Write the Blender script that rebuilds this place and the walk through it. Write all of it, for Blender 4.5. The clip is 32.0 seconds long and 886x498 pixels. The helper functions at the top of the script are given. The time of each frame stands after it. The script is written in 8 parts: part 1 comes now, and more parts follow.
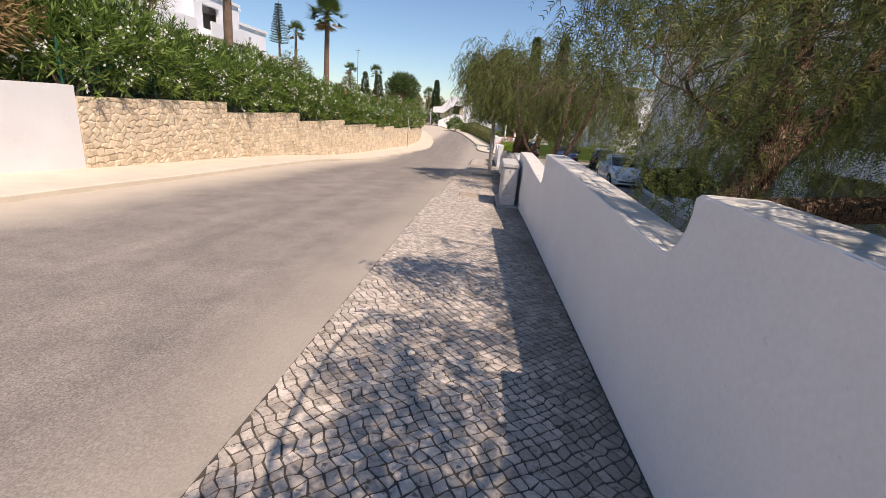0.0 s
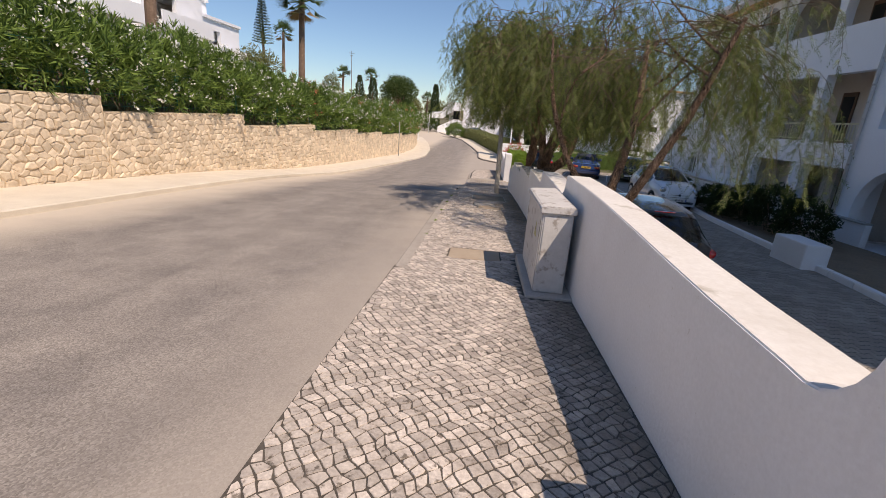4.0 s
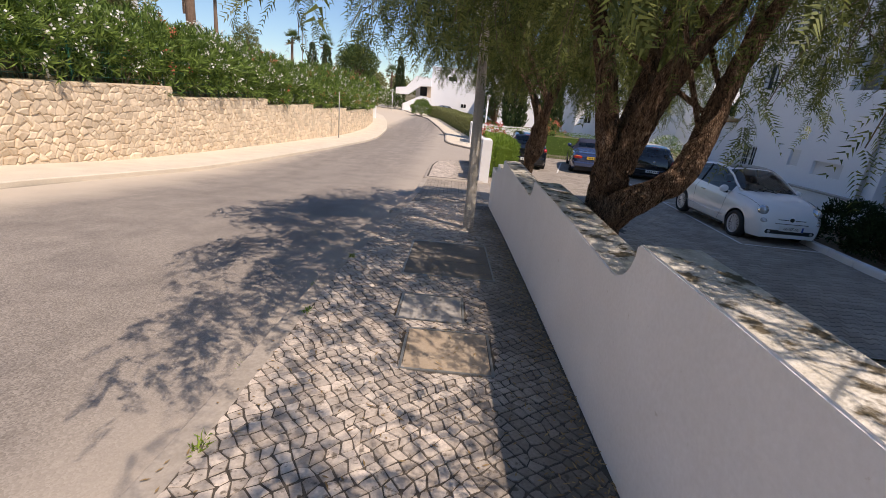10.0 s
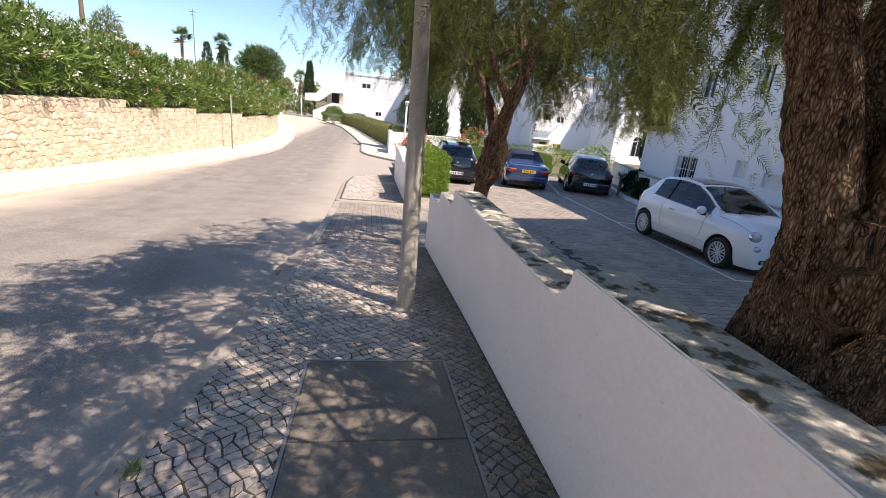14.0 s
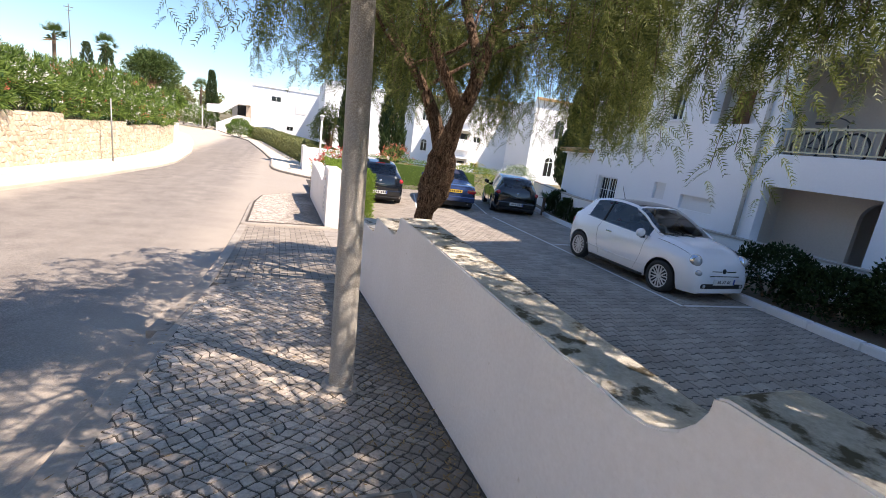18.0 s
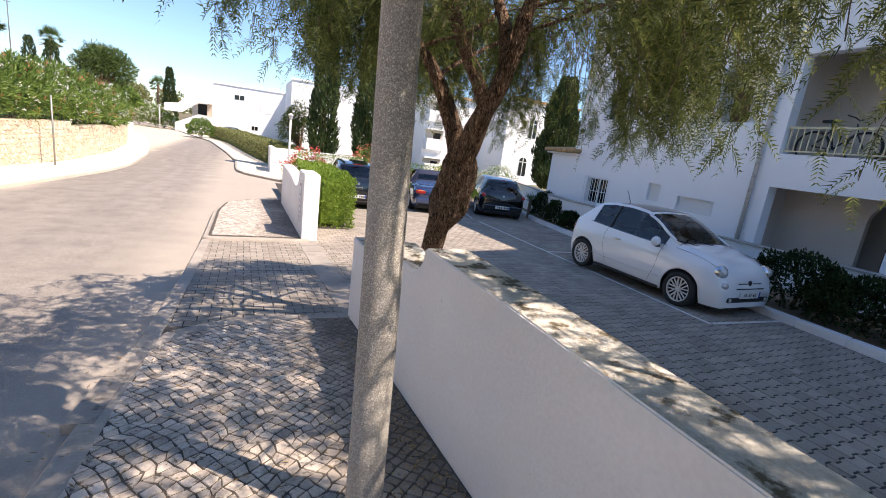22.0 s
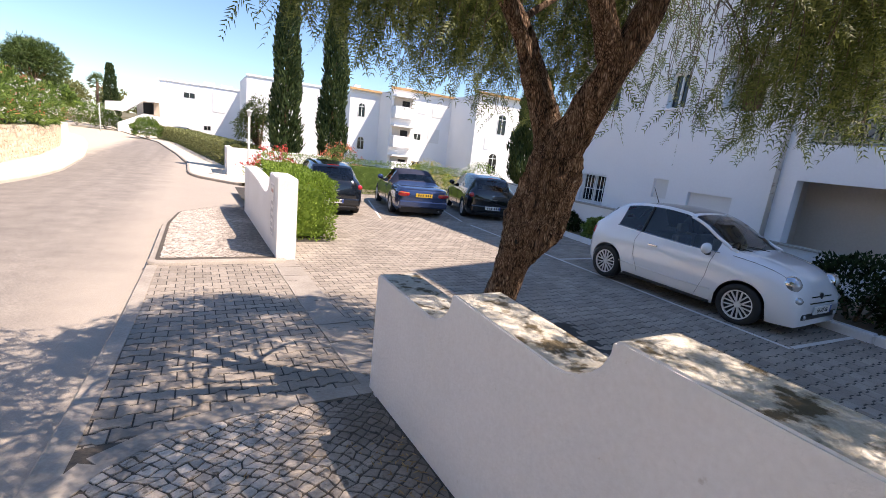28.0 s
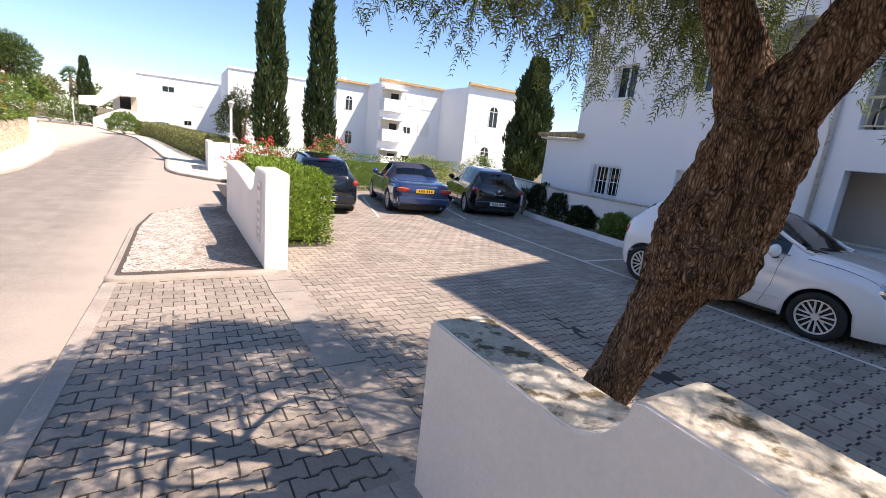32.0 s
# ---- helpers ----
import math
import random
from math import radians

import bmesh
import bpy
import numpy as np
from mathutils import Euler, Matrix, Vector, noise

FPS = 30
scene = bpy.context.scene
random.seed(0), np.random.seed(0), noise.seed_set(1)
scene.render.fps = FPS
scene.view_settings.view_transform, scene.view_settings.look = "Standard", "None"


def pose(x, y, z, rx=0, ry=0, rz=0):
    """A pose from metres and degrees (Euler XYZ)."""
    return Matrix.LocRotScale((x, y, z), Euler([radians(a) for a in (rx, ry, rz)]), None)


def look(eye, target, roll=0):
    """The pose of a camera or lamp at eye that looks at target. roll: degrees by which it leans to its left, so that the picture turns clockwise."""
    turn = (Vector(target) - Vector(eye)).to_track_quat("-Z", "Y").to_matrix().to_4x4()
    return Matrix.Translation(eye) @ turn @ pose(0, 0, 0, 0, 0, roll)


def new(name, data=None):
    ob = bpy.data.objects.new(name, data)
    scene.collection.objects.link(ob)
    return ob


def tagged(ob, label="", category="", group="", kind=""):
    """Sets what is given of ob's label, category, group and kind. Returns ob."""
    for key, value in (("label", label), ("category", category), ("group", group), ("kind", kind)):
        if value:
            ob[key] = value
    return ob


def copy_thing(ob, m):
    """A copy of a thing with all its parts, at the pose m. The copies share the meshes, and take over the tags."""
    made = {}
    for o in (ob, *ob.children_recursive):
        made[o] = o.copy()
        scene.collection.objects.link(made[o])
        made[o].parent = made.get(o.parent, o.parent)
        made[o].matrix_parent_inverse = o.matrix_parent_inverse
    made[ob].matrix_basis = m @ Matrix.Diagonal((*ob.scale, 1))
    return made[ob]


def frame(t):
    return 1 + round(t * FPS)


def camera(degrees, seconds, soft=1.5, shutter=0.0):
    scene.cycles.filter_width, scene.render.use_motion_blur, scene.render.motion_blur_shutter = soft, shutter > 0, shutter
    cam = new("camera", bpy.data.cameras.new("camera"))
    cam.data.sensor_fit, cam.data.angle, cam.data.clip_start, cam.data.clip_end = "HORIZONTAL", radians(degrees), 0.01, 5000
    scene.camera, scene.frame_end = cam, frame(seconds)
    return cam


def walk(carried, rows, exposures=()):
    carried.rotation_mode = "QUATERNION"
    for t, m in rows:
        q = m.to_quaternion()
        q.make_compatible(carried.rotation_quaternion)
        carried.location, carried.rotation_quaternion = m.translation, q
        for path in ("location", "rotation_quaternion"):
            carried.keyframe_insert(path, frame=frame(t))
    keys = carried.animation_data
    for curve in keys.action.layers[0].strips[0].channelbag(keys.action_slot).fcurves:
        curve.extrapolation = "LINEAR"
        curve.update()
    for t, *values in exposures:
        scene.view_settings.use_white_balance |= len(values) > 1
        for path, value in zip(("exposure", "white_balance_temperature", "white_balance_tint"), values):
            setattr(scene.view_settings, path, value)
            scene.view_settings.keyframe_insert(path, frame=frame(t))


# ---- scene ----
cam = camera(89.6, 32.0, soft=0.8)
METRES, EYE, TILT, LEAN, TURN = 21.6, 1.514, 0.0, 0.0, 3.7
ROWS = [
    (0.0, 0.0, 0.0, 0.0, 1.43, -17.5, -4.54),
    (0.5, 0.0029, 0.0308, -0.0011, 1.67, -16.92, -4.63),
    (1.0, 0.0039, 0.0633, -0.0007, 2.02, -16.56, -4.68),
    (1.5, 0.0045, 0.0958, -0.0009, 2.31, -16.33, -4.62),
    (2.0, 0.0065, 0.1289, -0.0029, 2.46, -16.27, -4.18),
    (2.5, 0.005, 0.1601, -0.0052, 2.95, -16.35, -4.06),
    (3.0, 0.0084, 0.1907, -0.0073, 2.68, -16.45, -4.18),
    (3.5, 0.0097, 0.2221, -0.0099, 2.35, -16.83, -4.15),
    (4.0, 0.0116, 0.2526, -0.0117, 1.56, -16.73, -4.16),
    (4.5, 0.0127, 0.2839, -0.011, 0.59, -16.8, -4.13),
    (6.5, 0.0185, 0.4087, -0.019, -1.31, -17.32, -4.36),
    (7.0, 0.0228, 0.4413, -0.0212, -1.64, -17.53, -4.32),
    (7.5, 0.0278, 0.472, -0.0236, -2.07, -17.58, -4.39),
    (8.0, 0.0315, 0.5041, -0.0251, -2.45, -17.66, -4.45),
    (8.5, 0.0343, 0.5342, -0.0269, -2.71, -17.7, -4.41),
    (9.0, 0.0382, 0.5667, -0.0279, -2.87, -18.01, -4.48),
    (9.5, 0.0408, 0.5967, -0.0302, -2.48, -18.33, -4.65),
    (10.0, 0.0457, 0.6257, -0.0329, -2.01, -18.86, -5.26),
    (10.5, 0.0474, 0.6545, -0.0347, -1.61, -18.95, -5.32),
    (11.0, 0.0499, 0.6831, -0.037, -2.31, -18.69, -5.29),
    (11.5, 0.0495, 0.7128, -0.0364, -3.94, -18.45, -5.32),
    (12.0, 0.0489, 0.7309, -0.0372, -6.96, -17.98, -5.47),
    (12.5, 0.0496, 0.7378, -0.0378, -8.47, -17.63, -5.49),
    (13.0, 0.0503, 0.7432, -0.0389, -9.62, -17.37, -5.56),
    (13.5, 0.0513, 0.7503, -0.0396, -11.09, -17.09, -5.67),
    (14.0, 0.0519, 0.7572, -0.0395, -12.49, -16.82, -5.9),
    (14.5, 0.0523, 0.7639, -0.0392, -13.93, -16.47, -6.03),
    (16.5, 0.0514, 0.7894, -0.043, -19.35, -14.44, -7.18),
    (17.0, 0.0515, 0.7945, -0.0431, -20.42, -14.02, -7.33),
    (17.5, 0.0526, 0.8018, -0.0439, -21.83, -13.6, -7.42),
    (18.0, 0.0539, 0.8091, -0.045, -23.08, -13.36, -7.52),
    (18.5, 0.0548, 0.8163, -0.0451, -24.24, -13.24, -7.6),
    (19.0, 0.055, 0.8218, -0.0451, -24.96, -13.18, -7.56),
    (19.5, 0.0549, 0.8288, -0.0451, -25.46, -13.09, -7.53),
    (20.0, 0.0546, 0.836, -0.0462, -25.77, -13.03, -7.47),
    (20.5, 0.0542, 0.8413, -0.0468, -25.99, -13.03, -7.44),
    (21.0, 0.0537, 0.8482, -0.0467, -26.29, -13.02, -7.41),
    (21.5, 0.0538, 0.8548, -0.0463, -26.62, -12.97, -7.32),
    (22.0, 0.0542, 0.8612, -0.0466, -27.01, -12.9, -7.28),
    (22.5, 0.0545, 0.8662, -0.0473, -27.3, -12.83, -7.26),
    (23.0, 0.0551, 0.8733, -0.0482, -27.7, -12.78, -7.25),
    (23.5, 0.0556, 0.8807, -0.0482, -28.21, -12.82, -7.15),
    (24.0, 0.0554, 0.8876, -0.048, -29.16, -12.76, -7.04),
    (24.5, 0.0552, 0.8925, -0.0484, -29.91, -12.6, -6.9),
    (25.0, 0.0547, 0.8992, -0.0494, -30.28, -12.56, -6.8),
    (25.5, 0.0541, 0.906, -0.0503, -30.63, -12.56, -6.7),
    (26.0, 0.0536, 0.9131, -0.0504, -30.96, -12.57, -6.62),
    (26.5, 0.0539, 0.9183, -0.0502, -31.18, -12.55, -6.56),
    (28.5, 0.0593, 0.9459, -0.0531, -32.18, -12.66, -6.34),
    (29.0, 0.0607, 0.953, -0.0528, -32.41, -12.75, -6.28),
    (29.5, 0.0616, 0.96, -0.0541, -32.59, -12.83, -6.24),
    (30.0, 0.0622, 0.967, -0.0561, -32.76, -12.94, -6.22),
    (30.5, 0.0631, 0.9722, -0.0567, -32.9, -13.01, -6.15),
    (31.0, 0.0644, 0.979, -0.0566, -33.1, -13.07, -6.07),
    (31.5, 0.0661, 0.9855, -0.0571, -33.38, -13.09, -5.99),
    (32.0, 0.068, 0.9922, -0.0586, -33.63, -13.11, -5.91),
]
walk(cam, [(t, pose(0, 0, EYE, TILT, LEAN, TURN) @ pose(METRES * x, METRES * y, METRES * z, 90 + pitch, roll, yaw)) for t, x, y, z, yaw, pitch, roll in ROWS],
     exposures=[(0.0, -0.06, 7700, 20), (3.0, -0.2, 7700, 20), (7.0, -0.2, 7650, 20), (9.0, -0.12, 7600, 20), (11.0, 0.04, 7550, 20), (12.5, 0.34, 7550, 20), (14.0, 0.54, 7500, 19), (17.0, 0.70, 7500, 18), (32.0, 0.70, 7600, 21)])

# ---- world, sun ----
SUN = Vector((-0.479, 0.49, -1.0)).normalized()
world = bpy.data.worlds.new("world")
scene.world = world
world.use_nodes = True
wn = world.node_tree
sky = wn.nodes.new("ShaderNodeTexSky")
sky.sky_type, sky.sun_disc = "NISHITA", False
sky.sun_elevation = math.asin(-SUN.z)
sky.sun_rotation = math.atan2(-SUN.x, -SUN.y)
sky.air_density, sky.dust_density, sky.ozone_density = 1.0, 0.12, 7.0
clear = wn.nodes.new("ShaderNodeVectorMath")
clear.operation = "MULTIPLY"
clear.inputs[1].default_value = (0.88, 1.0, 1.05)
wn.links.new(sky.outputs[0], clear.inputs[0])
wn.links.new(clear.outputs[0], wn.nodes["Background"].inputs[0])
wn.nodes["Background"].inputs[1].default_value = 0.14
sun = new("sun", bpy.data.lights.new("sun", "SUN"))
sun.data.energy, sun.data.angle, sun.data.color = 4.8, radians(0.42), (1.0, 0.955, 0.89)
sun.matrix_world = look((0, 0, 60), Vector((0, 0, 60)) + SUN)

# ---- mesh helpers ----
rnd = random.Random(7)


def link_mesh(name, bm, material, parent=None, smooth=False):
    me = bpy.data.meshes.new(name)
    bm.to_mesh(me)
    bm.free()
    if smooth:
        me.polygons.foreach_set("use_smooth", [True] * len(me.polygons))
    if material:
        me.materials.append(material)
    ob = new(name, me)
    if parent:
        ob.parent = parent
    return ob


def part(name, bm, material, parent, label="", smooth=False):
    ob = link_mesh(name, bm, material, parent, smooth)
    return tagged(ob, label) if label else ob


def thing(name, label, category, group="", kind="", at=(0, 0, 0), turn=0):
    ob = new(name)
    ob.empty_display_size = 0.1
    ob.matrix_basis = pose(*at, 0, 0, turn)
    return tagged(ob, label, category, group, kind)


def raw(name, verts, faces, material, parent=None, smooth=False):
    me = bpy.data.meshes.new(name)
    me.from_pydata(verts, [], faces)
    me.update()
    if smooth:
        me.polygons.foreach_set("use_smooth", [True] * len(me.polygons))
    me.materials.append(material)
    ob = new(name, me)
    if parent:
        ob.parent = parent
    return ob


def box(bm, x0, x1, y0, y1, z0, z1, bevel=0.0):
    made = bmesh.ops.create_cube(bm, size=1)["verts"]
    for v in made:
        v.co = Vector((x0 + (v.co.x + 0.5) * (x1 - x0), y0 + (v.co.y + 0.5) * (y1 - y0), z0 + (v.co.z + 0.5) * (z1 - z0)))
    if bevel:
        edges = list({e for v in made for e in v.link_edges})
        bmesh.ops.bevel(bm, geom=edges, offset=bevel, segments=2, affect="EDGES", profile=0.5)
    return bm


def boxes(*specs, bevel=0.0):
    bm = bmesh.new()
    for s in specs:
        box(bm, *s, bevel=bevel)
    return bm


def prism(bm, outline, axis, a, b, place=None):
    """A straight prism: outline in the two other axes, from a to b along the axis."""
    rows = []
    for w in (a, b):
        row = []
        for p, q in outline:
            co = {"x": (w, p, q), "y": (p, w, q), "z": (p, q, w)}[axis]
            row.append(bm.verts.new(place @ Vector(co) if place else co))
        rows.append(row)
    n = len(outline)
    for i in range(n):
        bm.faces.new((rows[0][i], rows[0][(i + 1) % n], rows[1][(i + 1) % n], rows[1][i]))
    bm.faces.new(rows[0][::-1])
    bm.faces.new(rows[1])
    bmesh.ops.recalc_face_normals(bm, faces=bm.faces)
    return bm


def tube(bm, pts, radii, n=8, cap=True, rough=0.0):
    """A round limb through pts with the given radii."""
    rings, side = [], Vector((1, 0, 0))
    for i, p in enumerate(pts):
        p = Vector(p)
        d = (Vector(pts[min(i + 1, len(pts) - 1)]) - Vector(pts[max(i - 1, 0)])).normalized()
        if abs(d.dot(side)) > 0.95:
            side = Vector((0, 1, 0))
        u = (side - d * d.dot(side)).normalized()
        side = u
        w = d.cross(u)
        ring = []
        for k in range(n):
            a = 2 * math.pi * k / n
            r = radii[i]
            if rough:
                r *= 1 + rough * (noise.noise(p * 2.3 + Vector((math.cos(a), math.sin(a), 0)) * 1.3) + 0.5 * math.sin(3 * a + i * 0.4))
            ring.append(bm.verts.new(p + (u * math.cos(a) + w * math.sin(a)) * r))
        rings.append(ring)
    for a, b in zip(rings, rings[1:]):
        for k in range(n):
            bm.faces.new((a[k], a[(k + 1) % n], b[(k + 1) % n], b[k]))
    if cap:
        bm.faces.new(rings[0][::-1])
        bm.faces.new(rings[-1])
    return bm


def interp(x, table):
    for (x0, *a), (x1, *b) in zip(table, table[1:]):
        if x <= x1:
            k = max(0.0, (x - x0) / (x1 - x0))
            out = [p + (q - p) * k for p, q in zip(a, b)]
            return out[0] if len(out) == 1 else out
    a = table[-1][1:]
    return a[0] if len(a) == 1 else list(a)


# ---- materials ----
def material(name, low, high, scale=3.0, rough=0.8, bump=0.2, fine=40.0, metal=0.0, spots=None, own=False, per_piece=0.0, detail=6, coat=0.0):
    """A surface between two colours: broad stains and fine grain, relief from the same grain."""
    m = bpy.data.materials.new(name)
    m.use_nodes = True
    nt, L = m.node_tree, m.node_tree.links
    b = nt.nodes["Principled BSDF"]
    b.inputs["Metallic"].default_value = metal
    b.inputs["Coat Weight"].default_value = coat
    if own:
        where = nt.nodes.new("ShaderNodeTexCoord").outputs["Object"]
    else:
        where = nt.nodes.new("ShaderNodeNewGeometry").outputs["Position"]

    def noisy(s, d):
        n = nt.nodes.new("ShaderNodeTexNoise")
        n.inputs["Scale"].default_value, n.inputs["Detail"].default_value, n.inputs["Roughness"].default_value = s, d, 0.6
        L.new(where, n.inputs["Vector"])
        return n.outputs["Fac"]

    broad, grain = noisy(scale, detail), noisy(fine, 4)
    add = nt.nodes.new("ShaderNodeMath")
    add.operation = "MULTIPLY_ADD"
    add.inputs[1].default_value = 0.55
    L.new(broad, add.inputs[0])
    half = nt.nodes.new("ShaderNodeMath")
    half.operation = "MULTIPLY"
    half.inputs[1].default_value = 0.45
    L.new(grain, half.inputs[0])
    L.new(half.outputs[0], add.inputs[2])
    ramp = nt.nodes.new("ShaderNodeValToRGB")
    ramp.color_ramp.elements[0].position, ramp.color_ramp.elements[1].position = 0.33, 0.67
    ramp.color_ramp.elements[0].color, ramp.color_ramp.elements[1].color = (*low, 1), (*high, 1)
    L.new(add.outputs[0], ramp.inputs[0])
    colour = ramp.outputs[0]
    if spots:
        tint, s, edge = spots
        sp = nt.nodes.new("ShaderNodeValToRGB")
        sp.color_ramp.elements[0].position, sp.color_ramp.elements[1].position = edge, min(1.0, edge + 0.08)
        sp.color_ramp.elements[0].color, sp.color_ramp.elements[1].color = (0, 0, 0, 1), (1, 1, 1, 1)
        L.new(noisy(s, 5), sp.inputs[0])
        mix = nt.nodes.new("ShaderNodeMix")
        mix.data_type = "RGBA"
        L.new(sp.outputs[0], mix.inputs["Factor"])
        L.new(colour, mix.inputs[6])
        mix.inputs[7].default_value = (*tint, 1)
        colour = mix.outputs[2]
    if per_piece:
        ob, geo = nt.nodes.new("ShaderNodeObjectInfo"), nt.nodes.new("ShaderNodeNewGeometry")
        s = nt.nodes.new("ShaderNodeMath")
        s.operation = "ADD"
        L.new(ob.outputs["Random"], s.inputs[0])
        L.new(geo.outputs["Random Per Island"], s.inputs[1])
        f = nt.nodes.new("ShaderNodeMath")
        f.operation = "FRACT"
        L.new(s.outputs[0], f.inputs[0])
        hsv = nt.nodes.new("ShaderNodeHueSaturation")
        r = nt.nodes.new("ShaderNodeMapRange")
        r.inputs[3].default_value, r.inputs[4].default_value = 1 - per_piece, 1 + per_piece
        L.new(f.outputs[0], r.inputs[0])
        L.new(r.outputs[0], hsv.inputs["Value"])
        L.new(colour, hsv.inputs["Color"])
        colour = hsv.outputs[0]
    L.new(colour, b.inputs["Base Color"])
    rr = nt.nodes.new("ShaderNodeMapRange")
    rr.inputs[3].default_value, rr.inputs[4].default_value = max(0.02, rough - 0.12), min(1.0, rough + 0.12)
    L.new(grain, rr.inputs[0])
    L.new(rr.outputs[0], b.inputs["Roughness"])
    if bump:
        bp = nt.nodes.new("ShaderNodeBump")
        bp.inputs["Strength"].default_value, bp.inputs["Distance"].default_value = bump, 0.02
        L.new(add.outputs[0], bp.inputs["Height"])
        L.new(bp.outputs[0], b.inputs["Normal"])
    return m


def leaf(name, low, high, back=0.25, gloss=0.3, rough=0.5):
    """Foliage: each leaf a little different, with light passing through."""
    m = bpy.data.materials.new(name)
    m.use_nodes = True
    nt, L = m.node_tree, m.node_tree.links
    b = nt.nodes["Principled BSDF"]
    geo = nt.nodes.new("ShaderNodeNewGeometry")
    ramp = nt.nodes.new("ShaderNodeValToRGB")
    ramp.color_ramp.elements[0].color, ramp.color_ramp.elements[1].color = (*low, 1), (*high, 1)
    L.new(geo.outputs["Random Per Island"], ramp.inputs[0])
    L.new(ramp.outputs[0], b.inputs["Base Color"])
    b.inputs["Roughness"].default_value = rough
    b.inputs["Specular IOR Level"].default_value = gloss
    tr = nt.nodes.new("ShaderNodeBsdfTranslucent")
    L.new(ramp.outputs[0], tr.inputs[0])
    mix = nt.nodes.new("ShaderNodeMixShader")
    mix.inputs[0].default_value = back
    L.new(b.outputs[0], mix.inputs[1])
    L.new(tr.outputs[0], mix.inputs[2])
    L.new(mix.outputs[0], nt.nodes["Material Output"].inputs[0])
    return m


def plain(name, colour, rough=0.5, metal=0.0, coat=0.0, trans=0.0, own=True):
    m = bpy.data.materials.new(name)
    m.use_nodes = True
    b = m.node_tree.nodes["Principled BSDF"]
    b.inputs["Base Color"].default_value = (*colour, 1)
    b.inputs["Roughness"].default_value = rough
    b.inputs["Metallic"].default_value = metal
    b.inputs["Coat Weight"].default_value = coat
    b.inputs["Coat Roughness"].default_value = 0.04
    b.inputs["Transmission Weight"].default_value = trans
    return m




def road_surface():
    """Worn asphalt: pale and dark chippings in brown-grey binder, wheel-worn streaks along the street, broad stains."""
    m = bpy.data.materials.new("asphalt")
    m.use_nodes = True
    nt, L = m.node_tree, m.node_tree.links
    b = nt.nodes["Principled BSDF"]
    geo = nt.nodes.new("ShaderNodeNewGeometry")

    def noisy(s, d, stretch=None):
        n = nt.nodes.new("ShaderNodeTexNoise")
        n.inputs["Scale"].default_value, n.inputs["Detail"].default_value, n.inputs["Roughness"].default_value = s, d, 0.6
        src = geo.outputs["Position"]
        if stretch:
            v = nt.nodes.new("ShaderNodeVectorMath")
            v.operation = "MULTIPLY"
            v.inputs[1].default_value = stretch
            L.new(src, v.inputs[0])
            src = v.outputs[0]
        L.new(src, n.inputs["Vector"])
        return n.outputs["Fac"]

    def blend(kind, fac, a, c):
        mix = nt.nodes.new("ShaderNodeMix")
        mix.data_type, mix.blend_type = "RGBA", kind
        if isinstance(fac, float):
            mix.inputs["Factor"].default_value = fac
        else:
            L.new(fac, mix.inputs["Factor"])
        for k, s in ((6, a), (7, c)):
            if isinstance(s, tuple):
                mix.inputs[k].default_value = (*s, 1)
            else:
                L.new(s, mix.inputs[k])
        return mix.outputs[2]

    def steps(fac, *stops):
        r = nt.nodes.new("ShaderNodeValToRGB")
        els = r.color_ramp.elements
        els[0].position, els[0].color = stops[0][0], (*stops[0][1], 1)
        els[1].position, els[1].color = stops[-1][0], (*stops[-1][1], 1)
        for p, c in stops[1:-1]:
            els.new(p).color = (*c, 1)
        L.new(fac, r.inputs[0])
        return r.outputs[0]

    vor = nt.nodes.new("ShaderNodeTexVoronoi")
    vor.inputs["Scale"].default_value = 105
    L.new(geo.outputs["Position"], vor.inputs["Vector"])
    chips = steps(vor.outputs["Color"], (0.0, (0.18, 0.158, 0.135)), (0.55, (0.30, 0.265, 0.232)), (1.0, (0.42, 0.375, 0.33)))
    worn = steps(noisy(0.8, 7, (2.6, 0.07, 1)), (0.32, (0.87, 0.87, 0.875)), (0.68, (1.07, 1.065, 1.06)))
    stain = steps(noisy(1.7, 9), (0.35, (0.82, 0.82, 0.83)), (0.6, (1.05, 1.05, 1.04)))
    col = blend("MULTIPLY", 1.0, blend("MULTIPLY", 1.0, chips, worn), stain)
    L.new(col, b.inputs["Base Color"])
    b.inputs["Roughness"].default_value = 0.9
    b.inputs["Specular IOR Level"].default_value = 0.3
    bp = nt.nodes.new("ShaderNodeBump")
    bp.inputs["Strength"].default_value, bp.inputs["Distance"].default_value = 0.45, 0.004
    bp.invert = True
    L.new(vor.outputs["Distance"], bp.inputs["Height"])
    L.new(bp.outputs[0], b.inputs["Normal"])
    return m


ASPHALT = road_surface()


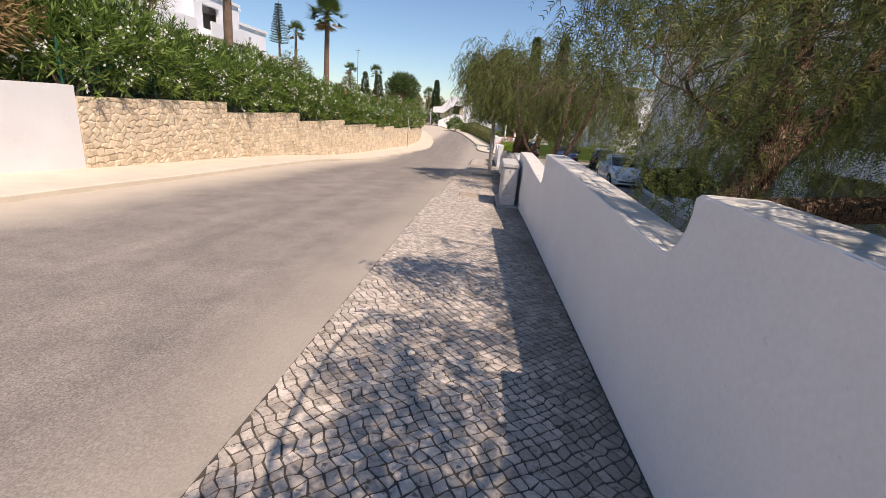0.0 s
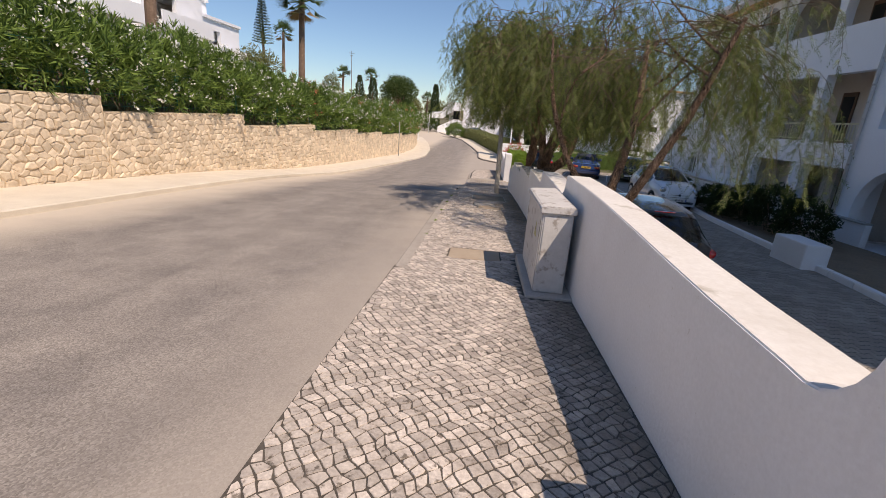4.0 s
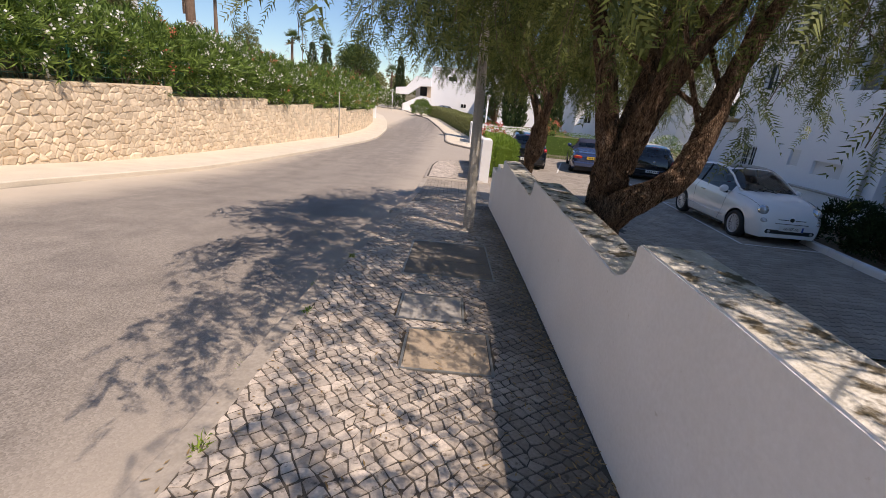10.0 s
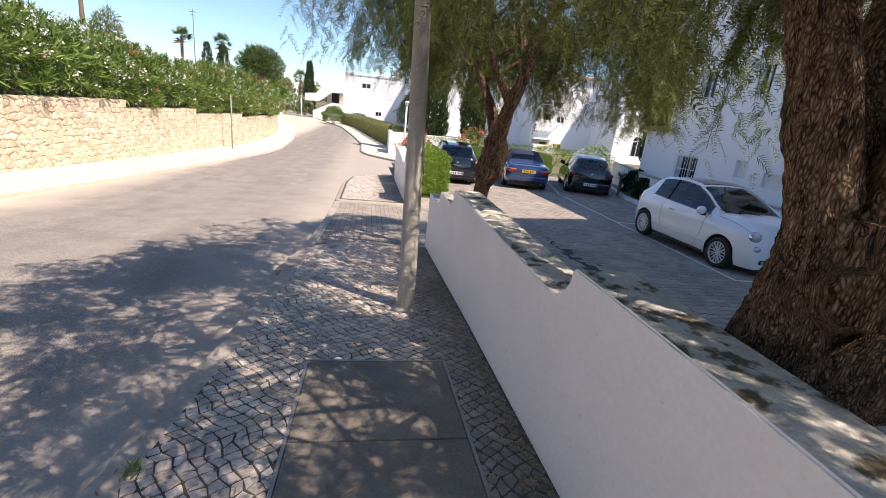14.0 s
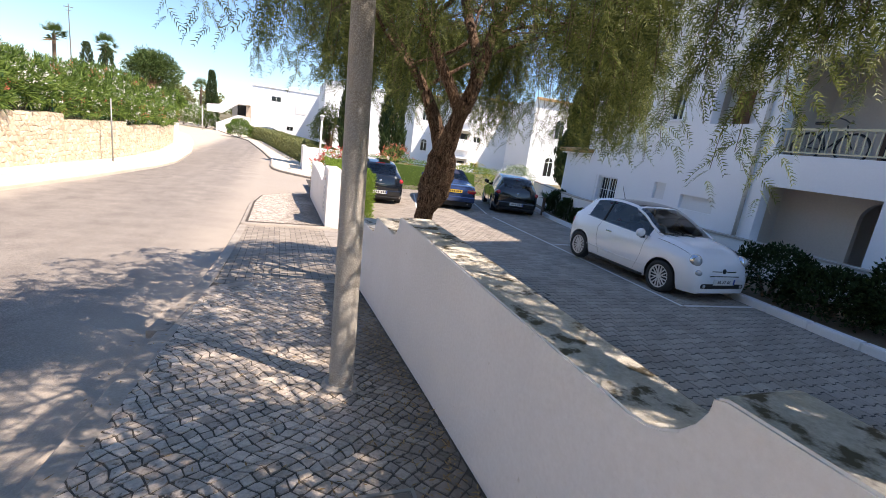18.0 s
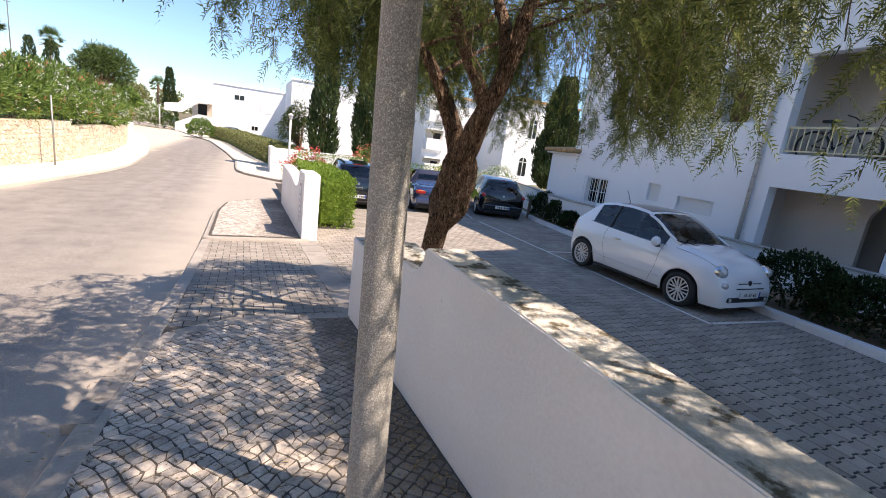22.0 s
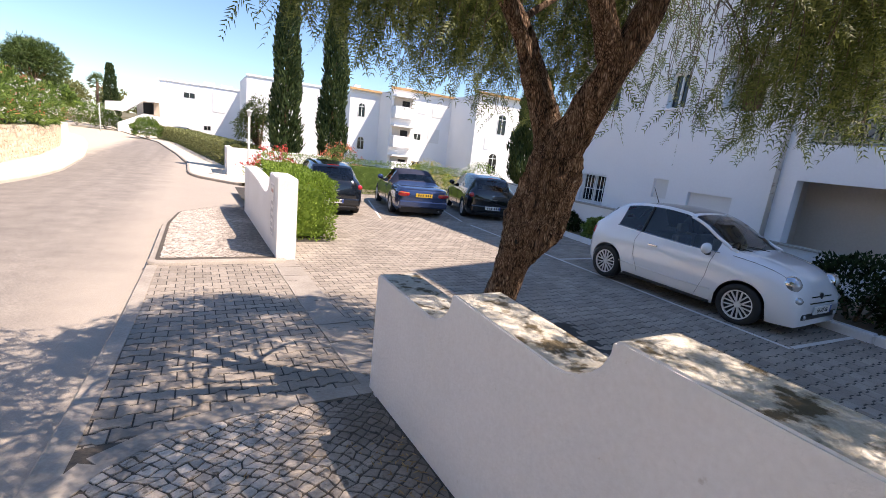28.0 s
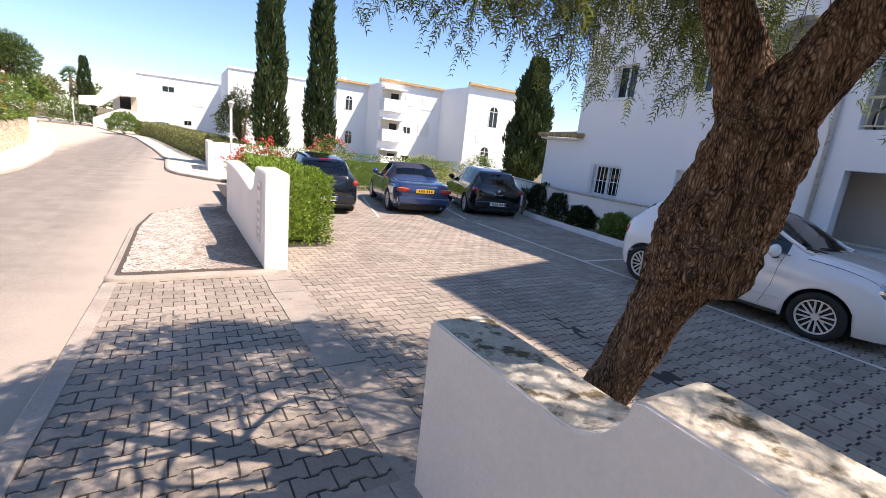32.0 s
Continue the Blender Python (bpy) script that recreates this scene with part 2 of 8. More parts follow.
def dust_shade_edge(m, x_edge, reach, tint, most=0.75, way=1.0):
    """Sand, or dirt with wall shade painted in, along an edge of the plan, ragged; it thickens towards +x (way 1) or -x
    (way -1).
    """
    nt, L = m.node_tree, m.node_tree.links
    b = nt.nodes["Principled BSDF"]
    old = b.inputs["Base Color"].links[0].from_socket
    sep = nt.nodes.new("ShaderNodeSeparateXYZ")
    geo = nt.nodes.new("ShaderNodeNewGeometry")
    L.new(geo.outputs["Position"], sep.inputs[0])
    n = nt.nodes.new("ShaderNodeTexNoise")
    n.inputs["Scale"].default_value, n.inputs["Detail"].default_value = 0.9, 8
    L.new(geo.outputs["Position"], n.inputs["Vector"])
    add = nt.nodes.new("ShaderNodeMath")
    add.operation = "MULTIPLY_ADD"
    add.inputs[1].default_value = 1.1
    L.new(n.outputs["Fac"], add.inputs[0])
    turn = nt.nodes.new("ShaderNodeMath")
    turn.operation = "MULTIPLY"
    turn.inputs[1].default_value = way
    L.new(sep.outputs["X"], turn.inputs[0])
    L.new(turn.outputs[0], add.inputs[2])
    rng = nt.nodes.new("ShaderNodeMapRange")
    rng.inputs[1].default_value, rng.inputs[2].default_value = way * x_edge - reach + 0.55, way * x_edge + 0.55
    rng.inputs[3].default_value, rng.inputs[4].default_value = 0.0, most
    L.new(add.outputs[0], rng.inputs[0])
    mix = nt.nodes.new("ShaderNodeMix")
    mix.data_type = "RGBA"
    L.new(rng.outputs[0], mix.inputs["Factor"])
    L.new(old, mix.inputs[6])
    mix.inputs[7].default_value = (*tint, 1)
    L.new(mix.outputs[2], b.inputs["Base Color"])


dust_shade_edge(ASPHALT, -0.95, 1.1, (0.46, 0.40, 0.335))
dust_shade_edge(ASPHALT, -6.5, 1.3, (0.62, 0.53, 0.42), 0.9, -1.0)
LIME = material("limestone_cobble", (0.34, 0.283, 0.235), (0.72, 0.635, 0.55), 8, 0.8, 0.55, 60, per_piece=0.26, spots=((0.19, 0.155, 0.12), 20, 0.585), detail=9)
# dirt at the wall foot, darkened further to paint in the wall's shade
dust_shade_edge(LIME, 0.95, 0.75, (0.085, 0.070, 0.052), 0.78)
JOINT = material("cobble_joint_sand", (0.055, 0.046, 0.037), (0.13, 0.108, 0.085), 3, 0.95, 0.4, 60)
KERB = material("kerb_stone", (0.30, 0.262, 0.22), (0.47, 0.415, 0.355), 2.5, 0.85, 0.3, 40)
PAVER = material("concrete_paver", (0.24, 0.206, 0.172), (0.41, 0.357, 0.30), 1.2, 0.88, 0.35, 60, per_piece=0.16)
PAVER_JOINT = material("paver_joint", (0.04, 0.035, 0.03), (0.08, 0.07, 0.06), 4, 0.95, 0.3, 60)
CREAM_PAVE = material("cream_pavement", (0.60, 0.52, 0.41), (0.76, 0.68, 0.55), 1.4, 0.88, 0.3, 50)
WHITE = material("whitewash", (0.76, 0.75, 0.735), (0.87, 0.865, 0.86), 1.1, 0.85, 0.45, 46, spots=((0.64, 0.61, 0.57), 17, 0.68), detail=8)
CLEAN_TOP = material("cream_wall_top", (0.62, 0.58, 0.52), (0.76, 0.73, 0.68), 1.6, 0.9, 0.25, 30, spots=((0.50, 0.46, 0.39), 3.0, 0.60))
WHITE_TOP = material("weathered_wall_top", (0.50, 0.45, 0.36), (0.85, 0.81, 0.74), 12, 0.92, 0.8, 70, spots=((0.15, 0.12, 0.075), 8.0, 0.53), detail=12)
FACADE = material("white_facade", (0.86, 0.865, 0.875), (0.92, 0.92, 0.925), 0.6, 0.85, 0.1, 20)
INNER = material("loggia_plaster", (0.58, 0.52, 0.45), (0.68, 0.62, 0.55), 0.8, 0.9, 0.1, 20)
STONE = material("sandstone", (0.58, 0.45, 0.31), (0.80, 0.67, 0.50), 2.2, 0.9, 1.0, 17, per_piece=0.15, spots=((0.36, 0.25, 0.15), 14, 0.64))
MORTAR = material("sandstone_mortar", (0.50, 0.39, 0.26), (0.70, 0.58, 0.42), 3, 0.95, 0.4, 40)
SOIL = material("dry_soil", (0.16, 0.11, 0.07), (0.30, 0.22, 0.145), 1.2, 0.95, 0.5, 20)
SCRUB = material("scrub_ground", (0.09, 0.085, 0.04), (0.22, 0.18, 0.10), 0.8, 0.95, 0.5, 12)


def furrowed(name, dark, mid, light, across, along, depth):
    """Bark: cracks that run up the trunk, with plates of lighter cork between them."""
    m = bpy.data.materials.new(name)
    m.use_nodes = True
    nt, L = m.node_tree, m.node_tree.links
    b = nt.nodes["Principled BSDF"]
    geo = nt.nodes.new("ShaderNodeNewGeometry")
    sc = nt.nodes.new("ShaderNodeVectorMath")
    sc.operation = "MULTIPLY"
    sc.inputs[1].default_value = (across, across, along)
    L.new(geo.outputs["Position"], sc.inputs[0])
    bend = nt.nodes.new("ShaderNodeTexNoise")
    bend.inputs["Scale"].default_value, bend.inputs["Detail"].default_value = 0.35, 3
    L.new(sc.outputs[0], bend.inputs["Vector"])
    shift = nt.nodes.new("ShaderNodeVectorMath")
    shift.operation = "MULTIPLY_ADD"
    shift.inputs[1].default_value = (2.2, 2.2, 2.2)
    L.new(bend.outputs["Color"], shift.inputs[0])
    L.new(sc.outputs[0], shift.inputs[2])
    vor = nt.nodes.new("ShaderNodeTexVoronoi")
    vor.feature = "DISTANCE_TO_EDGE"
    L.new(shift.outputs[0], vor.inputs["Vector"])
    fib = nt.nodes.new("ShaderNodeTexNoise")
    fib.inputs["Scale"].default_value, fib.inputs["Detail"].default_value, fib.inputs["Roughness"].default_value = 1.7, 8, 0.7
    L.new(shift.outputs[0], fib.inputs["Vector"])
    h = nt.nodes.new("ShaderNodeMath")
    h.operation = "MULTIPLY_ADD"
    h.inputs[1].default_value = 1.1
    L.new(vor.outputs["Distance"], h.inputs[0])
    L.new(fib.outputs["Fac"], h.inputs[2])
    ramp = nt.nodes.new("ShaderNodeValToRGB")
    ramp.color_ramp.elements[0].position, ramp.color_ramp.elements[1].position = 0.46, 1.0
    ramp.color_ramp.elements[0].color, ramp.color_ramp.elements[1].color = (*dark, 1), (*light, 1)
    k = ramp.color_ramp.elements.new(0.66)
    k.color = (*mid, 1)
    L.new(h.outputs[0], ramp.inputs[0])
    L.new(ramp.outputs[0], b.inputs["Base Color"])
    b.inputs["Roughness"].default_value = 0.92
    b.inputs["Specular IOR Level"].default_value = 0.25
    bp = nt.nodes.new("ShaderNodeBump")
    bp.inputs["Strength"].default_value, bp.inputs["Distance"].default_value = 1.0, depth
    L.new(h.outputs[0], bp.inputs["Height"])
    L.new(bp.outputs[0], b.inputs["Normal"])
    return m


BARK = furrowed("pepper_bark", (0.030, 0.017, 0.011), (0.27, 0.160, 0.100), (0.62, 0.465, 0.345), 21, 4.6, 0.05)
TWIG = material("twig", (0.10, 0.07, 0.045), (0.20, 0.15, 0.10), 6, 0.9, 0.3, 30)
PALM_BARK = material("palm_bark", (0.14, 0.085, 0.055), (0.30, 0.20, 0.14), 6, 0.95, 0.9, 20)
PEPPER = leaf("pepper_leaf", (0.06, 0.09, 0.026), (0.25, 0.29, 0.085), 0.42)
OLEANDER = leaf("oleander_leaf", (0.055, 0.11, 0.024), (0.27, 0.39, 0.09), 0.32)
HEDGE = leaf("hedge_leaf", (0.13, 0.22, 0.028), (0.30, 0.42, 0.07), 0.35)
CYPRESS = leaf("cypress_leaf", (0.022, 0.048, 0.016), (0.085, 0.12, 0.04), 0.15)
PALM = leaf("palm_leaf", (0.05, 0.09, 0.025), (0.13, 0.19, 0.055), 0.25)
DRY = leaf("dry_palm_leaf", (0.25, 0.16, 0.07), (0.42, 0.30, 0.15), 0.25)
BUSH = leaf("dark_shrub_leaf", (0.014, 0.028, 0.011), (0.045, 0.07, 0.025), 0.12, 0.08, 0.85)
OLIVE = leaf("grey_green_leaf", (0.13, 0.145, 0.05), (0.28, 0.29, 0.11), 0.25)
WHITE_BLOOM = leaf("white_bloom", (0.75, 0.74, 0.68), (0.88, 0.87, 0.82), 0.2)
RED_BLOOM = leaf("red_bloom", (0.55, 0.045, 0.04), (0.80, 0.16, 0.13), 0.2)
PINK_BLOOM = leaf("orange_bloom", (0.65, 0.14, 0.07), (0.80, 0.30, 0.20), 0.2)
YELLOW_BLOOM = leaf("yellow_bloom", (0.60, 0.46, 0.08), (0.75, 0.62, 0.20), 0.2)
BORDER = material("worn_border_concrete", (0.27, 0.235, 0.20), (0.42, 0.375, 0.325), 2.2, 0.9, 0.4, 40, spots=((0.14, 0.12, 0.10), 6, 0.62))
CONCRETE = material("concrete", (0.36, 0.33, 0.29), (0.50, 0.47, 0.43), 2.2, 0.9, 0.3, 40)
CABINET = material("cabinet_grey", (0.50, 0.48, 0.45), (0.62, 0.60, 0.57), 2.5, 0.85, 0.35, 24, spots=((0.36, 0.325, 0.285), 9, 0.57), detail=9)
TILE = material("roof_tile", (0.42, 0.24, 0.11), (0.62, 0.40, 0.20), 3, 0.9, 0.3, 20, per_piece=0.2)
GLASS = plain("dark_glass", (0.012, 0.015, 0.017), 0.05)
FRAME_W = plain("white_frame", (0.78, 0.78, 0.77), 0.4)
DARK = plain("dark_opening", (0.02, 0.018, 0.016), 0.8)
RUBBER = plain("tyre_rubber", (0.018, 0.018, 0.018), 0.75)
GREY_METAL = plain("galvanised_pole", (0.33, 0.33, 0.31), 0.5, 0.6)
GREEN_WIRE = plain("green_mesh_fence", (0.012, 0.10, 0.06), 0.5)
BROWN_WOOD = plain("brown_shutter", (0.16, 0.085, 0.05), 0.6)
LINE = material("white_line", (0.58, 0.56, 0.53), (0.74, 0.73, 0.70), 4, 0.85, 0.2, 40)

# ---- plan ----
PROFILE = [(-60, 2.4), (-20, 1.05), (0, 0.06), (7.4, -0.31), (10.1, -0.48), (14.3, -0.70), (17.7, -0.91), (20, -1.08), (22.9, -1.34), (25.3, -1.55), (28.5, -1.69), (33.7, -1.85), (42, -2.08), (53, -2.12), (400, -2.12)]
KERB_R = [(-60, -1.02), (18, -1.02), (19.5, -0.90), (23, -0.77), (27.4, -0.70), (31, -0.70), (32.6, -0.55), (33.6, 0.1), (34.1, 1.3)]
KERB_FAR = [(41.0, 2.4), (42.6, 1.1), (44.0, 0.1), (45.2, -0.35), (46.6, -0.48), (52, -0.57), (60.6, -1.5), (75.8, -3.5), (89.3, -7.1), (110, -12), (128, -21.3), (150, -34)]
KERB_L = [(-60, -7.05), (21, -6.95), (25, -6.62), (29.5, -6.1), (35, -5.5), (40, -5.0), (44, -4.85), (50.6, -5.3), (55, -5.9), (61.7, -6.9), (71.7, -8.85), (79.3, -11.4), (93, -16.5), (106, -25), (130, -42)]
WALL_L = [(-60, -9.1), (9.6, -8.98), (21.5, -8.75), (27.4, -8.33), (33.1, -7.8), (38.05, -7.4), (44.3, -6.85), (49.5, -6.85), (57, -7.6), (64.3, -8.95), (72, -11.0), (80, -14.0), (93, -19.5), (110, -30)]
STEPS_L = [(-40, 9.6, 1.36), (9.6, 15.45, 1.12), (15.45, 21.5, 0.76), (21.5, 27.4, 0.35), (27.4, 33.1, 0.04), (33.1, 38.05, -0.22), (38.05, 43.5, -0.46), (43.5, 49.5, -0.66), (49.5, 57, -0.80), (57, 64.3, -0.92)]
WALL_R = [  # start, end, height at the scoop, height at the peak
    (-12, 1.9, 1.265, 1.265), (1.9, 6.52, 0.955, 1.02), (6.52, 11.03, 0.575, 0.675), (11.03, 13.36, 0.42, 0.46), (13.36, 15.45, 0.25, 0.275),
    (15.45, 18.15, 0.05, 0.075), (18.15, 21.12, -0.125, -0.105), (21.12, 22.06, -0.305, -0.29), (22.06, 23.05, -0.49, -0.49)]
PARK = -1.56


def prof(y):
    return interp(y, PROFILE)


def face_r(y):
    return 0.89 + 0.0055 * y


def park_level(y):
    """The paved yard falls gently away from the entrance."""
    return -1.57 - 0.02 * (min(max(y, 14.0), 37.0) - 23.5)


def park_z(x, y):
    k = min(1.0, max(0.0, (x - 1.2) / 2.6))
    level = park_level(y)
    b = prof(y) if y > 22.7 else level
    b += (level - b) * min(1.0, max(0.0, (y - 27.4) / 4.2))
    return b + (level - b) * k


def wall_top_l(y):
    for a, b, z in STEPS_L:
        if y < b:
            return z
    return prof(y) + 0.6


def spread(a, b, step):
    n = max(1, round((b - a) / step))
    return [a + (b - a) * i / n for i in range(n + 1)]


# ---- ground: one sheet to the horizon ----
def ground():
    ys = spread(-300, -60, 60)[:-1] + spread(-60, 0, 6)[:-1] + spread(0, 66, 1.0)[:-1] + spread(66, 130, 4)[:-1] + [130, 160, 220, 320, 500, 900, 2000]
    hill = [2000, 900, 400, 200, 120, 80, 55, 40, 30, 24, 19, 15, 12, 9, 7, 5, 3.5, 2, 1.0, 0.36]
    right = [0.12, 0.2, 3, 8, 14, 25, 40, 70, 120, 200, 400, 900, 2000]
    verts, faces = [], []
    for y in ys:
        wl = interp(y, WALL_L)
        b = prof(y) - 0.16
        row = []
        for d in hill:
            rise = min(9.0, max(0.0, d - 1.0) * 0.23) * (1.0 if y < 75 else max(0.25, 1 - (y - 75) / 80))
            far = 0 if d < 60 else min(6.0, (d - 60) * 0.02)
            row.append((wl - d, wall_top_l(y) - 0.18 + rise + far + 0.12 * noise.noise(Vector((d * 0.3, y * 0.3, 0)))))
        row += [(wl - 0.3, b), (wl + 3, b)]
        xr = face_r(min(y, 40.0))
        for d in right:
            z = min(PARK - 0.45, b) if (d > 0.15 and y < 44) else b - 0.1
            if d > 60:
                z -= min(6, (d - 60) * 0.02)
            row.append((xr + d, z))
        verts += [(x, y, z) for x, z in row]
    n = len(hill) + 2 + len(right)
    for j in range(len(ys) - 1):
        for i in range(n - 1):
            a = j * n + i
            faces.append((a, a + 1, a + n + 1, a + n))
    ob = raw("ground", verts, faces, SCRUB)
    return tagged(ob, "dry sloping ground with sparse scrub and bare soil", "ground", kind="structure")


ground()


def strip(name, left, right, ys, lift, material_, label, category, sides=0.0, rim=None):
    """A sheet between two lines of the plan that follows the fall of the street."""
    verts, faces = [], []
    for y in ys:
        a, b = left(y), right(y)
        k = 4
        for i in range(k + 1):
            verts.append((a + (b - a) * i / k, y, prof(y) + (rim(y) if rim and i == k else lift)))
        if sides:
            verts.append((b, y, prof(y) + lift - sides))
            verts.append((a, y, prof(y) + lift - sides))
    w = 5 + (2 if sides else 0)
    for j in range(len(ys) - 1):
        for i in range(4):
            a = j * w + i
            faces.append((a, a + 1, a + w + 1, a + w))
        if sides:
            faces.append((j * w + 4, j * w + 5, (j + 1) * w + 5, (j + 1) * w + 4))
            faces.append((j * w + 6, j * w, (j + 1) * w, (j + 1) * w + 6))
    return tagged(raw(name, verts, faces, material_), label, category, kind="structure")


def road_right(y):
    if y < 33.9:
        return interp(y, KERB_R)
    if y < 41.2:
        return 3.2
    return interp(y, KERB_FAR)


road_ys = sorted(set(spread(-60, 22, 2) + spread(22, 66, 0.5) + spread(66, 150, 2) + [33.88, 33.92, 41.18, 41.22]))
strip("road", lambda y: interp(y, KERB_L), road_right, road_ys, -0.11, ASPHALT, "worn grey-brown asphalt street sloping gently downhill", "road", rim=lambda y: -0.005 if y < 10 else max(-0.11, -0.005 - (y - 10) * 0.035))


def kerb(name, line, side, width, label, ys, stone=None):
    verts, faces = [], []
    for y in ys:
        x = interp(y, line)
        z = prof(y)
        for dx, dz in ((0, -0.2), (0, -0.02), (0.02, 0.004), (width, 0.004), (width, -0.2)):
            verts.append((x + side * dx, y, z + dz))
    for j in range(len(ys) - 1):
        for i in range(4):
            a = j * 5 + i
            faces.append((a, a + 1, a + 6, a + 5) if side > 0 else (a + 1, a, a + 5, a + 6))
    return tagged(raw(name, verts, faces, stone or KERB), label, "kerb", kind="structure")


kerb("kerb_left", KERB_L, -1, 0.14, "low cream stone kerb along the street", spread(-60, 110, 1.0), CREAM_PAVE)
strip("pavement_left", lambda y: interp(y, WALL_L) - 0.05, lambda y: interp(y, KERB_L) - 0.13, spread(-60, 110, 1.0), 0.0, CREAM_PAVE, "sunlit cream pavement below the stone wall", "pavement")


# ---- whitewashed boundary wall in falling steps ----
def stepped_wall():
    wall = thing("boundary_wall", "low whitewashed boundary wall falling in scooped steps", "wall", kind="structure")
    thick = 0.27
    for i, (a, b, top, peak) in enumerate(WALL_R):
        bm = bmesh.new()
        r = 0.22 if i else 0
        up = WALL_R[i - 1][3] if i else top
        rise = min(0.3, up - top - 0.01)
        line = []
        if i:
            for k in range(7):
                t = k / 6 * math.pi / 2
                line.append((a + r * (1 - math.cos(t)) * 1.0, top + rise * (1 - math.sin(t))))
            line[0] = (a, top + rise)
        else:
            line.append((a, top))
        for y in spread(line[-1][0] + 0.1, b - 0.03, 0.5):
            k = min(1.0, (y - a) / max(0.5, 0.75 * (b - a)))
            line.append((y, top + (peak - top) * k * k * (3 - 2 * k) + 0.006 * noise.noise(Vector((y * 1.7, 0, 0)))))
        line.append((b, peak - 0.012))
        outline = line + [(b, prof(b) - 0.5 if b < 22.9 else prof(b) - 0.3), (a, prof(a) - 0.9)]
        cols = []
        for y, z in outline:
            x = face_r(y)
            cols.append((bm.verts.new((x, y, z)), bm.verts.new((x + thick, y, z))))
        n = len(cols)
        for k in range(n):
            p, q = cols[k], cols[(k + 1) % n]
            f = bm.faces.new((p[0], q[0], q[1], p[1]))
            f.material_index = 1 if k < n - 3 else 0
        bm.faces.new([c[0] for c in cols[::-1]])
        bm.faces.new([c[1] for c in cols])
        bmesh.ops.recalc_face_normals(bm, faces=bm.faces)
        edges = [e for e in bm.edges if len(e.link_faces) == 2 and {f.material_index for f in e.link_faces} == {0, 1} and min(v.co.z for v in e.verts) > prof(a) - 0.2]
        bmesh.ops.bevel(bm, geom=edges, offset=0.007, segments=2, affect="EDGES")
        ob = part("wall_section", bm, WHITE, wall)
        ob.data.materials.append(CLEAN_TOP if i < 4 else WHITE_TOP)
    return wall


stepped_wall()


# ---- stone retaining wall across the street ----
def retaining_wall():
    wall = thing("stone_wall", "cream sandstone retaining wall with stepped top", "wall", kind="structure")
    for i, (a, b, top) in enumerate(STEPS_L):
        ys = spread(a, b, 1.5)
        verts, faces = [], []
        for y in ys:
            x = interp(y, WALL_L)
            inset = 0.0 if i == 0 else 0.03
            for dx, z in ((-inset, prof(y) - 0.3), (-inset, top), (-0.42, top), (-0.42, prof(y) - 0.3)):
                verts.append((x + dx, y, z))
        for j in range(len(ys) - 1):
            for k in range(4):
                p, q = j * 4 + k, j * 4 + (k + 1) % 4
                faces.append((p, p + 4, q + 4, q))
        faces += [(0, 1, 2, 3), tuple(len(verts) - 4 + k for k in (3, 2, 1, 0))]
        raw("white_wall" if i == 0 else "wall_core", verts, faces, WHITE if i == 0 else MORTAR, wall)
    return wall


stone_wall = retaining_wall()

# ---- car park and driveway sheet ----
def car_park():
    xs, ys = [1.18] + spread(1.6, 10.6, 0.7) + [11.4], spread(-12, 22.6, 1.0)[:-1] + spread(22.6, 31.6, 0.3)[:-1] + spread(31.6, 38.6, 1.0)
    verts = [(x, y, park_z(x, y) - 0.0055) for y in ys for x in xs]
    n = len(xs)
    faces = [(j * n + i, j * n + i + 1, (j + 1) * n + i + 1, (j + 1) * n + i) for j in range(len(ys) - 1) for i in range(n - 1)]
    return tagged(raw("car_park", verts, faces, PAVER_JOINT), "block-paved residents' car park between the wall and the flats", "pavement", kind="structure")


car_park_ob = car_park()
strip("pavement", lambda y: interp(y, KERB_R) + (0.12 if y > 10.6 else 0.0), lambda y: face_r(y) + 0.05, spread(-14, 22.9, 0.5), 0.0015, JOINT, "cobbled limestone pavement beside the white wall", "pavement")
strip("driveway", lambda y: interp(y, KERB_R) + 0.12, lambda y: 1.22, spread(21.6, 27.55, 0.3), -0.0095, PAVER_JOINT, "block-paved driveway across the pavement", "driveway")
strip("pavement_island", lambda y: interp(y, KERB_R) + 0.1, lambda y: 1.08, spread(27.5, 34.0, 0.25), 0.0345, JOINT, "small cobbled pavement island by the gate wall", "pavement", sides=0.25)
strip("pavement_far", lambda y: interp(y, KERB_FAR) + 0.1, lambda y: interp(y, KERB_FAR) + 2.6, spread(42.3, 128, 1.0), 0.0, CREAM_PAVE, "pale pavement along the far bend of the street", "pavement")
kerb("kerb_far", KERB_FAR, 1, 0.12, "kerb along the far bend of the street", spread(42.0, 128, 0.7))
kerb("kerb_right", KERB_R, 1, 0.15, "worn flush kerb stones along the cobbled pavement", spread(10.4, 27.45, 0.5))
kerb("kerb_island", KERB_R, 1, 0.13, "rounded raised kerb of the small pavement island", spread(27.5, 34.0, 0.25))

x0 = interp(27.5, KERB_R)
bm = bmesh.new()
rows_ = []
for x, y in [(x0, 27.62), (x0 + 0.03, 27.50), (x0 + 0.13, 27.43)] + [(v, 27.42 + 0.01 * math.sin(v * 5)) for v in spread(x0 + 0.3, 1.16, 0.2)]:
    rows_.append([bm.verts.new((x, y, prof(y) - 0.1)), bm.verts.new((x + 0.004, y + 0.006, prof(y) + 0.028)), bm.verts.new((x + 0.025, y + 0.028, prof(y) + 0.042)), bm.verts.new((x + 0.06 if y > 27.45 else x, y + 0.14, prof(y) + 0.042))])
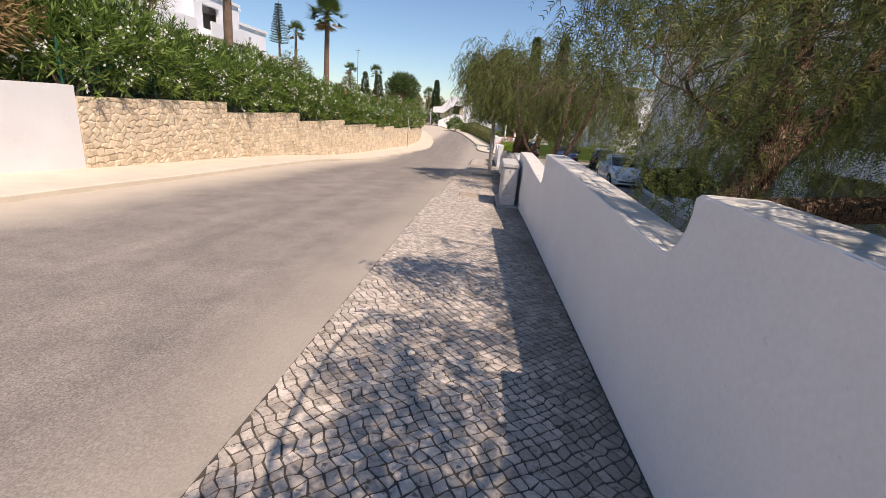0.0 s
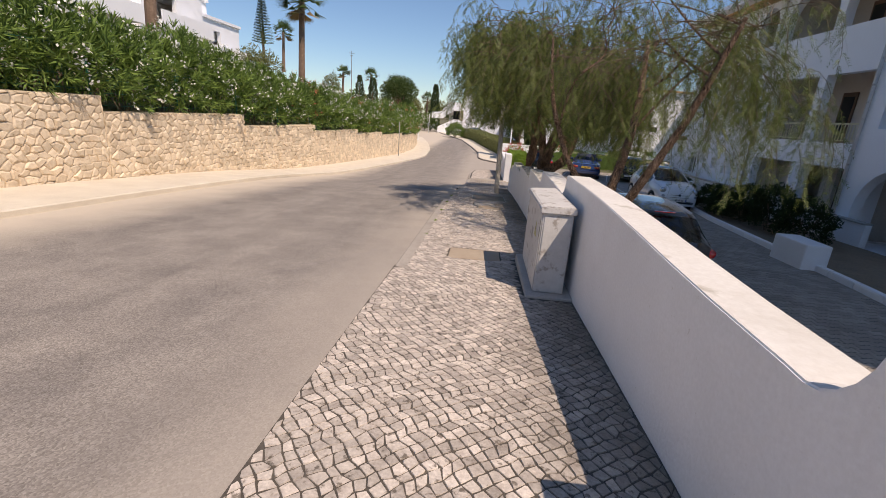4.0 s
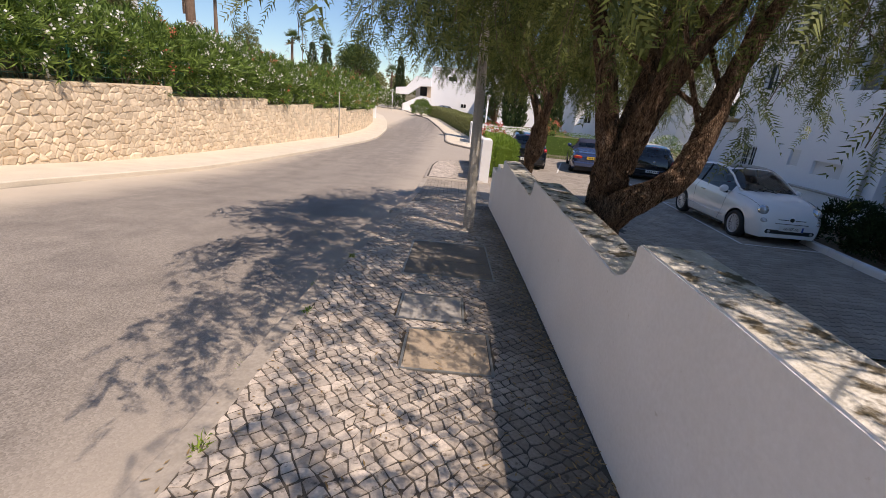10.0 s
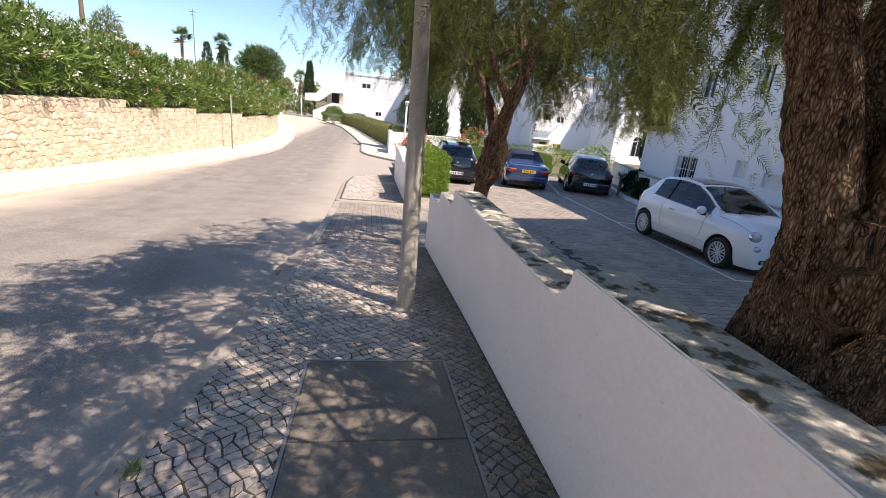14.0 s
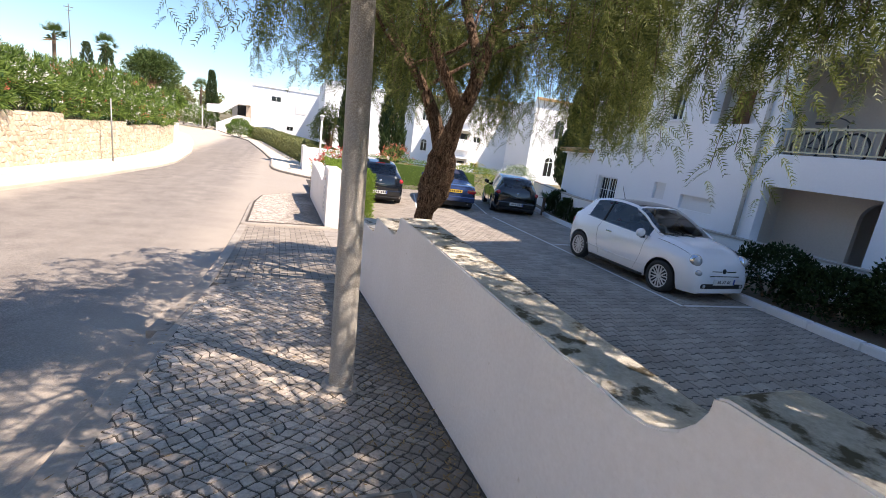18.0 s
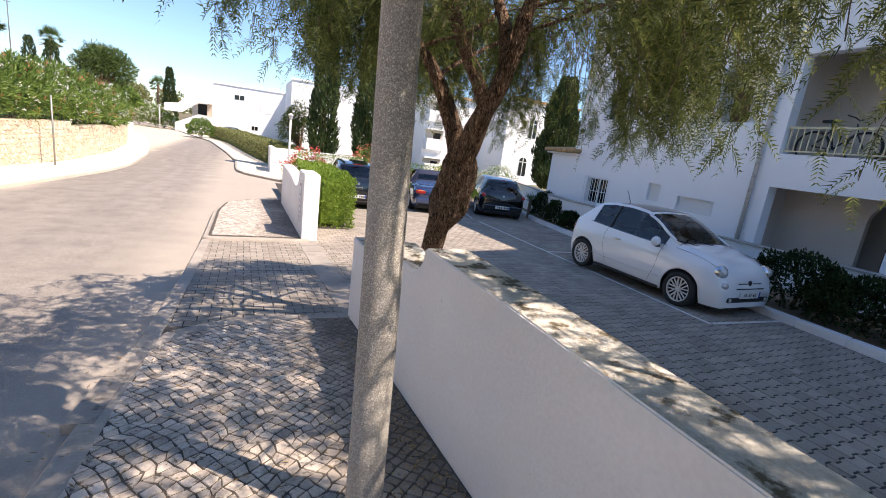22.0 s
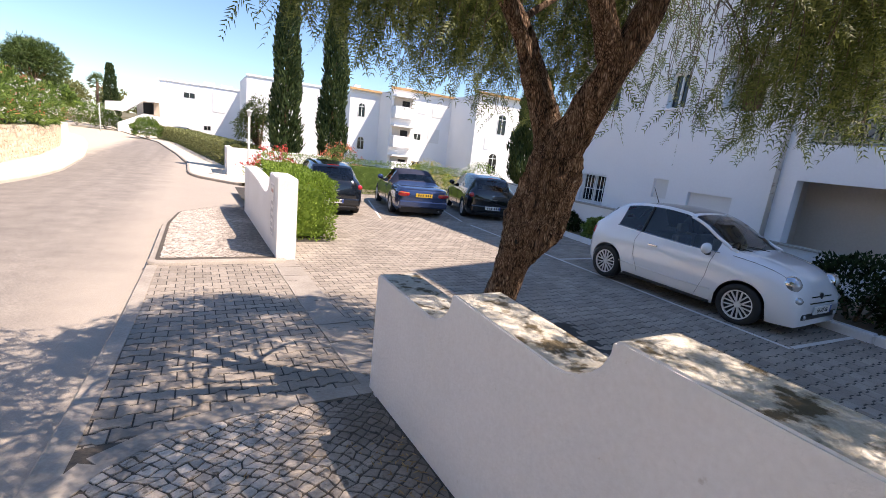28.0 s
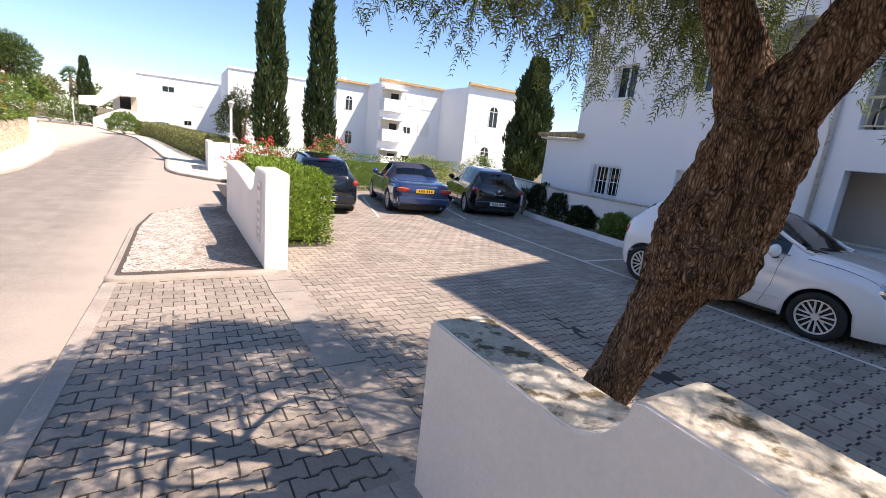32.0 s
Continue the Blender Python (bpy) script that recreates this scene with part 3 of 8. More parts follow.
for p, q in zip(rows_, rows_[1:]):
    for k in range(3):
        bm.faces.new((p[k], q[k], q[k + 1], p[k + 1]))
tagged(link_mesh("kerb_island_end", bm, KERB, smooth=True), "worn tan kerb across the end of the pavement island", "kerb", kind="structure")

# ---- flats beside the car park ----
BX = 10.95


def wall_with_holes(bm, x, thick, y0, y1, z0, z1, holes, heads=None):
    """A wall facing -x in one piece with openings (y0, y1, z0, z1, arched); the round heads of arches go into the list heads."""
    ys = sorted({y0, y1, *[h[0] for h in holes], *[h[1] for h in holes]})
    zs = sorted({z0, z1, *[h[2] for h in holes], *[h[3] for h in holes]})
    verts = {}

    def v(i, j, k):
        if (i, j, k) not in verts:
            verts[i, j, k] = bm.verts.new((x + thick * k, ys[i], zs[j]))
        return verts[i, j, k]

    def solid(i, j):
        if not (0 <= i < len(ys) - 1 and 0 <= j < len(zs) - 1):
            return False
        yc, zc = (ys[i] + ys[i + 1]) / 2, (zs[j] + zs[j + 1]) / 2
        return not any(h[0] < yc < h[1] and h[2] < zc < h[3] for h in holes)

    for i in range(len(ys) - 1):
        for j in range(len(zs) - 1):
            if not solid(i, j):
                continue
            for k in (0, 1):
                bm.faces.new((v(i, j, k), v(i + 1, j, k), v(i + 1, j + 1, k), v(i, j + 1, k)))
            for di, dj, p, q in ((-1, 0, (i, j), (i, j + 1)), (1, 0, (i + 1, j), (i + 1, j + 1)), (0, -1, (i, j), (i + 1, j)), (0, 1, (i, j + 1), (i + 1, j + 1))):
                if not solid(i + di, j + dj):
                    bm.faces.new((v(*p, 0), v(*q, 0), v(*q, 1), v(*p, 1)))
    bmesh.ops.recalc_face_normals(bm, faces=bm.faces)
    for h in holes:
        if h[4] and heads is not None:
            r, c = (h[1] - h[0]) / 2, (h[0] + h[1]) / 2
            rise = min(r, (h[3] - h[2]) * 0.6)
            base = h[3] - rise
            arc = [(c - r * math.cos(math.pi * k / 14), base + rise * math.sin(math.pi * k / 14)) for k in range(15)]
            head = prism(bmesh.new(), [(h[0], h[3] + 0.002)] + arc[:8] + [(c, h[3] + 0.002)], "x", x + 0.001, x + thick - 0.001)
            prism(head, [(c, h[3] + 0.002)] + arc[7:] + [(h[1], h[3] + 0.002)], "x", x + 0.001, x + thick - 0.001)
            bmesh.ops.remove_doubles(head, verts=head.verts, dist=0.0005)
            heads.append(head)
    return bm


def flats():
    house = thing("apartment_building", "white three-storey holiday flats with arched loggias", "building", at=(0, 0, 0))
    holes = [
        (22.75, 25.1, PARK + 0.75, 0.57, 0), (19.8, 22.2, PARK + 0.2, 0.57, 0),
        (22.6, 25.1, 1.32, 3.43, 0), (19.75, 22.25, 1.32, 3.43, 0),
        (22.62, 25.25, 4.85, 6.45, 1), (19.75, 22.3, 4.85, 6.45, 1),
        (25.8, 27.05, 2.0, 3.5, 1), (25.85, 27.0, 4.82, 6.3, 1),
        (30.1, 31.1, -0.73, 0.16, 0), (30.15, 30.85, 2.05, 2.95, 0),
        (28.02, 28.55, 2.1, 3.0, 0), (26.3, 27.4, -0.38, 0.02, 0), (28.0, 28.45, -0.25, 0.25, 0),
    ]
    heads = []
    part("wall", wall_with_holes(bmesh.new(), BX, 0.3, 19.45, 31.7, PARK - 0.5, 6.6, holes, heads), FACADE, house)
    front = [(16.6, 18.9, PARK + 0.15, 0.75, 1), (16.6, 18.9, 1.75, 3.5, 1), (16.4, 19.0, 4.85, 6.4, 1), (11.5, 15.5, PARK + 0.2, 0.57, 0), (11.5, 15.5, 1.32, 3.43, 0), (11.5, 15.5, 4.85, 6.45, 1)]
    part("front_wall", wall_with_holes(bmesh.new(), BX - 0.55, 0.3, 4.0, 19.45, PARK - 0.5, 6.6, front, heads), FACADE, house)
    for head in heads:
        part("arch_head", head, FACADE, house)
    part("return_wall", boxes((BX - 0.25, BX + 0.3, 19.15, 19.45, PARK - 0.5, 6.6)), FACADE, house)
    part("end_wall", boxes((BX, BX + 9, 31.7, 32.0, PARK - 0.5, 6.6)), FACADE, house)
    part("south_wall", boxes((BX - 0.5, BX + 9, 3.7, 4.0, PARK - 0.5, 6.6)), FACADE, house)
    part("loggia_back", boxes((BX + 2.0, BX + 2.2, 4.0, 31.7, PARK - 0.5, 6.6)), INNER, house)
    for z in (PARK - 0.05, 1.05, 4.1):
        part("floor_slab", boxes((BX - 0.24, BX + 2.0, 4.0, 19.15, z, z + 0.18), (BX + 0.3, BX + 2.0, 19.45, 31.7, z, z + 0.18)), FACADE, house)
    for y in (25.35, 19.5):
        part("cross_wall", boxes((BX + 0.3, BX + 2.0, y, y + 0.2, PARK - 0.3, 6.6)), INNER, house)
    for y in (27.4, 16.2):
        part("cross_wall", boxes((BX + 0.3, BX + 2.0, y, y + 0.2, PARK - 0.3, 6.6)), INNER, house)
    part("roof", boxes((BX - 0.9, BX + 9.3, 3.4, 32.1, 6.6, 6.78)), FACADE, house)
    part("cornice", boxes((BX - 0.42, BX + 0.2, 19.46, 31.9, 6.50, 6.64), (BX - 0.98, BX - 0.3, 3.6, 19.4, 6.50, 6.64)), TILE, house, "ochre eaves course")
    # unseen tall block above the roof, sized to shape the car park shadow
    bm = prism(bmesh.new(), [(BX - 0.2, 6.78), (BX - 0.2, 14.4), (BX + 4.0, 16.0), (BX + 8.0, 14.4), (BX + 8.0, 6.78)], "y", 5.0, 18.9)
    part("upper_storey", bm, FACADE, house)
    part("penthouse", boxes((BX + 1.2, BX + 8, 18.91, 28.6, 6.78, 9.6)), FACADE, house)
    part("roof_tiles", boxes((BX - 0.95, BX - 0.2, 3.4, 19.4, 6.79, 6.9), (BX - 0.4, BX + 1.0, 19.4, 32.1, 6.79, 6.9)), TILE, house)
    for (y0, y1) in ((22.6, 25.1), (19.75, 22.25)):
        rail = part("balcony_rail", boxes((BX + 0.10, BX + 0.15, y0, y1, 1.88, 1.93), (BX + 0.11, BX + 0.14, y0, y1, 1.38, 1.41)), plain("cream_rail", (0.62, 0.56, 0.36), 0.5), house)
        for y in spread(y0 + 0.06, y1 - 0.06, 0.13):
            part("baluster", boxes((BX + 0.115, BX + 0.135, y - 0.011, y + 0.011, 1.40, 1.89)), rail.data.materials[0], rail)
    for (y0, y1, z0, z1) in ((30.1, 31.1, -0.73, 0.16), (30.15, 30.85, 2.05, 2.95), (28.02, 28.55, 2.1, 3.0)):
        w = part("window", boxes((BX + 0.16, BX + 0.17, y0, y1, z0, z1)), GLASS, house)
        t = 0.05
        mid = (y0 + y1) / 2
        part("window_frame", boxes((BX + 0.12, BX + 0.2, y0, y0 + t, z0, z1), (BX + 0.12, BX + 0.2, y1 - t, y1, z0, z1), (BX + 0.12, BX + 0.2, y0 + t, y1 - t, z0, z0 + t), (BX + 0.12, BX + 0.2, y0 + t, y1 - t, z1 - t, z1), (BX + 0.12, BX + 0.2, mid - t / 2, mid + t / 2, z0 + t, z1 - t)), FRAME_W, w)
        part("window_sill", boxes((BX - 0.06, BX + 0.1, y0 - 0.06, y1 + 0.06, z0 - 0.05, z0 - 0.003)), FACADE, w)
    grille = part("window_grille", boxes((BX - 0.09, BX - 0.07, 30.05, 31.15, -0.72, -0.70), (BX - 0.09, BX - 0.07, 30.05, 31.15, 0.12, 0.14), (BX - 0.09, BX - 0.07, 30.05, 31.15, -0.3, -0.28)), FRAME_W, house)
    for y in spread(30.08, 31.12, 0.13):
        part("grille_bar", boxes((BX - 0.085, BX - 0.075, y - 0.008, y + 0.008, -0.80, 0.20)), FRAME_W, grille)
    for (y0, y1, z0, z1) in ((26.3, 27.4, -0.38, 0.02), (28.0, 28.45, -0.25, 0.25)):
        s = part("roller_shutter", boxes((BX + 0.10, BX + 0.12, y0, y1, z0, z1)), FRAME_W, house)
        for z in spread(z0 + 0.03, z1 - 0.03, 0.055):
            part("shutter_slat", boxes((BX + 0.085, BX + 0.098, y0 + 0.01, y1 - 0.01, z - 0.02, z + 0.02)), FRAME_W, s)
    for (y0, y1, z0, z1) in ((23.4, 24.1, 1.25, 3.1), (20.6, 21.5, 1.25, 3.1), (23.3, 24.0, 4.3, 6.1), (20.6, 21.4, 4.3, 6.1), (26.3, 26.9, 4.3, 6.1), (22.85, 23.5, PARK + 0.1, 0.45), (20.2, 21.0, PARK + 0.1, 0.45)):
        door = part("door", boxes((BX + 1.95, BX + 1.99, y0, y1, z0, z1), bevel=0.01), BROWN_WOOD, house, "brown wooden door in the loggia")
        part("door_panel", boxes((BX + 1.93, BX + 1.948, y0 + 0.1, y1 - 0.1, z0 + 0.15, z1 - 0.15)), DARK, door)
    inner_heads = []
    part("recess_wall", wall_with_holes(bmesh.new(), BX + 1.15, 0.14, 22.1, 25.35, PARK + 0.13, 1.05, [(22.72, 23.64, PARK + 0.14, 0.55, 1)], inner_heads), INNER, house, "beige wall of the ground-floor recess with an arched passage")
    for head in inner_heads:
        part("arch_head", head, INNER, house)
    part("niche_wall", boxes((BX + 0.95, BX + 1.05, 25.55, 27.4, 1.23, 4.1)), FACADE, house)
    part("door", boxes((BX + 0.90, BX + 0.945, 26.66, 27.12, 1.24, 3.0), bevel=0.01), BROWN_WOOD, house, "brown wooden door in the arched niche")
    for y, z, h in ((26.42, 2.78, 0.10), (26.40, 2.50, 0.08)):
        part("wall_tile", boxes((BX + 0.92, BX + 0.948, y - 0.11, y + 0.11, z - h, z + h), bevel=0.004), CONCRETE, house, "small ceramic house sign")
    shutter = part("shutter", boxes((BX + 0.91, BX + 0.945, 25.72, 26.16, 1.24, 2.86), bevel=0.006), FRAME_W, house, "white louvred shutter in the arched niche")
    for k in range(17):
        part("slat", boxes((BX + 0.895, BX + 0.908, 25.76, 26.12, 1.95 + k * 0.05, 1.985 + k * 0.05)), FRAME_W, shutter)
    for (y, z0, z1) in ((25.46, PARK, 6.5), (19.4, PARK, 6.5)):
        bm = tube(bmesh.new(), [(BX - 0.07 if y > 20 else BX - 0.62, y, z0), (BX - 0.07 if y > 20 else BX - 0.62, y, z1)], [0.05, 0.05], 8)
        part("downpipe", bm, CABINET, house, smooth=True)
    # low wing with a tiled lean-to roof
    wing = part("wing", boxes((BX, BX + 5, 32.0, 33.3, PARK - 0.5, 0.82)), FACADE, house)
    part("wing_eave", boxes((BX - 0.16, BX + 5.2, 31.7, 33.45, 0.825, 0.88)), FACADE, wing)
    for k in range(12):
        y = 31.72 + k * 0.155
        tilebm = bmesh.new()
        tube(tilebm, [(BX - 0.28, y, 0.95), (BX + 2.4, y, 1.25)], [0.07, 0.07], 8)
        part("roof_tile", tilebm, TILE, wing, smooth=True)
    return house


flats()

# low garden wall and planter kerb before the flats
BED_KERB = [(12.0, 7.1), (21.2, 7.8), (22.9, 8.05), (30.0, 9.4), (32.4, 9.9), (36.5, 11.3)]
GARDEN_WALL = [(18.0, 10.2), (26.0, 10.1), (30.7, 9.97), (32.2, 10.35), (34.85, 11.3), (37.5, 12.2)]


def bent_box(bm, line, y0, y1, dx0, dx1, z0, z1):
    """A block that follows a line of the plan between y0 and y1; heights are functions of y."""
    ys = sorted({y0, y1, *[y for y, _ in line if y0 < y < y1]})
    rows = [[bm.verts.new((interp(y, line) + dx, y, z(y))) for dx, z in ((dx0, z0), (dx0, z1), (dx1, z1), (dx1, z0))] for y in ys]
    for p, q in zip(rows, rows[1:]):
        for k in range(4):
            bm.faces.new((p[k], p[(k + 1) % 4], q[(k + 1) % 4], q[k]))
    bm.faces.new(rows[0][::-1])
    bm.faces.new(rows[-1])
    bmesh.ops.recalc_face_normals(bm, faces=bm.faces)
    return bm


gw = thing("garden_wall", "low white wall with a grey coping in front of the flats", "wall", kind="structure")
part("wall_body", bent_box(bmesh.new(), GARDEN_WALL, 18.0, 37.5, 0.0, 0.18, lambda y: park_level(y) - 0.3, lambda y: -0.735), WHITE, gw)
part("wall_coping", bent_box(bmesh.new(), GARDEN_WALL, 18.0, 37.5, -0.03, 0.21, lambda y: -0.732, lambda y: -0.69), CONCRETE, gw)
pk = thing("planter_kerb", "low white kerb round the planting bed", "kerb", kind="structure")
for a in spread(12.0, 36.5, 0.75)[:-1]:
    bm = bent_box(bmesh.new(), BED_KERB, a + 0.006, a + 0.744, 0.0, 0.17, lambda y: park_level(y) - 0.15, lambda y: park_level(y) + 0.13)
    bmesh.ops.bevel(bm, geom=list(bm.edges), offset=0.018, segments=2, affect="EDGES")
    part("kerb_block", bm, WHITE, pk)
bm = bmesh.new()
rows_ = []
for y in spread(12.0, 36.5, 0.5):
    rows_.append([bm.verts.new((interp(y, BED_KERB) + 0.16, y, park_level(y) + 0.08)), bm.verts.new((max(interp(y, BED_KERB) + 0.2, interp(y, GARDEN_WALL) + 0.02), y, park_level(y) + 0.12))])
for p, q in zip(rows_, rows_[1:]):
    bm.faces.new((p[0], p[1], q[1], q[0]))
tagged(link_mesh("planting_bed", bm, SOIL), "bare soil of the planting bed", "soil", kind="structure")
block = thing("entrance_wall", "white low wall block beside the flats' entrance", "wall", kind="structure")
part("wall_body", boxes((7.05, 7.6, 15.4, 16.5, PARK - 0.1, -0.85), bevel=0.03), WHITE, block)

# gate wall with its pillar
gate = thing("gate_wall", "white gate wall with scooped top by the driveway", "wall", kind="structure")
bm = bmesh.new()
line = [(27.62, -0.33), (28.55, -0.33), (28.62, -0.45), (28.75, -0.62), (28.95, -0.72), (29.2, -0.74), (30.2, -0.66), (31.5, -0.61), (33.1, -0.60)]
prism(bm, line + [(33.1, prof(33) - 0.4), (27.62, prof(27.6) - 0.3)], "x", 1.045, 1.345)
bmesh.ops.bevel(bm, geom=[e for e in bm.edges if min(v.co.z for v in e.verts) > -0.8], offset=0.015, segments=2, affect="EDGES")
part("wall_body", bm, WHITE, gate)

# ---- foliage ----
def leaf_sheet(name, base, axis, flat, length, width, mat, parent, label="", fold=0.0):
    """Many narrow pointed leaves in one mesh: from each base along axis, broad in the direction flat."""
    n = len(base)
    length = np.asarray(length).reshape(-1, 1) * np.ones((n, 1))
    width = np.asarray(width).reshape(-1, 1) * np.ones((n, 1))
    mid = base + axis * length * 0.45
    up = np.cross(axis, flat)
    v = np.empty((n, 4, 3))
    v[:, 0], v[:, 2] = base, base + axis * length - up * length * fold
    v[:, 1], v[:, 3] = mid + flat * width * 0.5, mid - flat * width * 0.5
    me = bpy.data.meshes.new(name)
    me.vertices.add(4 * n)
    me.vertices.foreach_set("co", v.reshape(-1))
    me.loops.add(4 * n)
    me.loops.foreach_set("vertex_index", np.arange(4 * n, dtype=np.int32))
    me.polygons.add(n)
    me.polygons.foreach_set("loop_start", np.arange(0, 4 * n, 4, dtype=np.int32))
    me.update(calc_edges=True)
    me.materials.append(mat)
    ob = new(name, me)
    ob.parent = parent
    return tagged(ob, label) if label else ob


def unit(a):
    return a / np.maximum(np.linalg.norm(a, axis=-1, keepdims=True), 1e-9)


def smooth_line(pts, radii, n):
    """A finer line through the given points."""
    P = [Vector(p) for p in pts]
    out, rad = [], []
    m = len(P) - 1
    for i in range(n + 1):
        t = i / n * m
        k = min(int(t), m - 1)
        f = t - k
        p0, p1, p2, p3 = P[max(k - 1, 0)], P[k], P[k + 1], P[min(k + 2, m)]
        out.append(0.5 * ((2 * p1) + (p2 - p0) * f + (2 * p0 - 5 * p1 + 4 * p2 - p3) * f * f + (3 * p1 - p0 - 3 * p2 + p3) * f ** 3))
        rad.append(radii[k] + (radii[k + 1] - radii[k]) * f)
    return out, rad


def bark_limb(bm, line, rad, n, seed, o):
    """A gnarled limb: swollen and twisted, with ridges and furrows running along it."""
    rings, side, run = [], Vector((1, 0, 0)), 0.0
    for i, p in enumerate(line):
        d = (line[min(i + 1, len(line) - 1)] - line[max(i - 1, 0)]).normalized()
        if abs(d.dot(side)) > 0.95:
            side = Vector((0, 1, 0))
        u = (side - d * d.dot(side)).normalized()
        side, w = u, d.cross(u)
        run += (p - line[i - 1]).length if i else 0.0
        ring = []
        for k in range(n):
            a = 2 * math.pi * k / n
            c, s, R = math.cos(a + run * 1.6), math.sin(a + run * 1.6), rad[i]
            lump = noise.noise(Vector((c * 1.1, s * 1.1, run * 3.1 + seed)))
            big = 1 - 2.2 * abs(noise.noise(Vector((c * R * 17, s * R * 17, run * 4.0 + seed * 3))))
            small = 1 - 2.2 * abs(noise.noise(Vector((c * R * 42, s * R * 42, run * 11.0 + seed * 5))))
            r = R * (1 + 0.16 * lump) + min(0.028, R * 0.17) * big + min(0.015, R * 0.10) * small
            ring.append(bm.verts.new(p + (u * math.cos(a) + w * math.sin(a)) * r))
        rings.append(ring)
    for q, t in zip(rings, rings[1:]):
        for k in range(n):
            bm.faces.new((q[k], q[(k + 1) % n], t[(k + 1) % n], t[k]))
    bm.faces.new(rings[0][::-1])
    bm.faces.new(rings[-1])


def pepper_tree(name, label, limbs, crown, branches, strands, pairs, seed, leaflet=0.05, fine=36, low=(0.9, 0.3), spread=(-0.75, 0.75), edge=0.95, curtain=2, lean=None, gaps=()):
    """A drooping pepper tree: furrowed limbs, thin branches and hanging strands of feather leaves."""
    r, g = random.Random(seed), np.random.RandomState(seed)
    foot = limbs[0][0][0]
    tree = thing(name, label, "tree", "pepper trees along the wall", at=foot)
    o = Vector(foot)
    lines = []
    for n, (pts, radii) in enumerate(limbs):
        length = sum((Vector(q) - Vector(p)).length for p, q in zip(pts, pts[1:]))
        line, rad = smooth_line([Vector(p) - o for p in pts], radii, max(8, int(length / (0.02 if fine > 60 else 0.05))))
        lines.append((line, rad))
        bm = bmesh.new()
        bark_limb(bm, line, rad, fine if max(radii) > 0.1 else max(14, fine * 2 // 3), seed + n, o)
        part("trunk" if n == 0 else "limb", bm, BARK, tree, "deeply furrowed brown bark" if n == 0 else "", smooth=True)
    lines = [(l, q) for (l, q), (p, w) in zip(lines, limbs) if len(p) > 3 and w[-1] < 0.055]
    c, rad3 = Vector(crown[:3]) - o, Vector(crown[3:])
    arms = []
    for i in range(max(9, branches // 9)):
        line, rad = lines[i % len(lines)]
        k = r.randrange(int(len(line) * 0.6), len(line))
        th, u = 2.4 * i + r.uniform(-0.4, 0.4), r.uniform(-0.2, 0.7)
        q = math.sqrt(1 - u * u)
        e = c + Vector((rad3.x * q * math.cos(th), rad3.y * q * math.sin(th), rad3.z * u)) * r.uniform(0.6, 0.85)
        s = line[k]
        knots = [s] + [s.lerp(e, t) + Vector((r.uniform(-1, 1), r.uniform(-1, 1), r.uniform(0.1, 1))) * 0.22 * (e - s).length * math.sin(math.pi * t) for t in (0.25, 0.5, 0.75)] + [e]
        w = min(0.022, rad[k] * 0.6)
        path, pr = smooth_line(knots, [w, w * 0.8, w * 0.62, w * 0.45, w * 0.25], 16)
        part("bough", tube(bmesh.new(), path, pr, 7), BARK, tree, smooth=True)
        arms.append((path, pr))
    bb = bmesh.new()
    bases, axes = [], []
    for i in range(branches):
        line, rad = arms[r.randrange(len(arms))]
        k = r.randrange(5, len(line))
        s = line[k]
        th, u = r.uniform(0, 2 * math.pi), r.uniform(*spread)
        q = math.sqrt(max(0.0, 1 - u * u)) * r.uniform(0.5, 1.0)
        if i % curtain:
            u, q = (low[1] + r.uniform(0.7, 1.7) - crown[2]) / rad3.z, math.sqrt(r.uniform(0.1, 1.0))
        e = c + Vector((rad3.x * q * math.cos(th), rad3.y * q * math.sin(th), rad3.z * u))
        if lean and i % 14 < len(lean):
            *spot, wide = lean[i % 14]
            e = Vector(spot) - o + Vector((r.uniform(-1, 1), r.uniform(-1.1, 1.1), r.uniform(-0.5, 0.6))) * wide
            s = min((a[0][-1] for a in arms), key=lambda q: (q - e).length)
        e = s + (e - s) * min(1.0, 2.4 / max(0.1, (e - s).length))
        mid = s.lerp(e, 0.5) + Vector((0, 0, 0.16 * (e - s).length))
        path, pr = smooth_line([s, mid, e], [min(rad[k] * 0.6, 0.012), 0.007, 0.003], 7)
        path = [p + Vector((r.uniform(-1, 1), r.uniform(-1, 1), r.uniform(-1, 1))) * 0.04 for p in path]
        tube(bb, path, pr, 5, cap=False)
        for t in range(strands):
            p = path[min(7, 2 + int(6 * t / strands))].copy() + Vector((r.uniform(-0.14, 0.14), r.uniform(-0.14, 0.14), r.uniform(-0.08, 0.06)))
            out = Vector((p.x - c.x, p.y - c.y, 0)).normalized() + Vector((r.uniform(-0.9, 0.9), r.uniform(-0.9, 0.9), 0.3))
            vel = out.normalized()
            length, step = (r.uniform(0.6, 1.6) if i % curtain else r.uniform(0.4, 1.25)), 0.075
            trail = [p.copy()]
            floor_z = low[0] + (low[1] - low[0]) * min(1.0, max(0.0, (p.x + o.x - edge) / 0.5)) - 0.22 * min(1.0, max(0.0, p.x + o.x - 1.8)) + r.uniform(0, 0.25)
            for m in range(int(length / step)):
                vel = (vel + Vector((r.uniform(-0.14, 0.14), r.uniform(-0.14, 0.14), -0.30))).normalized()
                p = p + vel * step
                if p.z + o.z < floor_z:
                    break
                trail.append(p.copy())
                side = Vector((r.uniform(-1, 1), r.uniform(-1, 1), -0.45)).normalized()
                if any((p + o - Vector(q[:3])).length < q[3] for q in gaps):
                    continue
                bases.append(p.copy())
                axes.append((vel * 0.3 + side).normalized())
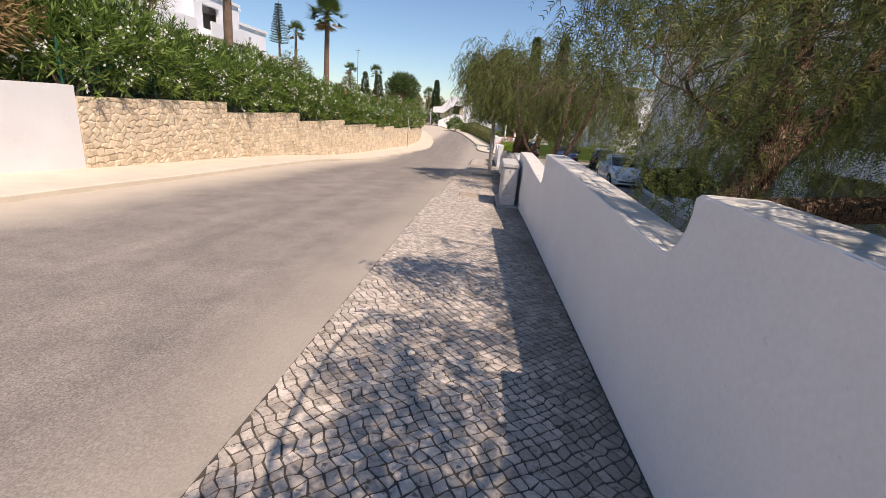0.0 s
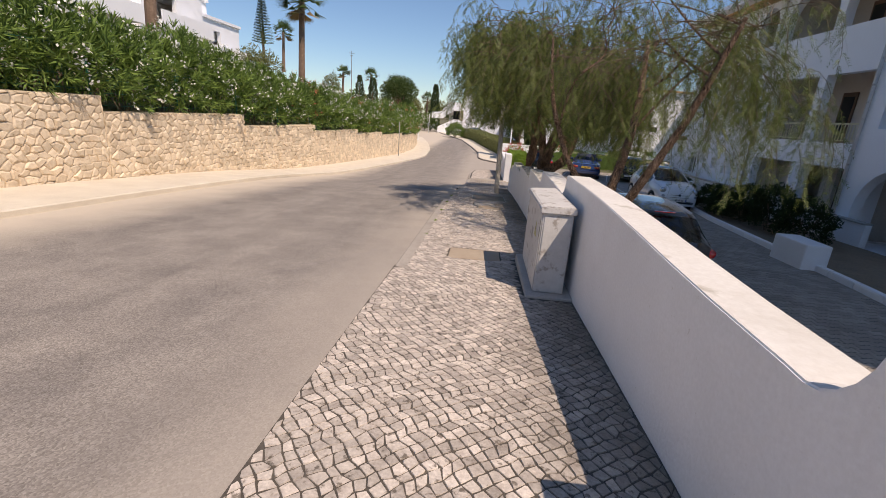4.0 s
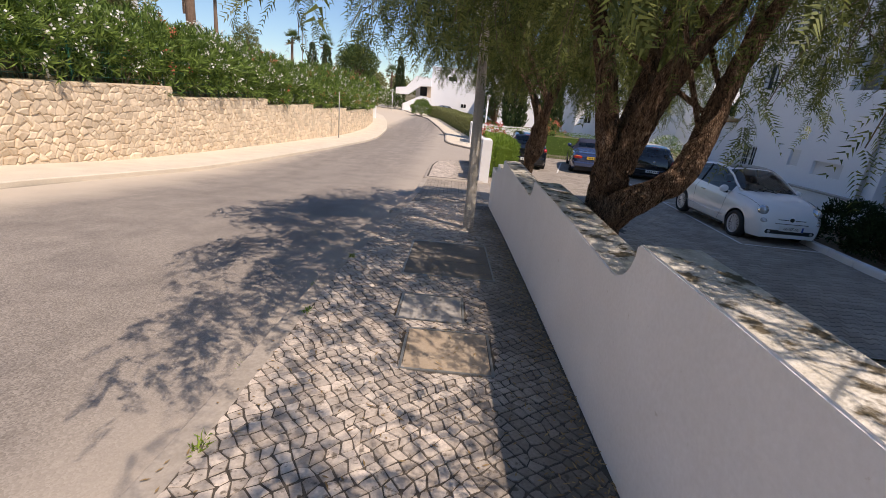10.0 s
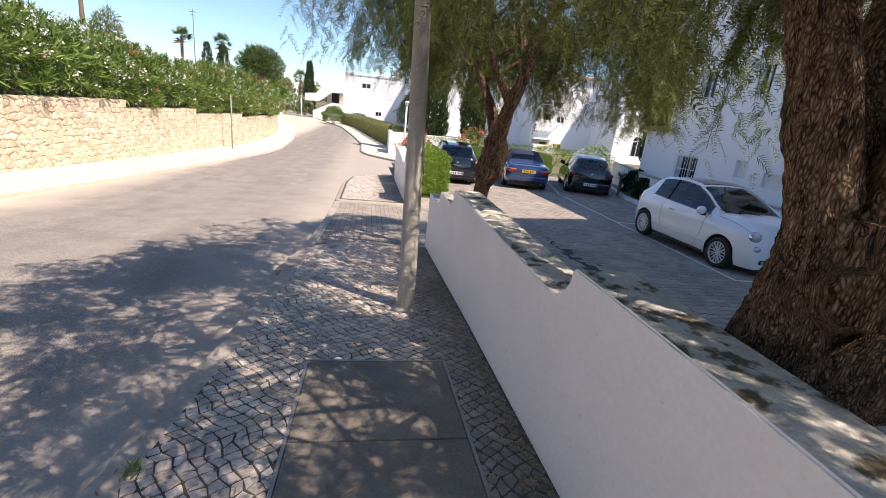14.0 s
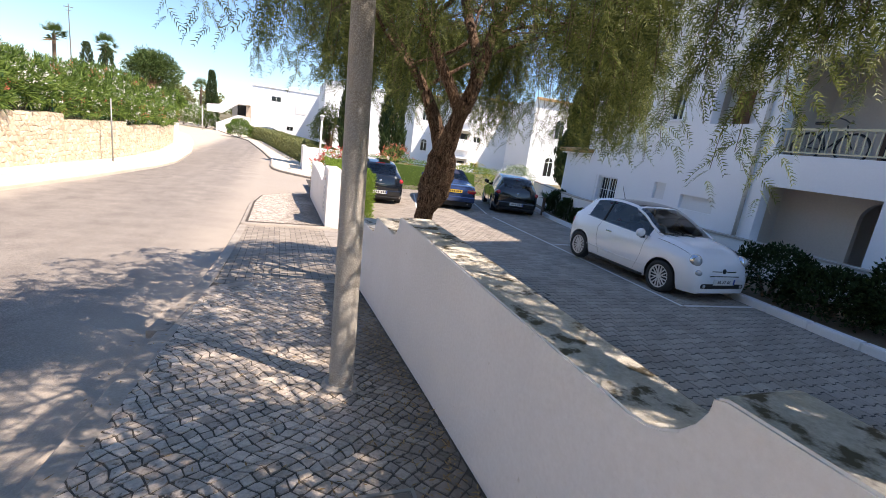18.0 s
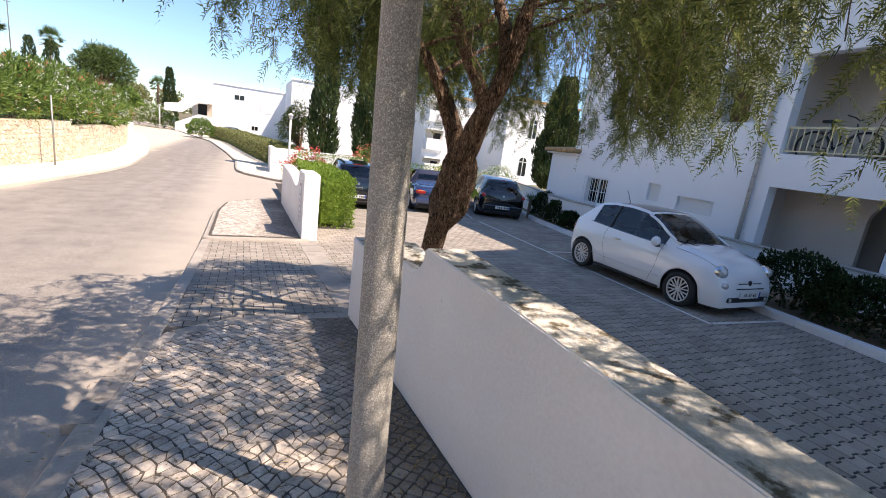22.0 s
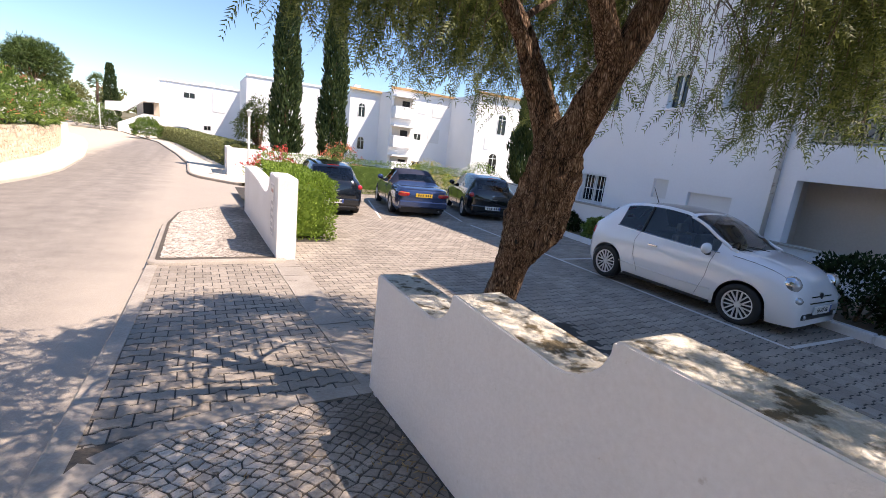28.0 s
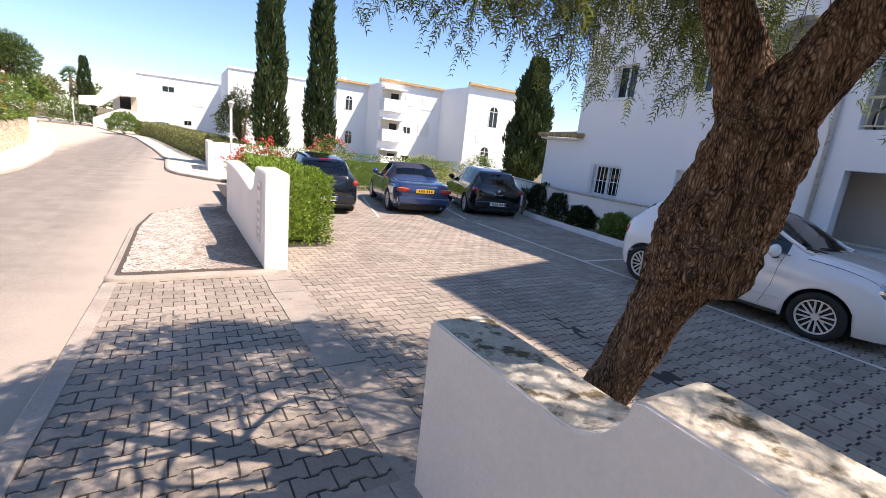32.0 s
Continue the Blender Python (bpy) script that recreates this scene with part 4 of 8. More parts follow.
            if len(trail) > 4 and t % 2 == 0:
                thin = trail[::2]
                tube(bb, thin, [0.0028] * len(thin), 3, cap=False)
    tagged(part("fine_branchwork", bb, TWIG, tree, smooth=True), kind="stuff")
    B, A = np.array([tuple(b) for b in bases]), unit(np.array([tuple(a) for a in axes]))
    n = len(B)
    L = g.uniform(0.11, 0.21, (n, 1))
    side = unit(np.cross(A, unit(g.normal(size=(n, 3)))))
    face = np.cross(side, A)
    v = np.empty((pairs * 2, n, 3, 3))
    for k in range(pairs):
        t = (k + 0.6) / pairs
        drop = np.zeros((n, 3))
        drop[:, 2] = -0.3 * t * t
        root = B + (A + drop) * L * t
        for h, sgn in enumerate((-1, 1)):
            a = unit(side * sgn * 0.8 + A * 0.9 + g.normal(size=(n, 3)) * 0.14)
            f = unit(np.cross(face, a)) * leaflet * g.uniform(0.075, 0.105, (n, 1))
            v[2 * k + h, :, 0], v[2 * k + h, :, 1] = root + a * 0.006 - f, root + a * 0.006 + f
            v[2 * k + h, :, 2] = root + a * leaflet * g.uniform(0.75, 1.3, (n, 1)) * (1.1 - 0.4 * t)
    count = n * pairs * 2
    me = bpy.data.meshes.new("crown")
    me.vertices.add(3 * count)
    me.vertices.foreach_set("co", v.reshape(-1))
    me.loops.add(3 * count)
    me.loops.foreach_set("vertex_index", np.arange(3 * count, dtype=np.int32))
    me.polygons.add(count)
    me.polygons.foreach_set("loop_start", np.arange(0, 3 * count, 3, dtype=np.int32))
    me.update(calc_edges=True)
    me.materials.append(PEPPER)
    ob = new("crown", me)
    ob.parent = tree
    tagged(ob, "drooping feathery grey-green leaves", kind="stuff")
    return tree


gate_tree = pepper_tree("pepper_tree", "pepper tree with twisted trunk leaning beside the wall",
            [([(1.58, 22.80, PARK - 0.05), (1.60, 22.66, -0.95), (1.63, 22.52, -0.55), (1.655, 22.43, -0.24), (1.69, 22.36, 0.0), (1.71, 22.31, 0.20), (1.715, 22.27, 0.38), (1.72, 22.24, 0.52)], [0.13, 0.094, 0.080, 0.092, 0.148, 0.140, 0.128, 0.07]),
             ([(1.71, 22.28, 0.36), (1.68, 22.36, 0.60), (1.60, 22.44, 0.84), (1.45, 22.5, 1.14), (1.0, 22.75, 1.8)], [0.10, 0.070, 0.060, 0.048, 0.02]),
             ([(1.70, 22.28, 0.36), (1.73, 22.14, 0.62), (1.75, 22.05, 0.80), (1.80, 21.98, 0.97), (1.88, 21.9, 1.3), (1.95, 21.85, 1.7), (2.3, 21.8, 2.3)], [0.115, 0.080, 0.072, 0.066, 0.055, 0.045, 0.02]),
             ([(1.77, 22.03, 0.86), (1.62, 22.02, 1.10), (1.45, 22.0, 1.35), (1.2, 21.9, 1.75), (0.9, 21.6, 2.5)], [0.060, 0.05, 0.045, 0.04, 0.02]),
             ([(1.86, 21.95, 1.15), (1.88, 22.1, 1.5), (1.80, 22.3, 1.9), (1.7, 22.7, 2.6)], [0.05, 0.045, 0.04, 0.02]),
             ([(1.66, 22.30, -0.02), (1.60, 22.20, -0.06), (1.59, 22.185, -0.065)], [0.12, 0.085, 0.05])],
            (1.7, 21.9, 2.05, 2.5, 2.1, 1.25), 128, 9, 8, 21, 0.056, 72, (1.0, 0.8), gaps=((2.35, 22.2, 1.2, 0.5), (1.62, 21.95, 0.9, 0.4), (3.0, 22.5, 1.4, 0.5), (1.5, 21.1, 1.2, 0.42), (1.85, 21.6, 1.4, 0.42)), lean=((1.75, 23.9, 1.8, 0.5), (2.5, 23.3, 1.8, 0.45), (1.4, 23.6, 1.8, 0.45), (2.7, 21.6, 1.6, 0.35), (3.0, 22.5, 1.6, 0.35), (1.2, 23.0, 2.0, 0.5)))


def knot(tree, at, towards, size):
    """A healed branch scar: a bark collar round a dark hollow."""
    m = Matrix.Translation(Vector(at) - tree.location) @ Vector(towards).to_track_quat("Z", "Y").to_matrix().to_4x4()
    bm = bmesh.new()
    rings = []
    for i in range(18):
        a = 2 * math.pi * i / 18
        wob = 1 + 0.14 * math.sin(a * 3 + size * 90)
        rings.append([bm.verts.new(m @ Vector((math.cos(a) * size * wob * (1 + 0.42 * math.cos(b)), math.sin(a) * size * 1.15 * (1 + 0.42 * math.cos(b)), size * 0.45 * math.sin(b)))) for b in [2 * math.pi * k / 8 for k in range(8)]])
    for p, q in zip(rings, rings[1:] + rings[:1]):
        for k in range(8):
            bm.faces.new((p[k], q[k], q[(k + 1) % 8], p[(k + 1) % 8]))
    ob = part("knot", bm, BARK, tree, "healed branch scar", smooth=True)
    hole = bmesh.new()
    bmesh.ops.create_cone(hole, cap_ends=True, segments=14, radius1=size * 0.72, radius2=size * 0.72, depth=0.012, matrix=m @ Matrix.Translation((0, 0, -0.004)))
    part("hollow", hole, DARK, ob)


knot(gate_tree, (1.555, 22.225, -0.075), (-0.80, -0.60, 0.0), 0.030)
knot(gate_tree, (1.525, 22.275, -0.085), (-0.88, -0.45, -0.05), 0.020)
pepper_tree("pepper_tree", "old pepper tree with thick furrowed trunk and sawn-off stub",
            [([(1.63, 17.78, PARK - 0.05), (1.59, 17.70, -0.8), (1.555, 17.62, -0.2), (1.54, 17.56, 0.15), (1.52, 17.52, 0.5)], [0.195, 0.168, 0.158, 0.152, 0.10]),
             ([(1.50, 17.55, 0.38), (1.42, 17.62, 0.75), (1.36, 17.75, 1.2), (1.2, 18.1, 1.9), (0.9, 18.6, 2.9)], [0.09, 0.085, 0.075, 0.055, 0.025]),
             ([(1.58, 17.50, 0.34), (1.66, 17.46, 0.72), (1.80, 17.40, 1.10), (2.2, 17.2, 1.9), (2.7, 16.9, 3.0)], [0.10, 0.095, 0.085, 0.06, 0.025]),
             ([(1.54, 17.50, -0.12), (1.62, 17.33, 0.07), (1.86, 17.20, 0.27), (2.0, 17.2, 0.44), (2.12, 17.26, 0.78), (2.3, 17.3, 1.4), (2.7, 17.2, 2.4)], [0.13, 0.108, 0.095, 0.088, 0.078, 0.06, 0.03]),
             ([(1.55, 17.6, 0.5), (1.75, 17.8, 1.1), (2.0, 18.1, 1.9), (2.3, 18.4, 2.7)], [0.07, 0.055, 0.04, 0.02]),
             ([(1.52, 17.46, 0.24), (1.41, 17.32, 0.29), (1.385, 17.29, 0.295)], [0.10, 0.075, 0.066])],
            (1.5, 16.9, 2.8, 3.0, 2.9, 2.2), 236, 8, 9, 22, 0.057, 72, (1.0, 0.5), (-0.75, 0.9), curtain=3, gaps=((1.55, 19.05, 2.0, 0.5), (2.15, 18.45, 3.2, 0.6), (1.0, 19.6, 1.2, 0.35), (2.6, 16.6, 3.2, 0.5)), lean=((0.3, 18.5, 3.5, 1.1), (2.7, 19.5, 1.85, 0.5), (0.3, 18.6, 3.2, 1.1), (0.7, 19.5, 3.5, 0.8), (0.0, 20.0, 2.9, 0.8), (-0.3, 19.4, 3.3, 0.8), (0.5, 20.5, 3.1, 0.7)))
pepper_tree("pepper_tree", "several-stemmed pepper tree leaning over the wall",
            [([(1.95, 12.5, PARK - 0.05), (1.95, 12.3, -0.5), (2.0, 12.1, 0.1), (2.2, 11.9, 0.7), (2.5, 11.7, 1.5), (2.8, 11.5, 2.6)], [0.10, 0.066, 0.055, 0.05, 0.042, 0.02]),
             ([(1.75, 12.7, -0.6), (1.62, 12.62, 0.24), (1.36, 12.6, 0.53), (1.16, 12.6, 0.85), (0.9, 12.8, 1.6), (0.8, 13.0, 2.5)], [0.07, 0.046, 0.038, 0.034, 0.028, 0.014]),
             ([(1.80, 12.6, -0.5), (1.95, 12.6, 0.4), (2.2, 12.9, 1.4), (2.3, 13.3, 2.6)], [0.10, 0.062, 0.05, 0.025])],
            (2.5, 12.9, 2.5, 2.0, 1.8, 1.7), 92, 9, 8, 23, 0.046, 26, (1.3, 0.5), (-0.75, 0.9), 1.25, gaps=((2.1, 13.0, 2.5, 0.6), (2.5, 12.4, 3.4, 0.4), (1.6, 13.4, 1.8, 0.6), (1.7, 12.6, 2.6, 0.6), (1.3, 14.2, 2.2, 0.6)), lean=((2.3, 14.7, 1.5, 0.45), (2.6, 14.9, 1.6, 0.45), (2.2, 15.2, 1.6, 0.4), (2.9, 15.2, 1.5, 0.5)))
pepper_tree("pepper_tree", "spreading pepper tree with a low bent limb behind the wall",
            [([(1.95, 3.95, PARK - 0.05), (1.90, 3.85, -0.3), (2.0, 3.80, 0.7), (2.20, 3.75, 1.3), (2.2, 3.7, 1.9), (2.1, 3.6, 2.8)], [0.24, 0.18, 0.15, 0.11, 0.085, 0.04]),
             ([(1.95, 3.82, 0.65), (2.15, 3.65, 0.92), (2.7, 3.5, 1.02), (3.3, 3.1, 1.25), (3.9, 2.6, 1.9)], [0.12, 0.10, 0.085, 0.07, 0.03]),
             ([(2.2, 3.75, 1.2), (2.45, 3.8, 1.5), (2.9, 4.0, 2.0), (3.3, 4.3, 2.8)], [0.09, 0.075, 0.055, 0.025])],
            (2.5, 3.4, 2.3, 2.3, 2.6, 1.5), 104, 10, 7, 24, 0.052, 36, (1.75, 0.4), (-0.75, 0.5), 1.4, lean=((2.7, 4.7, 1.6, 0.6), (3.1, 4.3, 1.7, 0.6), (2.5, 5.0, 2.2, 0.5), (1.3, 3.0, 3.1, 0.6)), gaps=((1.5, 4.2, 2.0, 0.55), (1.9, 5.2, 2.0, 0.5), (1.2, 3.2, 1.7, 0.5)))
# added for its shade on the pavement; trunk and most leaves out of view
pepper_tree("pepper_tree", "pepper tree shading the start of the pavement",
            [([(2.0, -2.2, PARK - 0.05), (1.95, -2.3, 0.4), (1.9, -2.4, 1.5), (1.8, -2.2, 3.0)], [0.22, 0.18, 0.13, 0.05])],
            (2.25, 0.75, 3.0, 1.75, 2.2, 1.1), 104, 10, 6, 25, 0.055, 20, (2.0, 1.0))


def shell_points(n, g, radii, bottom=-0.6):
    d = unit(g.normal(size=(n * 2, 3)))
    d = d[d[:, 2] > bottom][:n]
    q = g.uniform(0.62, 1.0, (len(d), 1)) ** 0.6
    lump = 1 + 0.16 * np.sin(d[:, :1] * 5 + 1) * np.cos(d[:, 1:2] * 6) + 0.12 * np.sin(d[:, 2:3] * 9)
    return d * q * lump * np.array(radii), d


def shrub(name, label, category, radii, n, length, width, mat, seed, bloom=None, blooms=0, bloom_size=0.05, group="", stems=5, at=(0, 0, -50), lift=0.0, tuft=1):
    """A bush: stems from the ground, a shell of leaves and flower heads among them."""
    g, r = np.random.RandomState(seed), random.Random(seed)
    bush = thing(name, label, category, group, at=at)
    zc = radii[2] * 0.9 + lift
    for i in range(stems):
        a = 2 * math.pi * i / stems + r.uniform(-0.3, 0.3)
        e = Vector((math.cos(a) * radii[0] * 0.6, math.sin(a) * radii[1] * 0.6, zc + r.uniform(-0.1, 0.4) * radii[2]))
        path, pr = smooth_line([(0.05 * math.cos(a), 0.05 * math.sin(a), -0.05), e * 0.5 + Vector((0, 0, 0.1)), e], [0.03, 0.02, 0.006], 6)
        part("stem", tube(bmesh.new(), path, pr, 5, cap=False), TWIG, bush)
    p, d = shell_points(n // tuft, g, radii)
    p, d = np.repeat(p, tuft, axis=0), np.repeat(d, tuft, axis=0)
    if tuft > 1:
        p = p - d * g.uniform(0, 0.16, (len(p), 1)) + g.normal(size=p.shape) * 0.012
    p = p + np.array([0, 0, zc])
    keep = p[:, 2] > 0.02
    p, d = p[keep], d[keep]
    a = unit(d * 0.7 + g.normal(size=p.shape) * 0.6 + np.array([0, 0, 0.35]))
    f = unit(np.cross(a, g.normal(size=p.shape)))
    leaf_sheet("leaves", p, a, f, g.uniform(0.7, 1.25, len(p)) * length, width, mat, bush, fold=0.12)
    if bloom:
        k = g.choice(len(p), size=max(1, blooms), replace=False)
        c = np.repeat(p[k] * 1.05 + d[k] * 0.06, 9, axis=0) + g.normal(size=(9 * len(k), 3)) * bloom_size * 0.8
        c[:, 2] += 0.03
        a = unit(g.normal(size=c.shape) + np.repeat(d[k], 9, axis=0) * 0.5)
        leaf_sheet("blossoms", c, a, unit(np.cross(a, g.normal(size=c.shape))), bloom_size, bloom_size * 0.75, bloom, bush, "clusters of small flowers")
    return bush


def hill_z(x, y):
    d = interp(y, WALL_L) - x
    return wall_top_l(y) - 0.18 + min(9.0, max(0.0, d - 1.0) * 0.23) * (1.0 if y < 75 else max(0.25, 1 - (y - 75) / 80))


# oleander hedge above the stone wall
kinds = [shrub("oleander", "dense green oleander shrub with white flowers above the stone wall", "shrub", (1.15, 1.15, 1.05), 3000, 0.23, 0.035, OLEANDER, 31 + k, WHITE_BLOOM, 34 + 22 * k, 0.07, "oleander hedge", tuft=12) for k in range(3)]
kinds.append(shrub("oleander", "dense green oleander shrub with orange-red flowers above the stone wall", "shrub", (1.15, 1.15, 1.05), 3000, 0.23, 0.035, OLEANDER, 39, PINK_BLOOM, 36, 0.06, "oleander hedge", tuft=12))
r = random.Random(17)
y, k = 10.6, 0
while y < 63:
    x = interp(y, WALL_L) - 1.05
    which = 3 if (k % 5 in ((3,) if y < 34 else (1, 3)) and y > 24) else (k % 2 if y < 30 else 1 + k % 2)
    size = r.uniform(0.95, 1.18) * (1.12 if y < 24 or y > 44 else 1.0)
    ob = copy_thing(kinds[which], pose(x, y, wall_top_l(y) - 0.22, 0, 0, r.uniform(0, 360)))
    ob.scale = (size, size, size * r.uniform(0.92, 1.1))
    if k % 2 == 0:
        ob2 = copy_thing(kinds[(which + 1) % 3], pose(x - 1.6, y + 0.5, hill_z(x - 1.6, y) - 0.1, 0, 0, r.uniform(0, 360)))
        ob2.scale = (size * 1.05,) * 3
    y += 1.35
    k += 1
for q in kinds:
    for o in (*q.children_recursive, q):
        bpy.data.objects.remove(o)

# ---- street furniture ----
def pebbled():
    """Exposed-aggregate concrete: pale and grey pebbles in a brown matrix."""
    m = material("aggregate_pole", (0.27, 0.24, 0.20), (0.46, 0.42, 0.365), 4, 0.85, 0.0, 80)
    nt, L = m.node_tree, m.node_tree.links
    b = nt.nodes["Principled BSDF"]
    old = b.inputs["Base Color"].links[0].from_socket
    geo = nt.nodes.new("ShaderNodeNewGeometry")
    vor = nt.nodes.new("ShaderNodeTexVoronoi")
    vor.inputs["Scale"].default_value = 180
    vor.inputs["Randomness"].default_value = 1.0
    wob = nt.nodes.new("ShaderNodeTexNoise")
    wob.inputs["Scale"].default_value, wob.inputs["Detail"].default_value = 130, 3
    L.new(geo.outputs["Position"], wob.inputs["Vector"])
    bent = nt.nodes.new("ShaderNodeVectorMath")
    bent.operation = "MULTIPLY_ADD"
    bent.inputs[1].default_value = (0.012, 0.012, 0.012)
    L.new(wob.outputs["Color"], bent.inputs[0])
    L.new(geo.outputs["Position"], bent.inputs[2])
    L.new(bent.outputs[0], vor.inputs["Vector"])
    edge = nt.nodes.new("ShaderNodeValToRGB")
    edge.color_ramp.elements[0].position, edge.color_ramp.elements[1].position = 0.46, 0.64
    edge.color_ramp.elements[0].color, edge.color_ramp.elements[1].color = (1, 1, 1, 1), (0, 0, 0, 1)
    L.new(vor.outputs["Distance"], edge.inputs[0])
    stone = nt.nodes.new("ShaderNodeValToRGB")
    stone.color_ramp.elements[0].color, stone.color_ramp.elements[1].color = (0.25, 0.22, 0.19, 1), (0.80, 0.76, 0.68, 1)
    L.new(vor.outputs["Color"], stone.inputs[0])
    mix = nt.nodes.new("ShaderNodeMix")
    mix.data_type = "RGBA"
    L.new(edge.outputs[0], mix.inputs["Factor"])
    L.new(old, mix.inputs[6])
    L.new(stone.outputs[0], mix.inputs[7])
    L.new(mix.outputs[2], b.inputs["Base Color"])
    bp = nt.nodes.new("ShaderNodeBump")
    bp.inputs["Strength"].default_value, bp.inputs["Distance"].default_value = 0.6, 0.006
    L.new(edge.outputs[0], bp.inputs["Height"])
    L.new(bp.outputs[0], b.inputs["Normal"])
    return m


POLE = pebbled()
lamp = thing("lamp_post", "weathered exposed-aggregate concrete lamp post on the pavement", "lamp post", at=(0.47, 20.2, prof(20.2)))
pts, rad = smooth_line([(0.012, 0, -0.25), (-0.01, 0, 1.0), (-0.04, 0, 2.1), (-0.07, 0.02, 2.98)], [0.082, 0.076, 0.069, 0.057], 30)
part("pole", tube(bmesh.new(), pts, rad, 28, rough=0.004), POLE, lamp, smooth=True)
bm = bmesh.new()
bmesh.ops.create_cone(bm, cap_ends=True, segments=18, radius1=0.125, radius2=0.095, depth=0.03, matrix=Matrix.Translation((0, 0, 0.012)))
part("mortar_collar", bm, CONCRETE, lamp)

bm = bmesh.new()
bmesh.ops.create_cone(bm, cap_ends=True, segments=28, radius1=0.22, radius2=0.10, depth=0.12, matrix=Matrix.Translation((-0.07, 0.02, 3.22)))
bmesh.ops.bevel(bm, geom=list(bm.edges), offset=0.012, segments=2, affect="EDGES")
part("lamp_head", bm, GREY_METAL, lamp, "round grey metal lamp shade")
bm = bmesh.new()
bmesh.ops.create_uvsphere(bm, u_segments=18, v_segments=10, radius=0.17, matrix=Matrix.Translation((-0.07, 0.02, 3.10)))
part("globe", bm, plain("lamp_globe", (0.75, 0.74, 0.70), 0.35), lamp, smooth=True)

cab = thing("utility_cabinet", "grey weathered concrete utility cabinet with sloped lid by the wall", "utility cabinet", at=(0.71, 10.48, prof(10.48)))
part("plinth", boxes((-0.24, 0.24, -0.74, 0.74, -0.25, 0.07), bevel=0.012), CONCRETE, cab)
part("body", boxes((-0.155, 0.15, -0.615, 0.615, 0.073, 0.905), bevel=0.01), CABINET, cab)
lid = bmesh.new()
prism(lid, [(-0.185, 0.908), (0.17, 0.908), (0.17, 0.962), (0.15, 0.99), (-0.165, 0.972), (-0.185, 0.955)], "y", -0.645, 0.645)
bmesh.ops.bevel(lid, geom=list(lid.edges), offset=0.008, segments=2, affect="EDGES")
part("lid", lid, CABINET, cab, "stained stone-grey lid")
for y0, y1 in ((-0.605, -0.004), (0.004, 0.605)):
    door = part("door", boxes((-0.166, -0.157, y0, y1, 0.09, 0.895), bevel=0.004), CABINET, cab)
    part("hinge", boxes((-0.172, -0.167, y0 + (0.01 if y0 < -0.1 else 0.56), y0 + (0.03 if y0 < -0.1 else 0.58), 0.65, 0.76)), GREY_METAL, door)
part("lock_plate", boxes((-0.171, -0.167, -0.10, -0.02, 0.52, 0.64), bevel=0.002), GREY_METAL, cab, "worn metal lock plate")
bm = bmesh.new()
prism(bm, [(-0.38, 0.60), (-0.24, 0.60), (-0.31, 0.76)], "x", -0.170, -0.167)
tri_sign = part("warning_sticker", bm, plain("faded_yellow", (0.52, 0.46, 0.20), 0.7), cab, "faded yellow warning triangle")
part("bolt_mark", boxes((-0.1715, -0.1705, -0.315, -0.303, 0.62, 0.70)), DARK, tri_sign)
part("side_panel", boxes((-0.135, 0.13, -0.623, -0.6165, 0.10, 0.88), bevel=0.003), CABINET, cab)

cover = thing("inspection_cover", "tan concrete inspection cover set in the cobbles", "manhole cover", at=(-0.08, 11.35, prof(11.35)))
bm = boxes((-0.345, 0.345, -0.285, 0.285, -0.05, 0.006), bevel=0.006)
cover_mat = material("tan_concrete", (0.36, 0.28, 0.20), (0.46, 0.37, 0.275), 3, 0.9, 0.3, 50)
part("slab", bm, cover_mat, cover)
for y in (-0.2, 0.2):
    part("lifting_slot", boxes((0.07, 0.09, y - 0.012, y + 0.012, 0.0065, 0.008)), GREY_METAL, cover)
cover.rotation_euler = (math.atan((prof(11.6) - prof(11.1)) / 0.5), 0, 0)

for x0, x1, y0, y1, words in ((-0.09, 0.51, 15.90, 16.49, "tan concrete inspection cover with a rusty rim set in the cobbles"), (-0.20, 0.34, 16.63, 17.18, "grey concrete inspection cover set in the cobbles")):
    ym = (y0 + y1) / 2
    c = thing("inspection_cover", words, "manhole cover", at=((x0 + x1) / 2, ym, prof(ym)))
    w, h = (x1 - x0) / 2, (y1 - y0) / 2
    part("slab", boxes((-w + 0.02, w - 0.02, -h + 0.02, h - 0.02, -0.05, 0.006), bevel=0.005), CONCRETE if x0 < -0.1 else cover_mat, c)
    part("frame", boxes((-w, -w + 0.017, -h, h, -0.05, 0.010), (w - 0.017, w, -h, h, -0.05, 0.010), (-w + 0.017, w - 0.017, -h, -h + 0.017, -0.05, 0.010), (-w + 0.017, w - 0.017, h - 0.017, h, -0.05, 0.010)), GREY_METAL, c)
    c.rotation_euler = (math.atan((prof(y1) - prof(y0)) / (y1 - y0)), 0, 0)

tanked = thing("inspection_cover", "two dark concrete service covers set in the pavement", "manhole cover", at=(0.20, 18.42, prof(18.42)))
for y0, y1 in ((-0.70, -0.145), (-0.135, 0.70)):
    slab = part("slab", boxes((-0.455, 0.455, y0, y1, -0.05, 0.008), bevel=0.006), material("dark_concrete", (0.16, 0.138, 0.112), (0.28, 0.245, 0.20), 4, 0.9, 0.4, 60), tanked)
part("frame", boxes((-0.475, -0.457, -0.72, 0.72, -0.05, 0.012), (0.457, 0.475, -0.72, 0.72, -0.05, 0.012), (-0.457, 0.457, -0.72, -0.702, -0.05, 0.012), (-0.457, 0.457, 0.702, 0.72, -0.05, 0.012)), GREY_METAL, tanked)
tanked.rotation_euler = (math.atan((prof(19.1) - prof(17.7)) / 1.4), 0, 0)

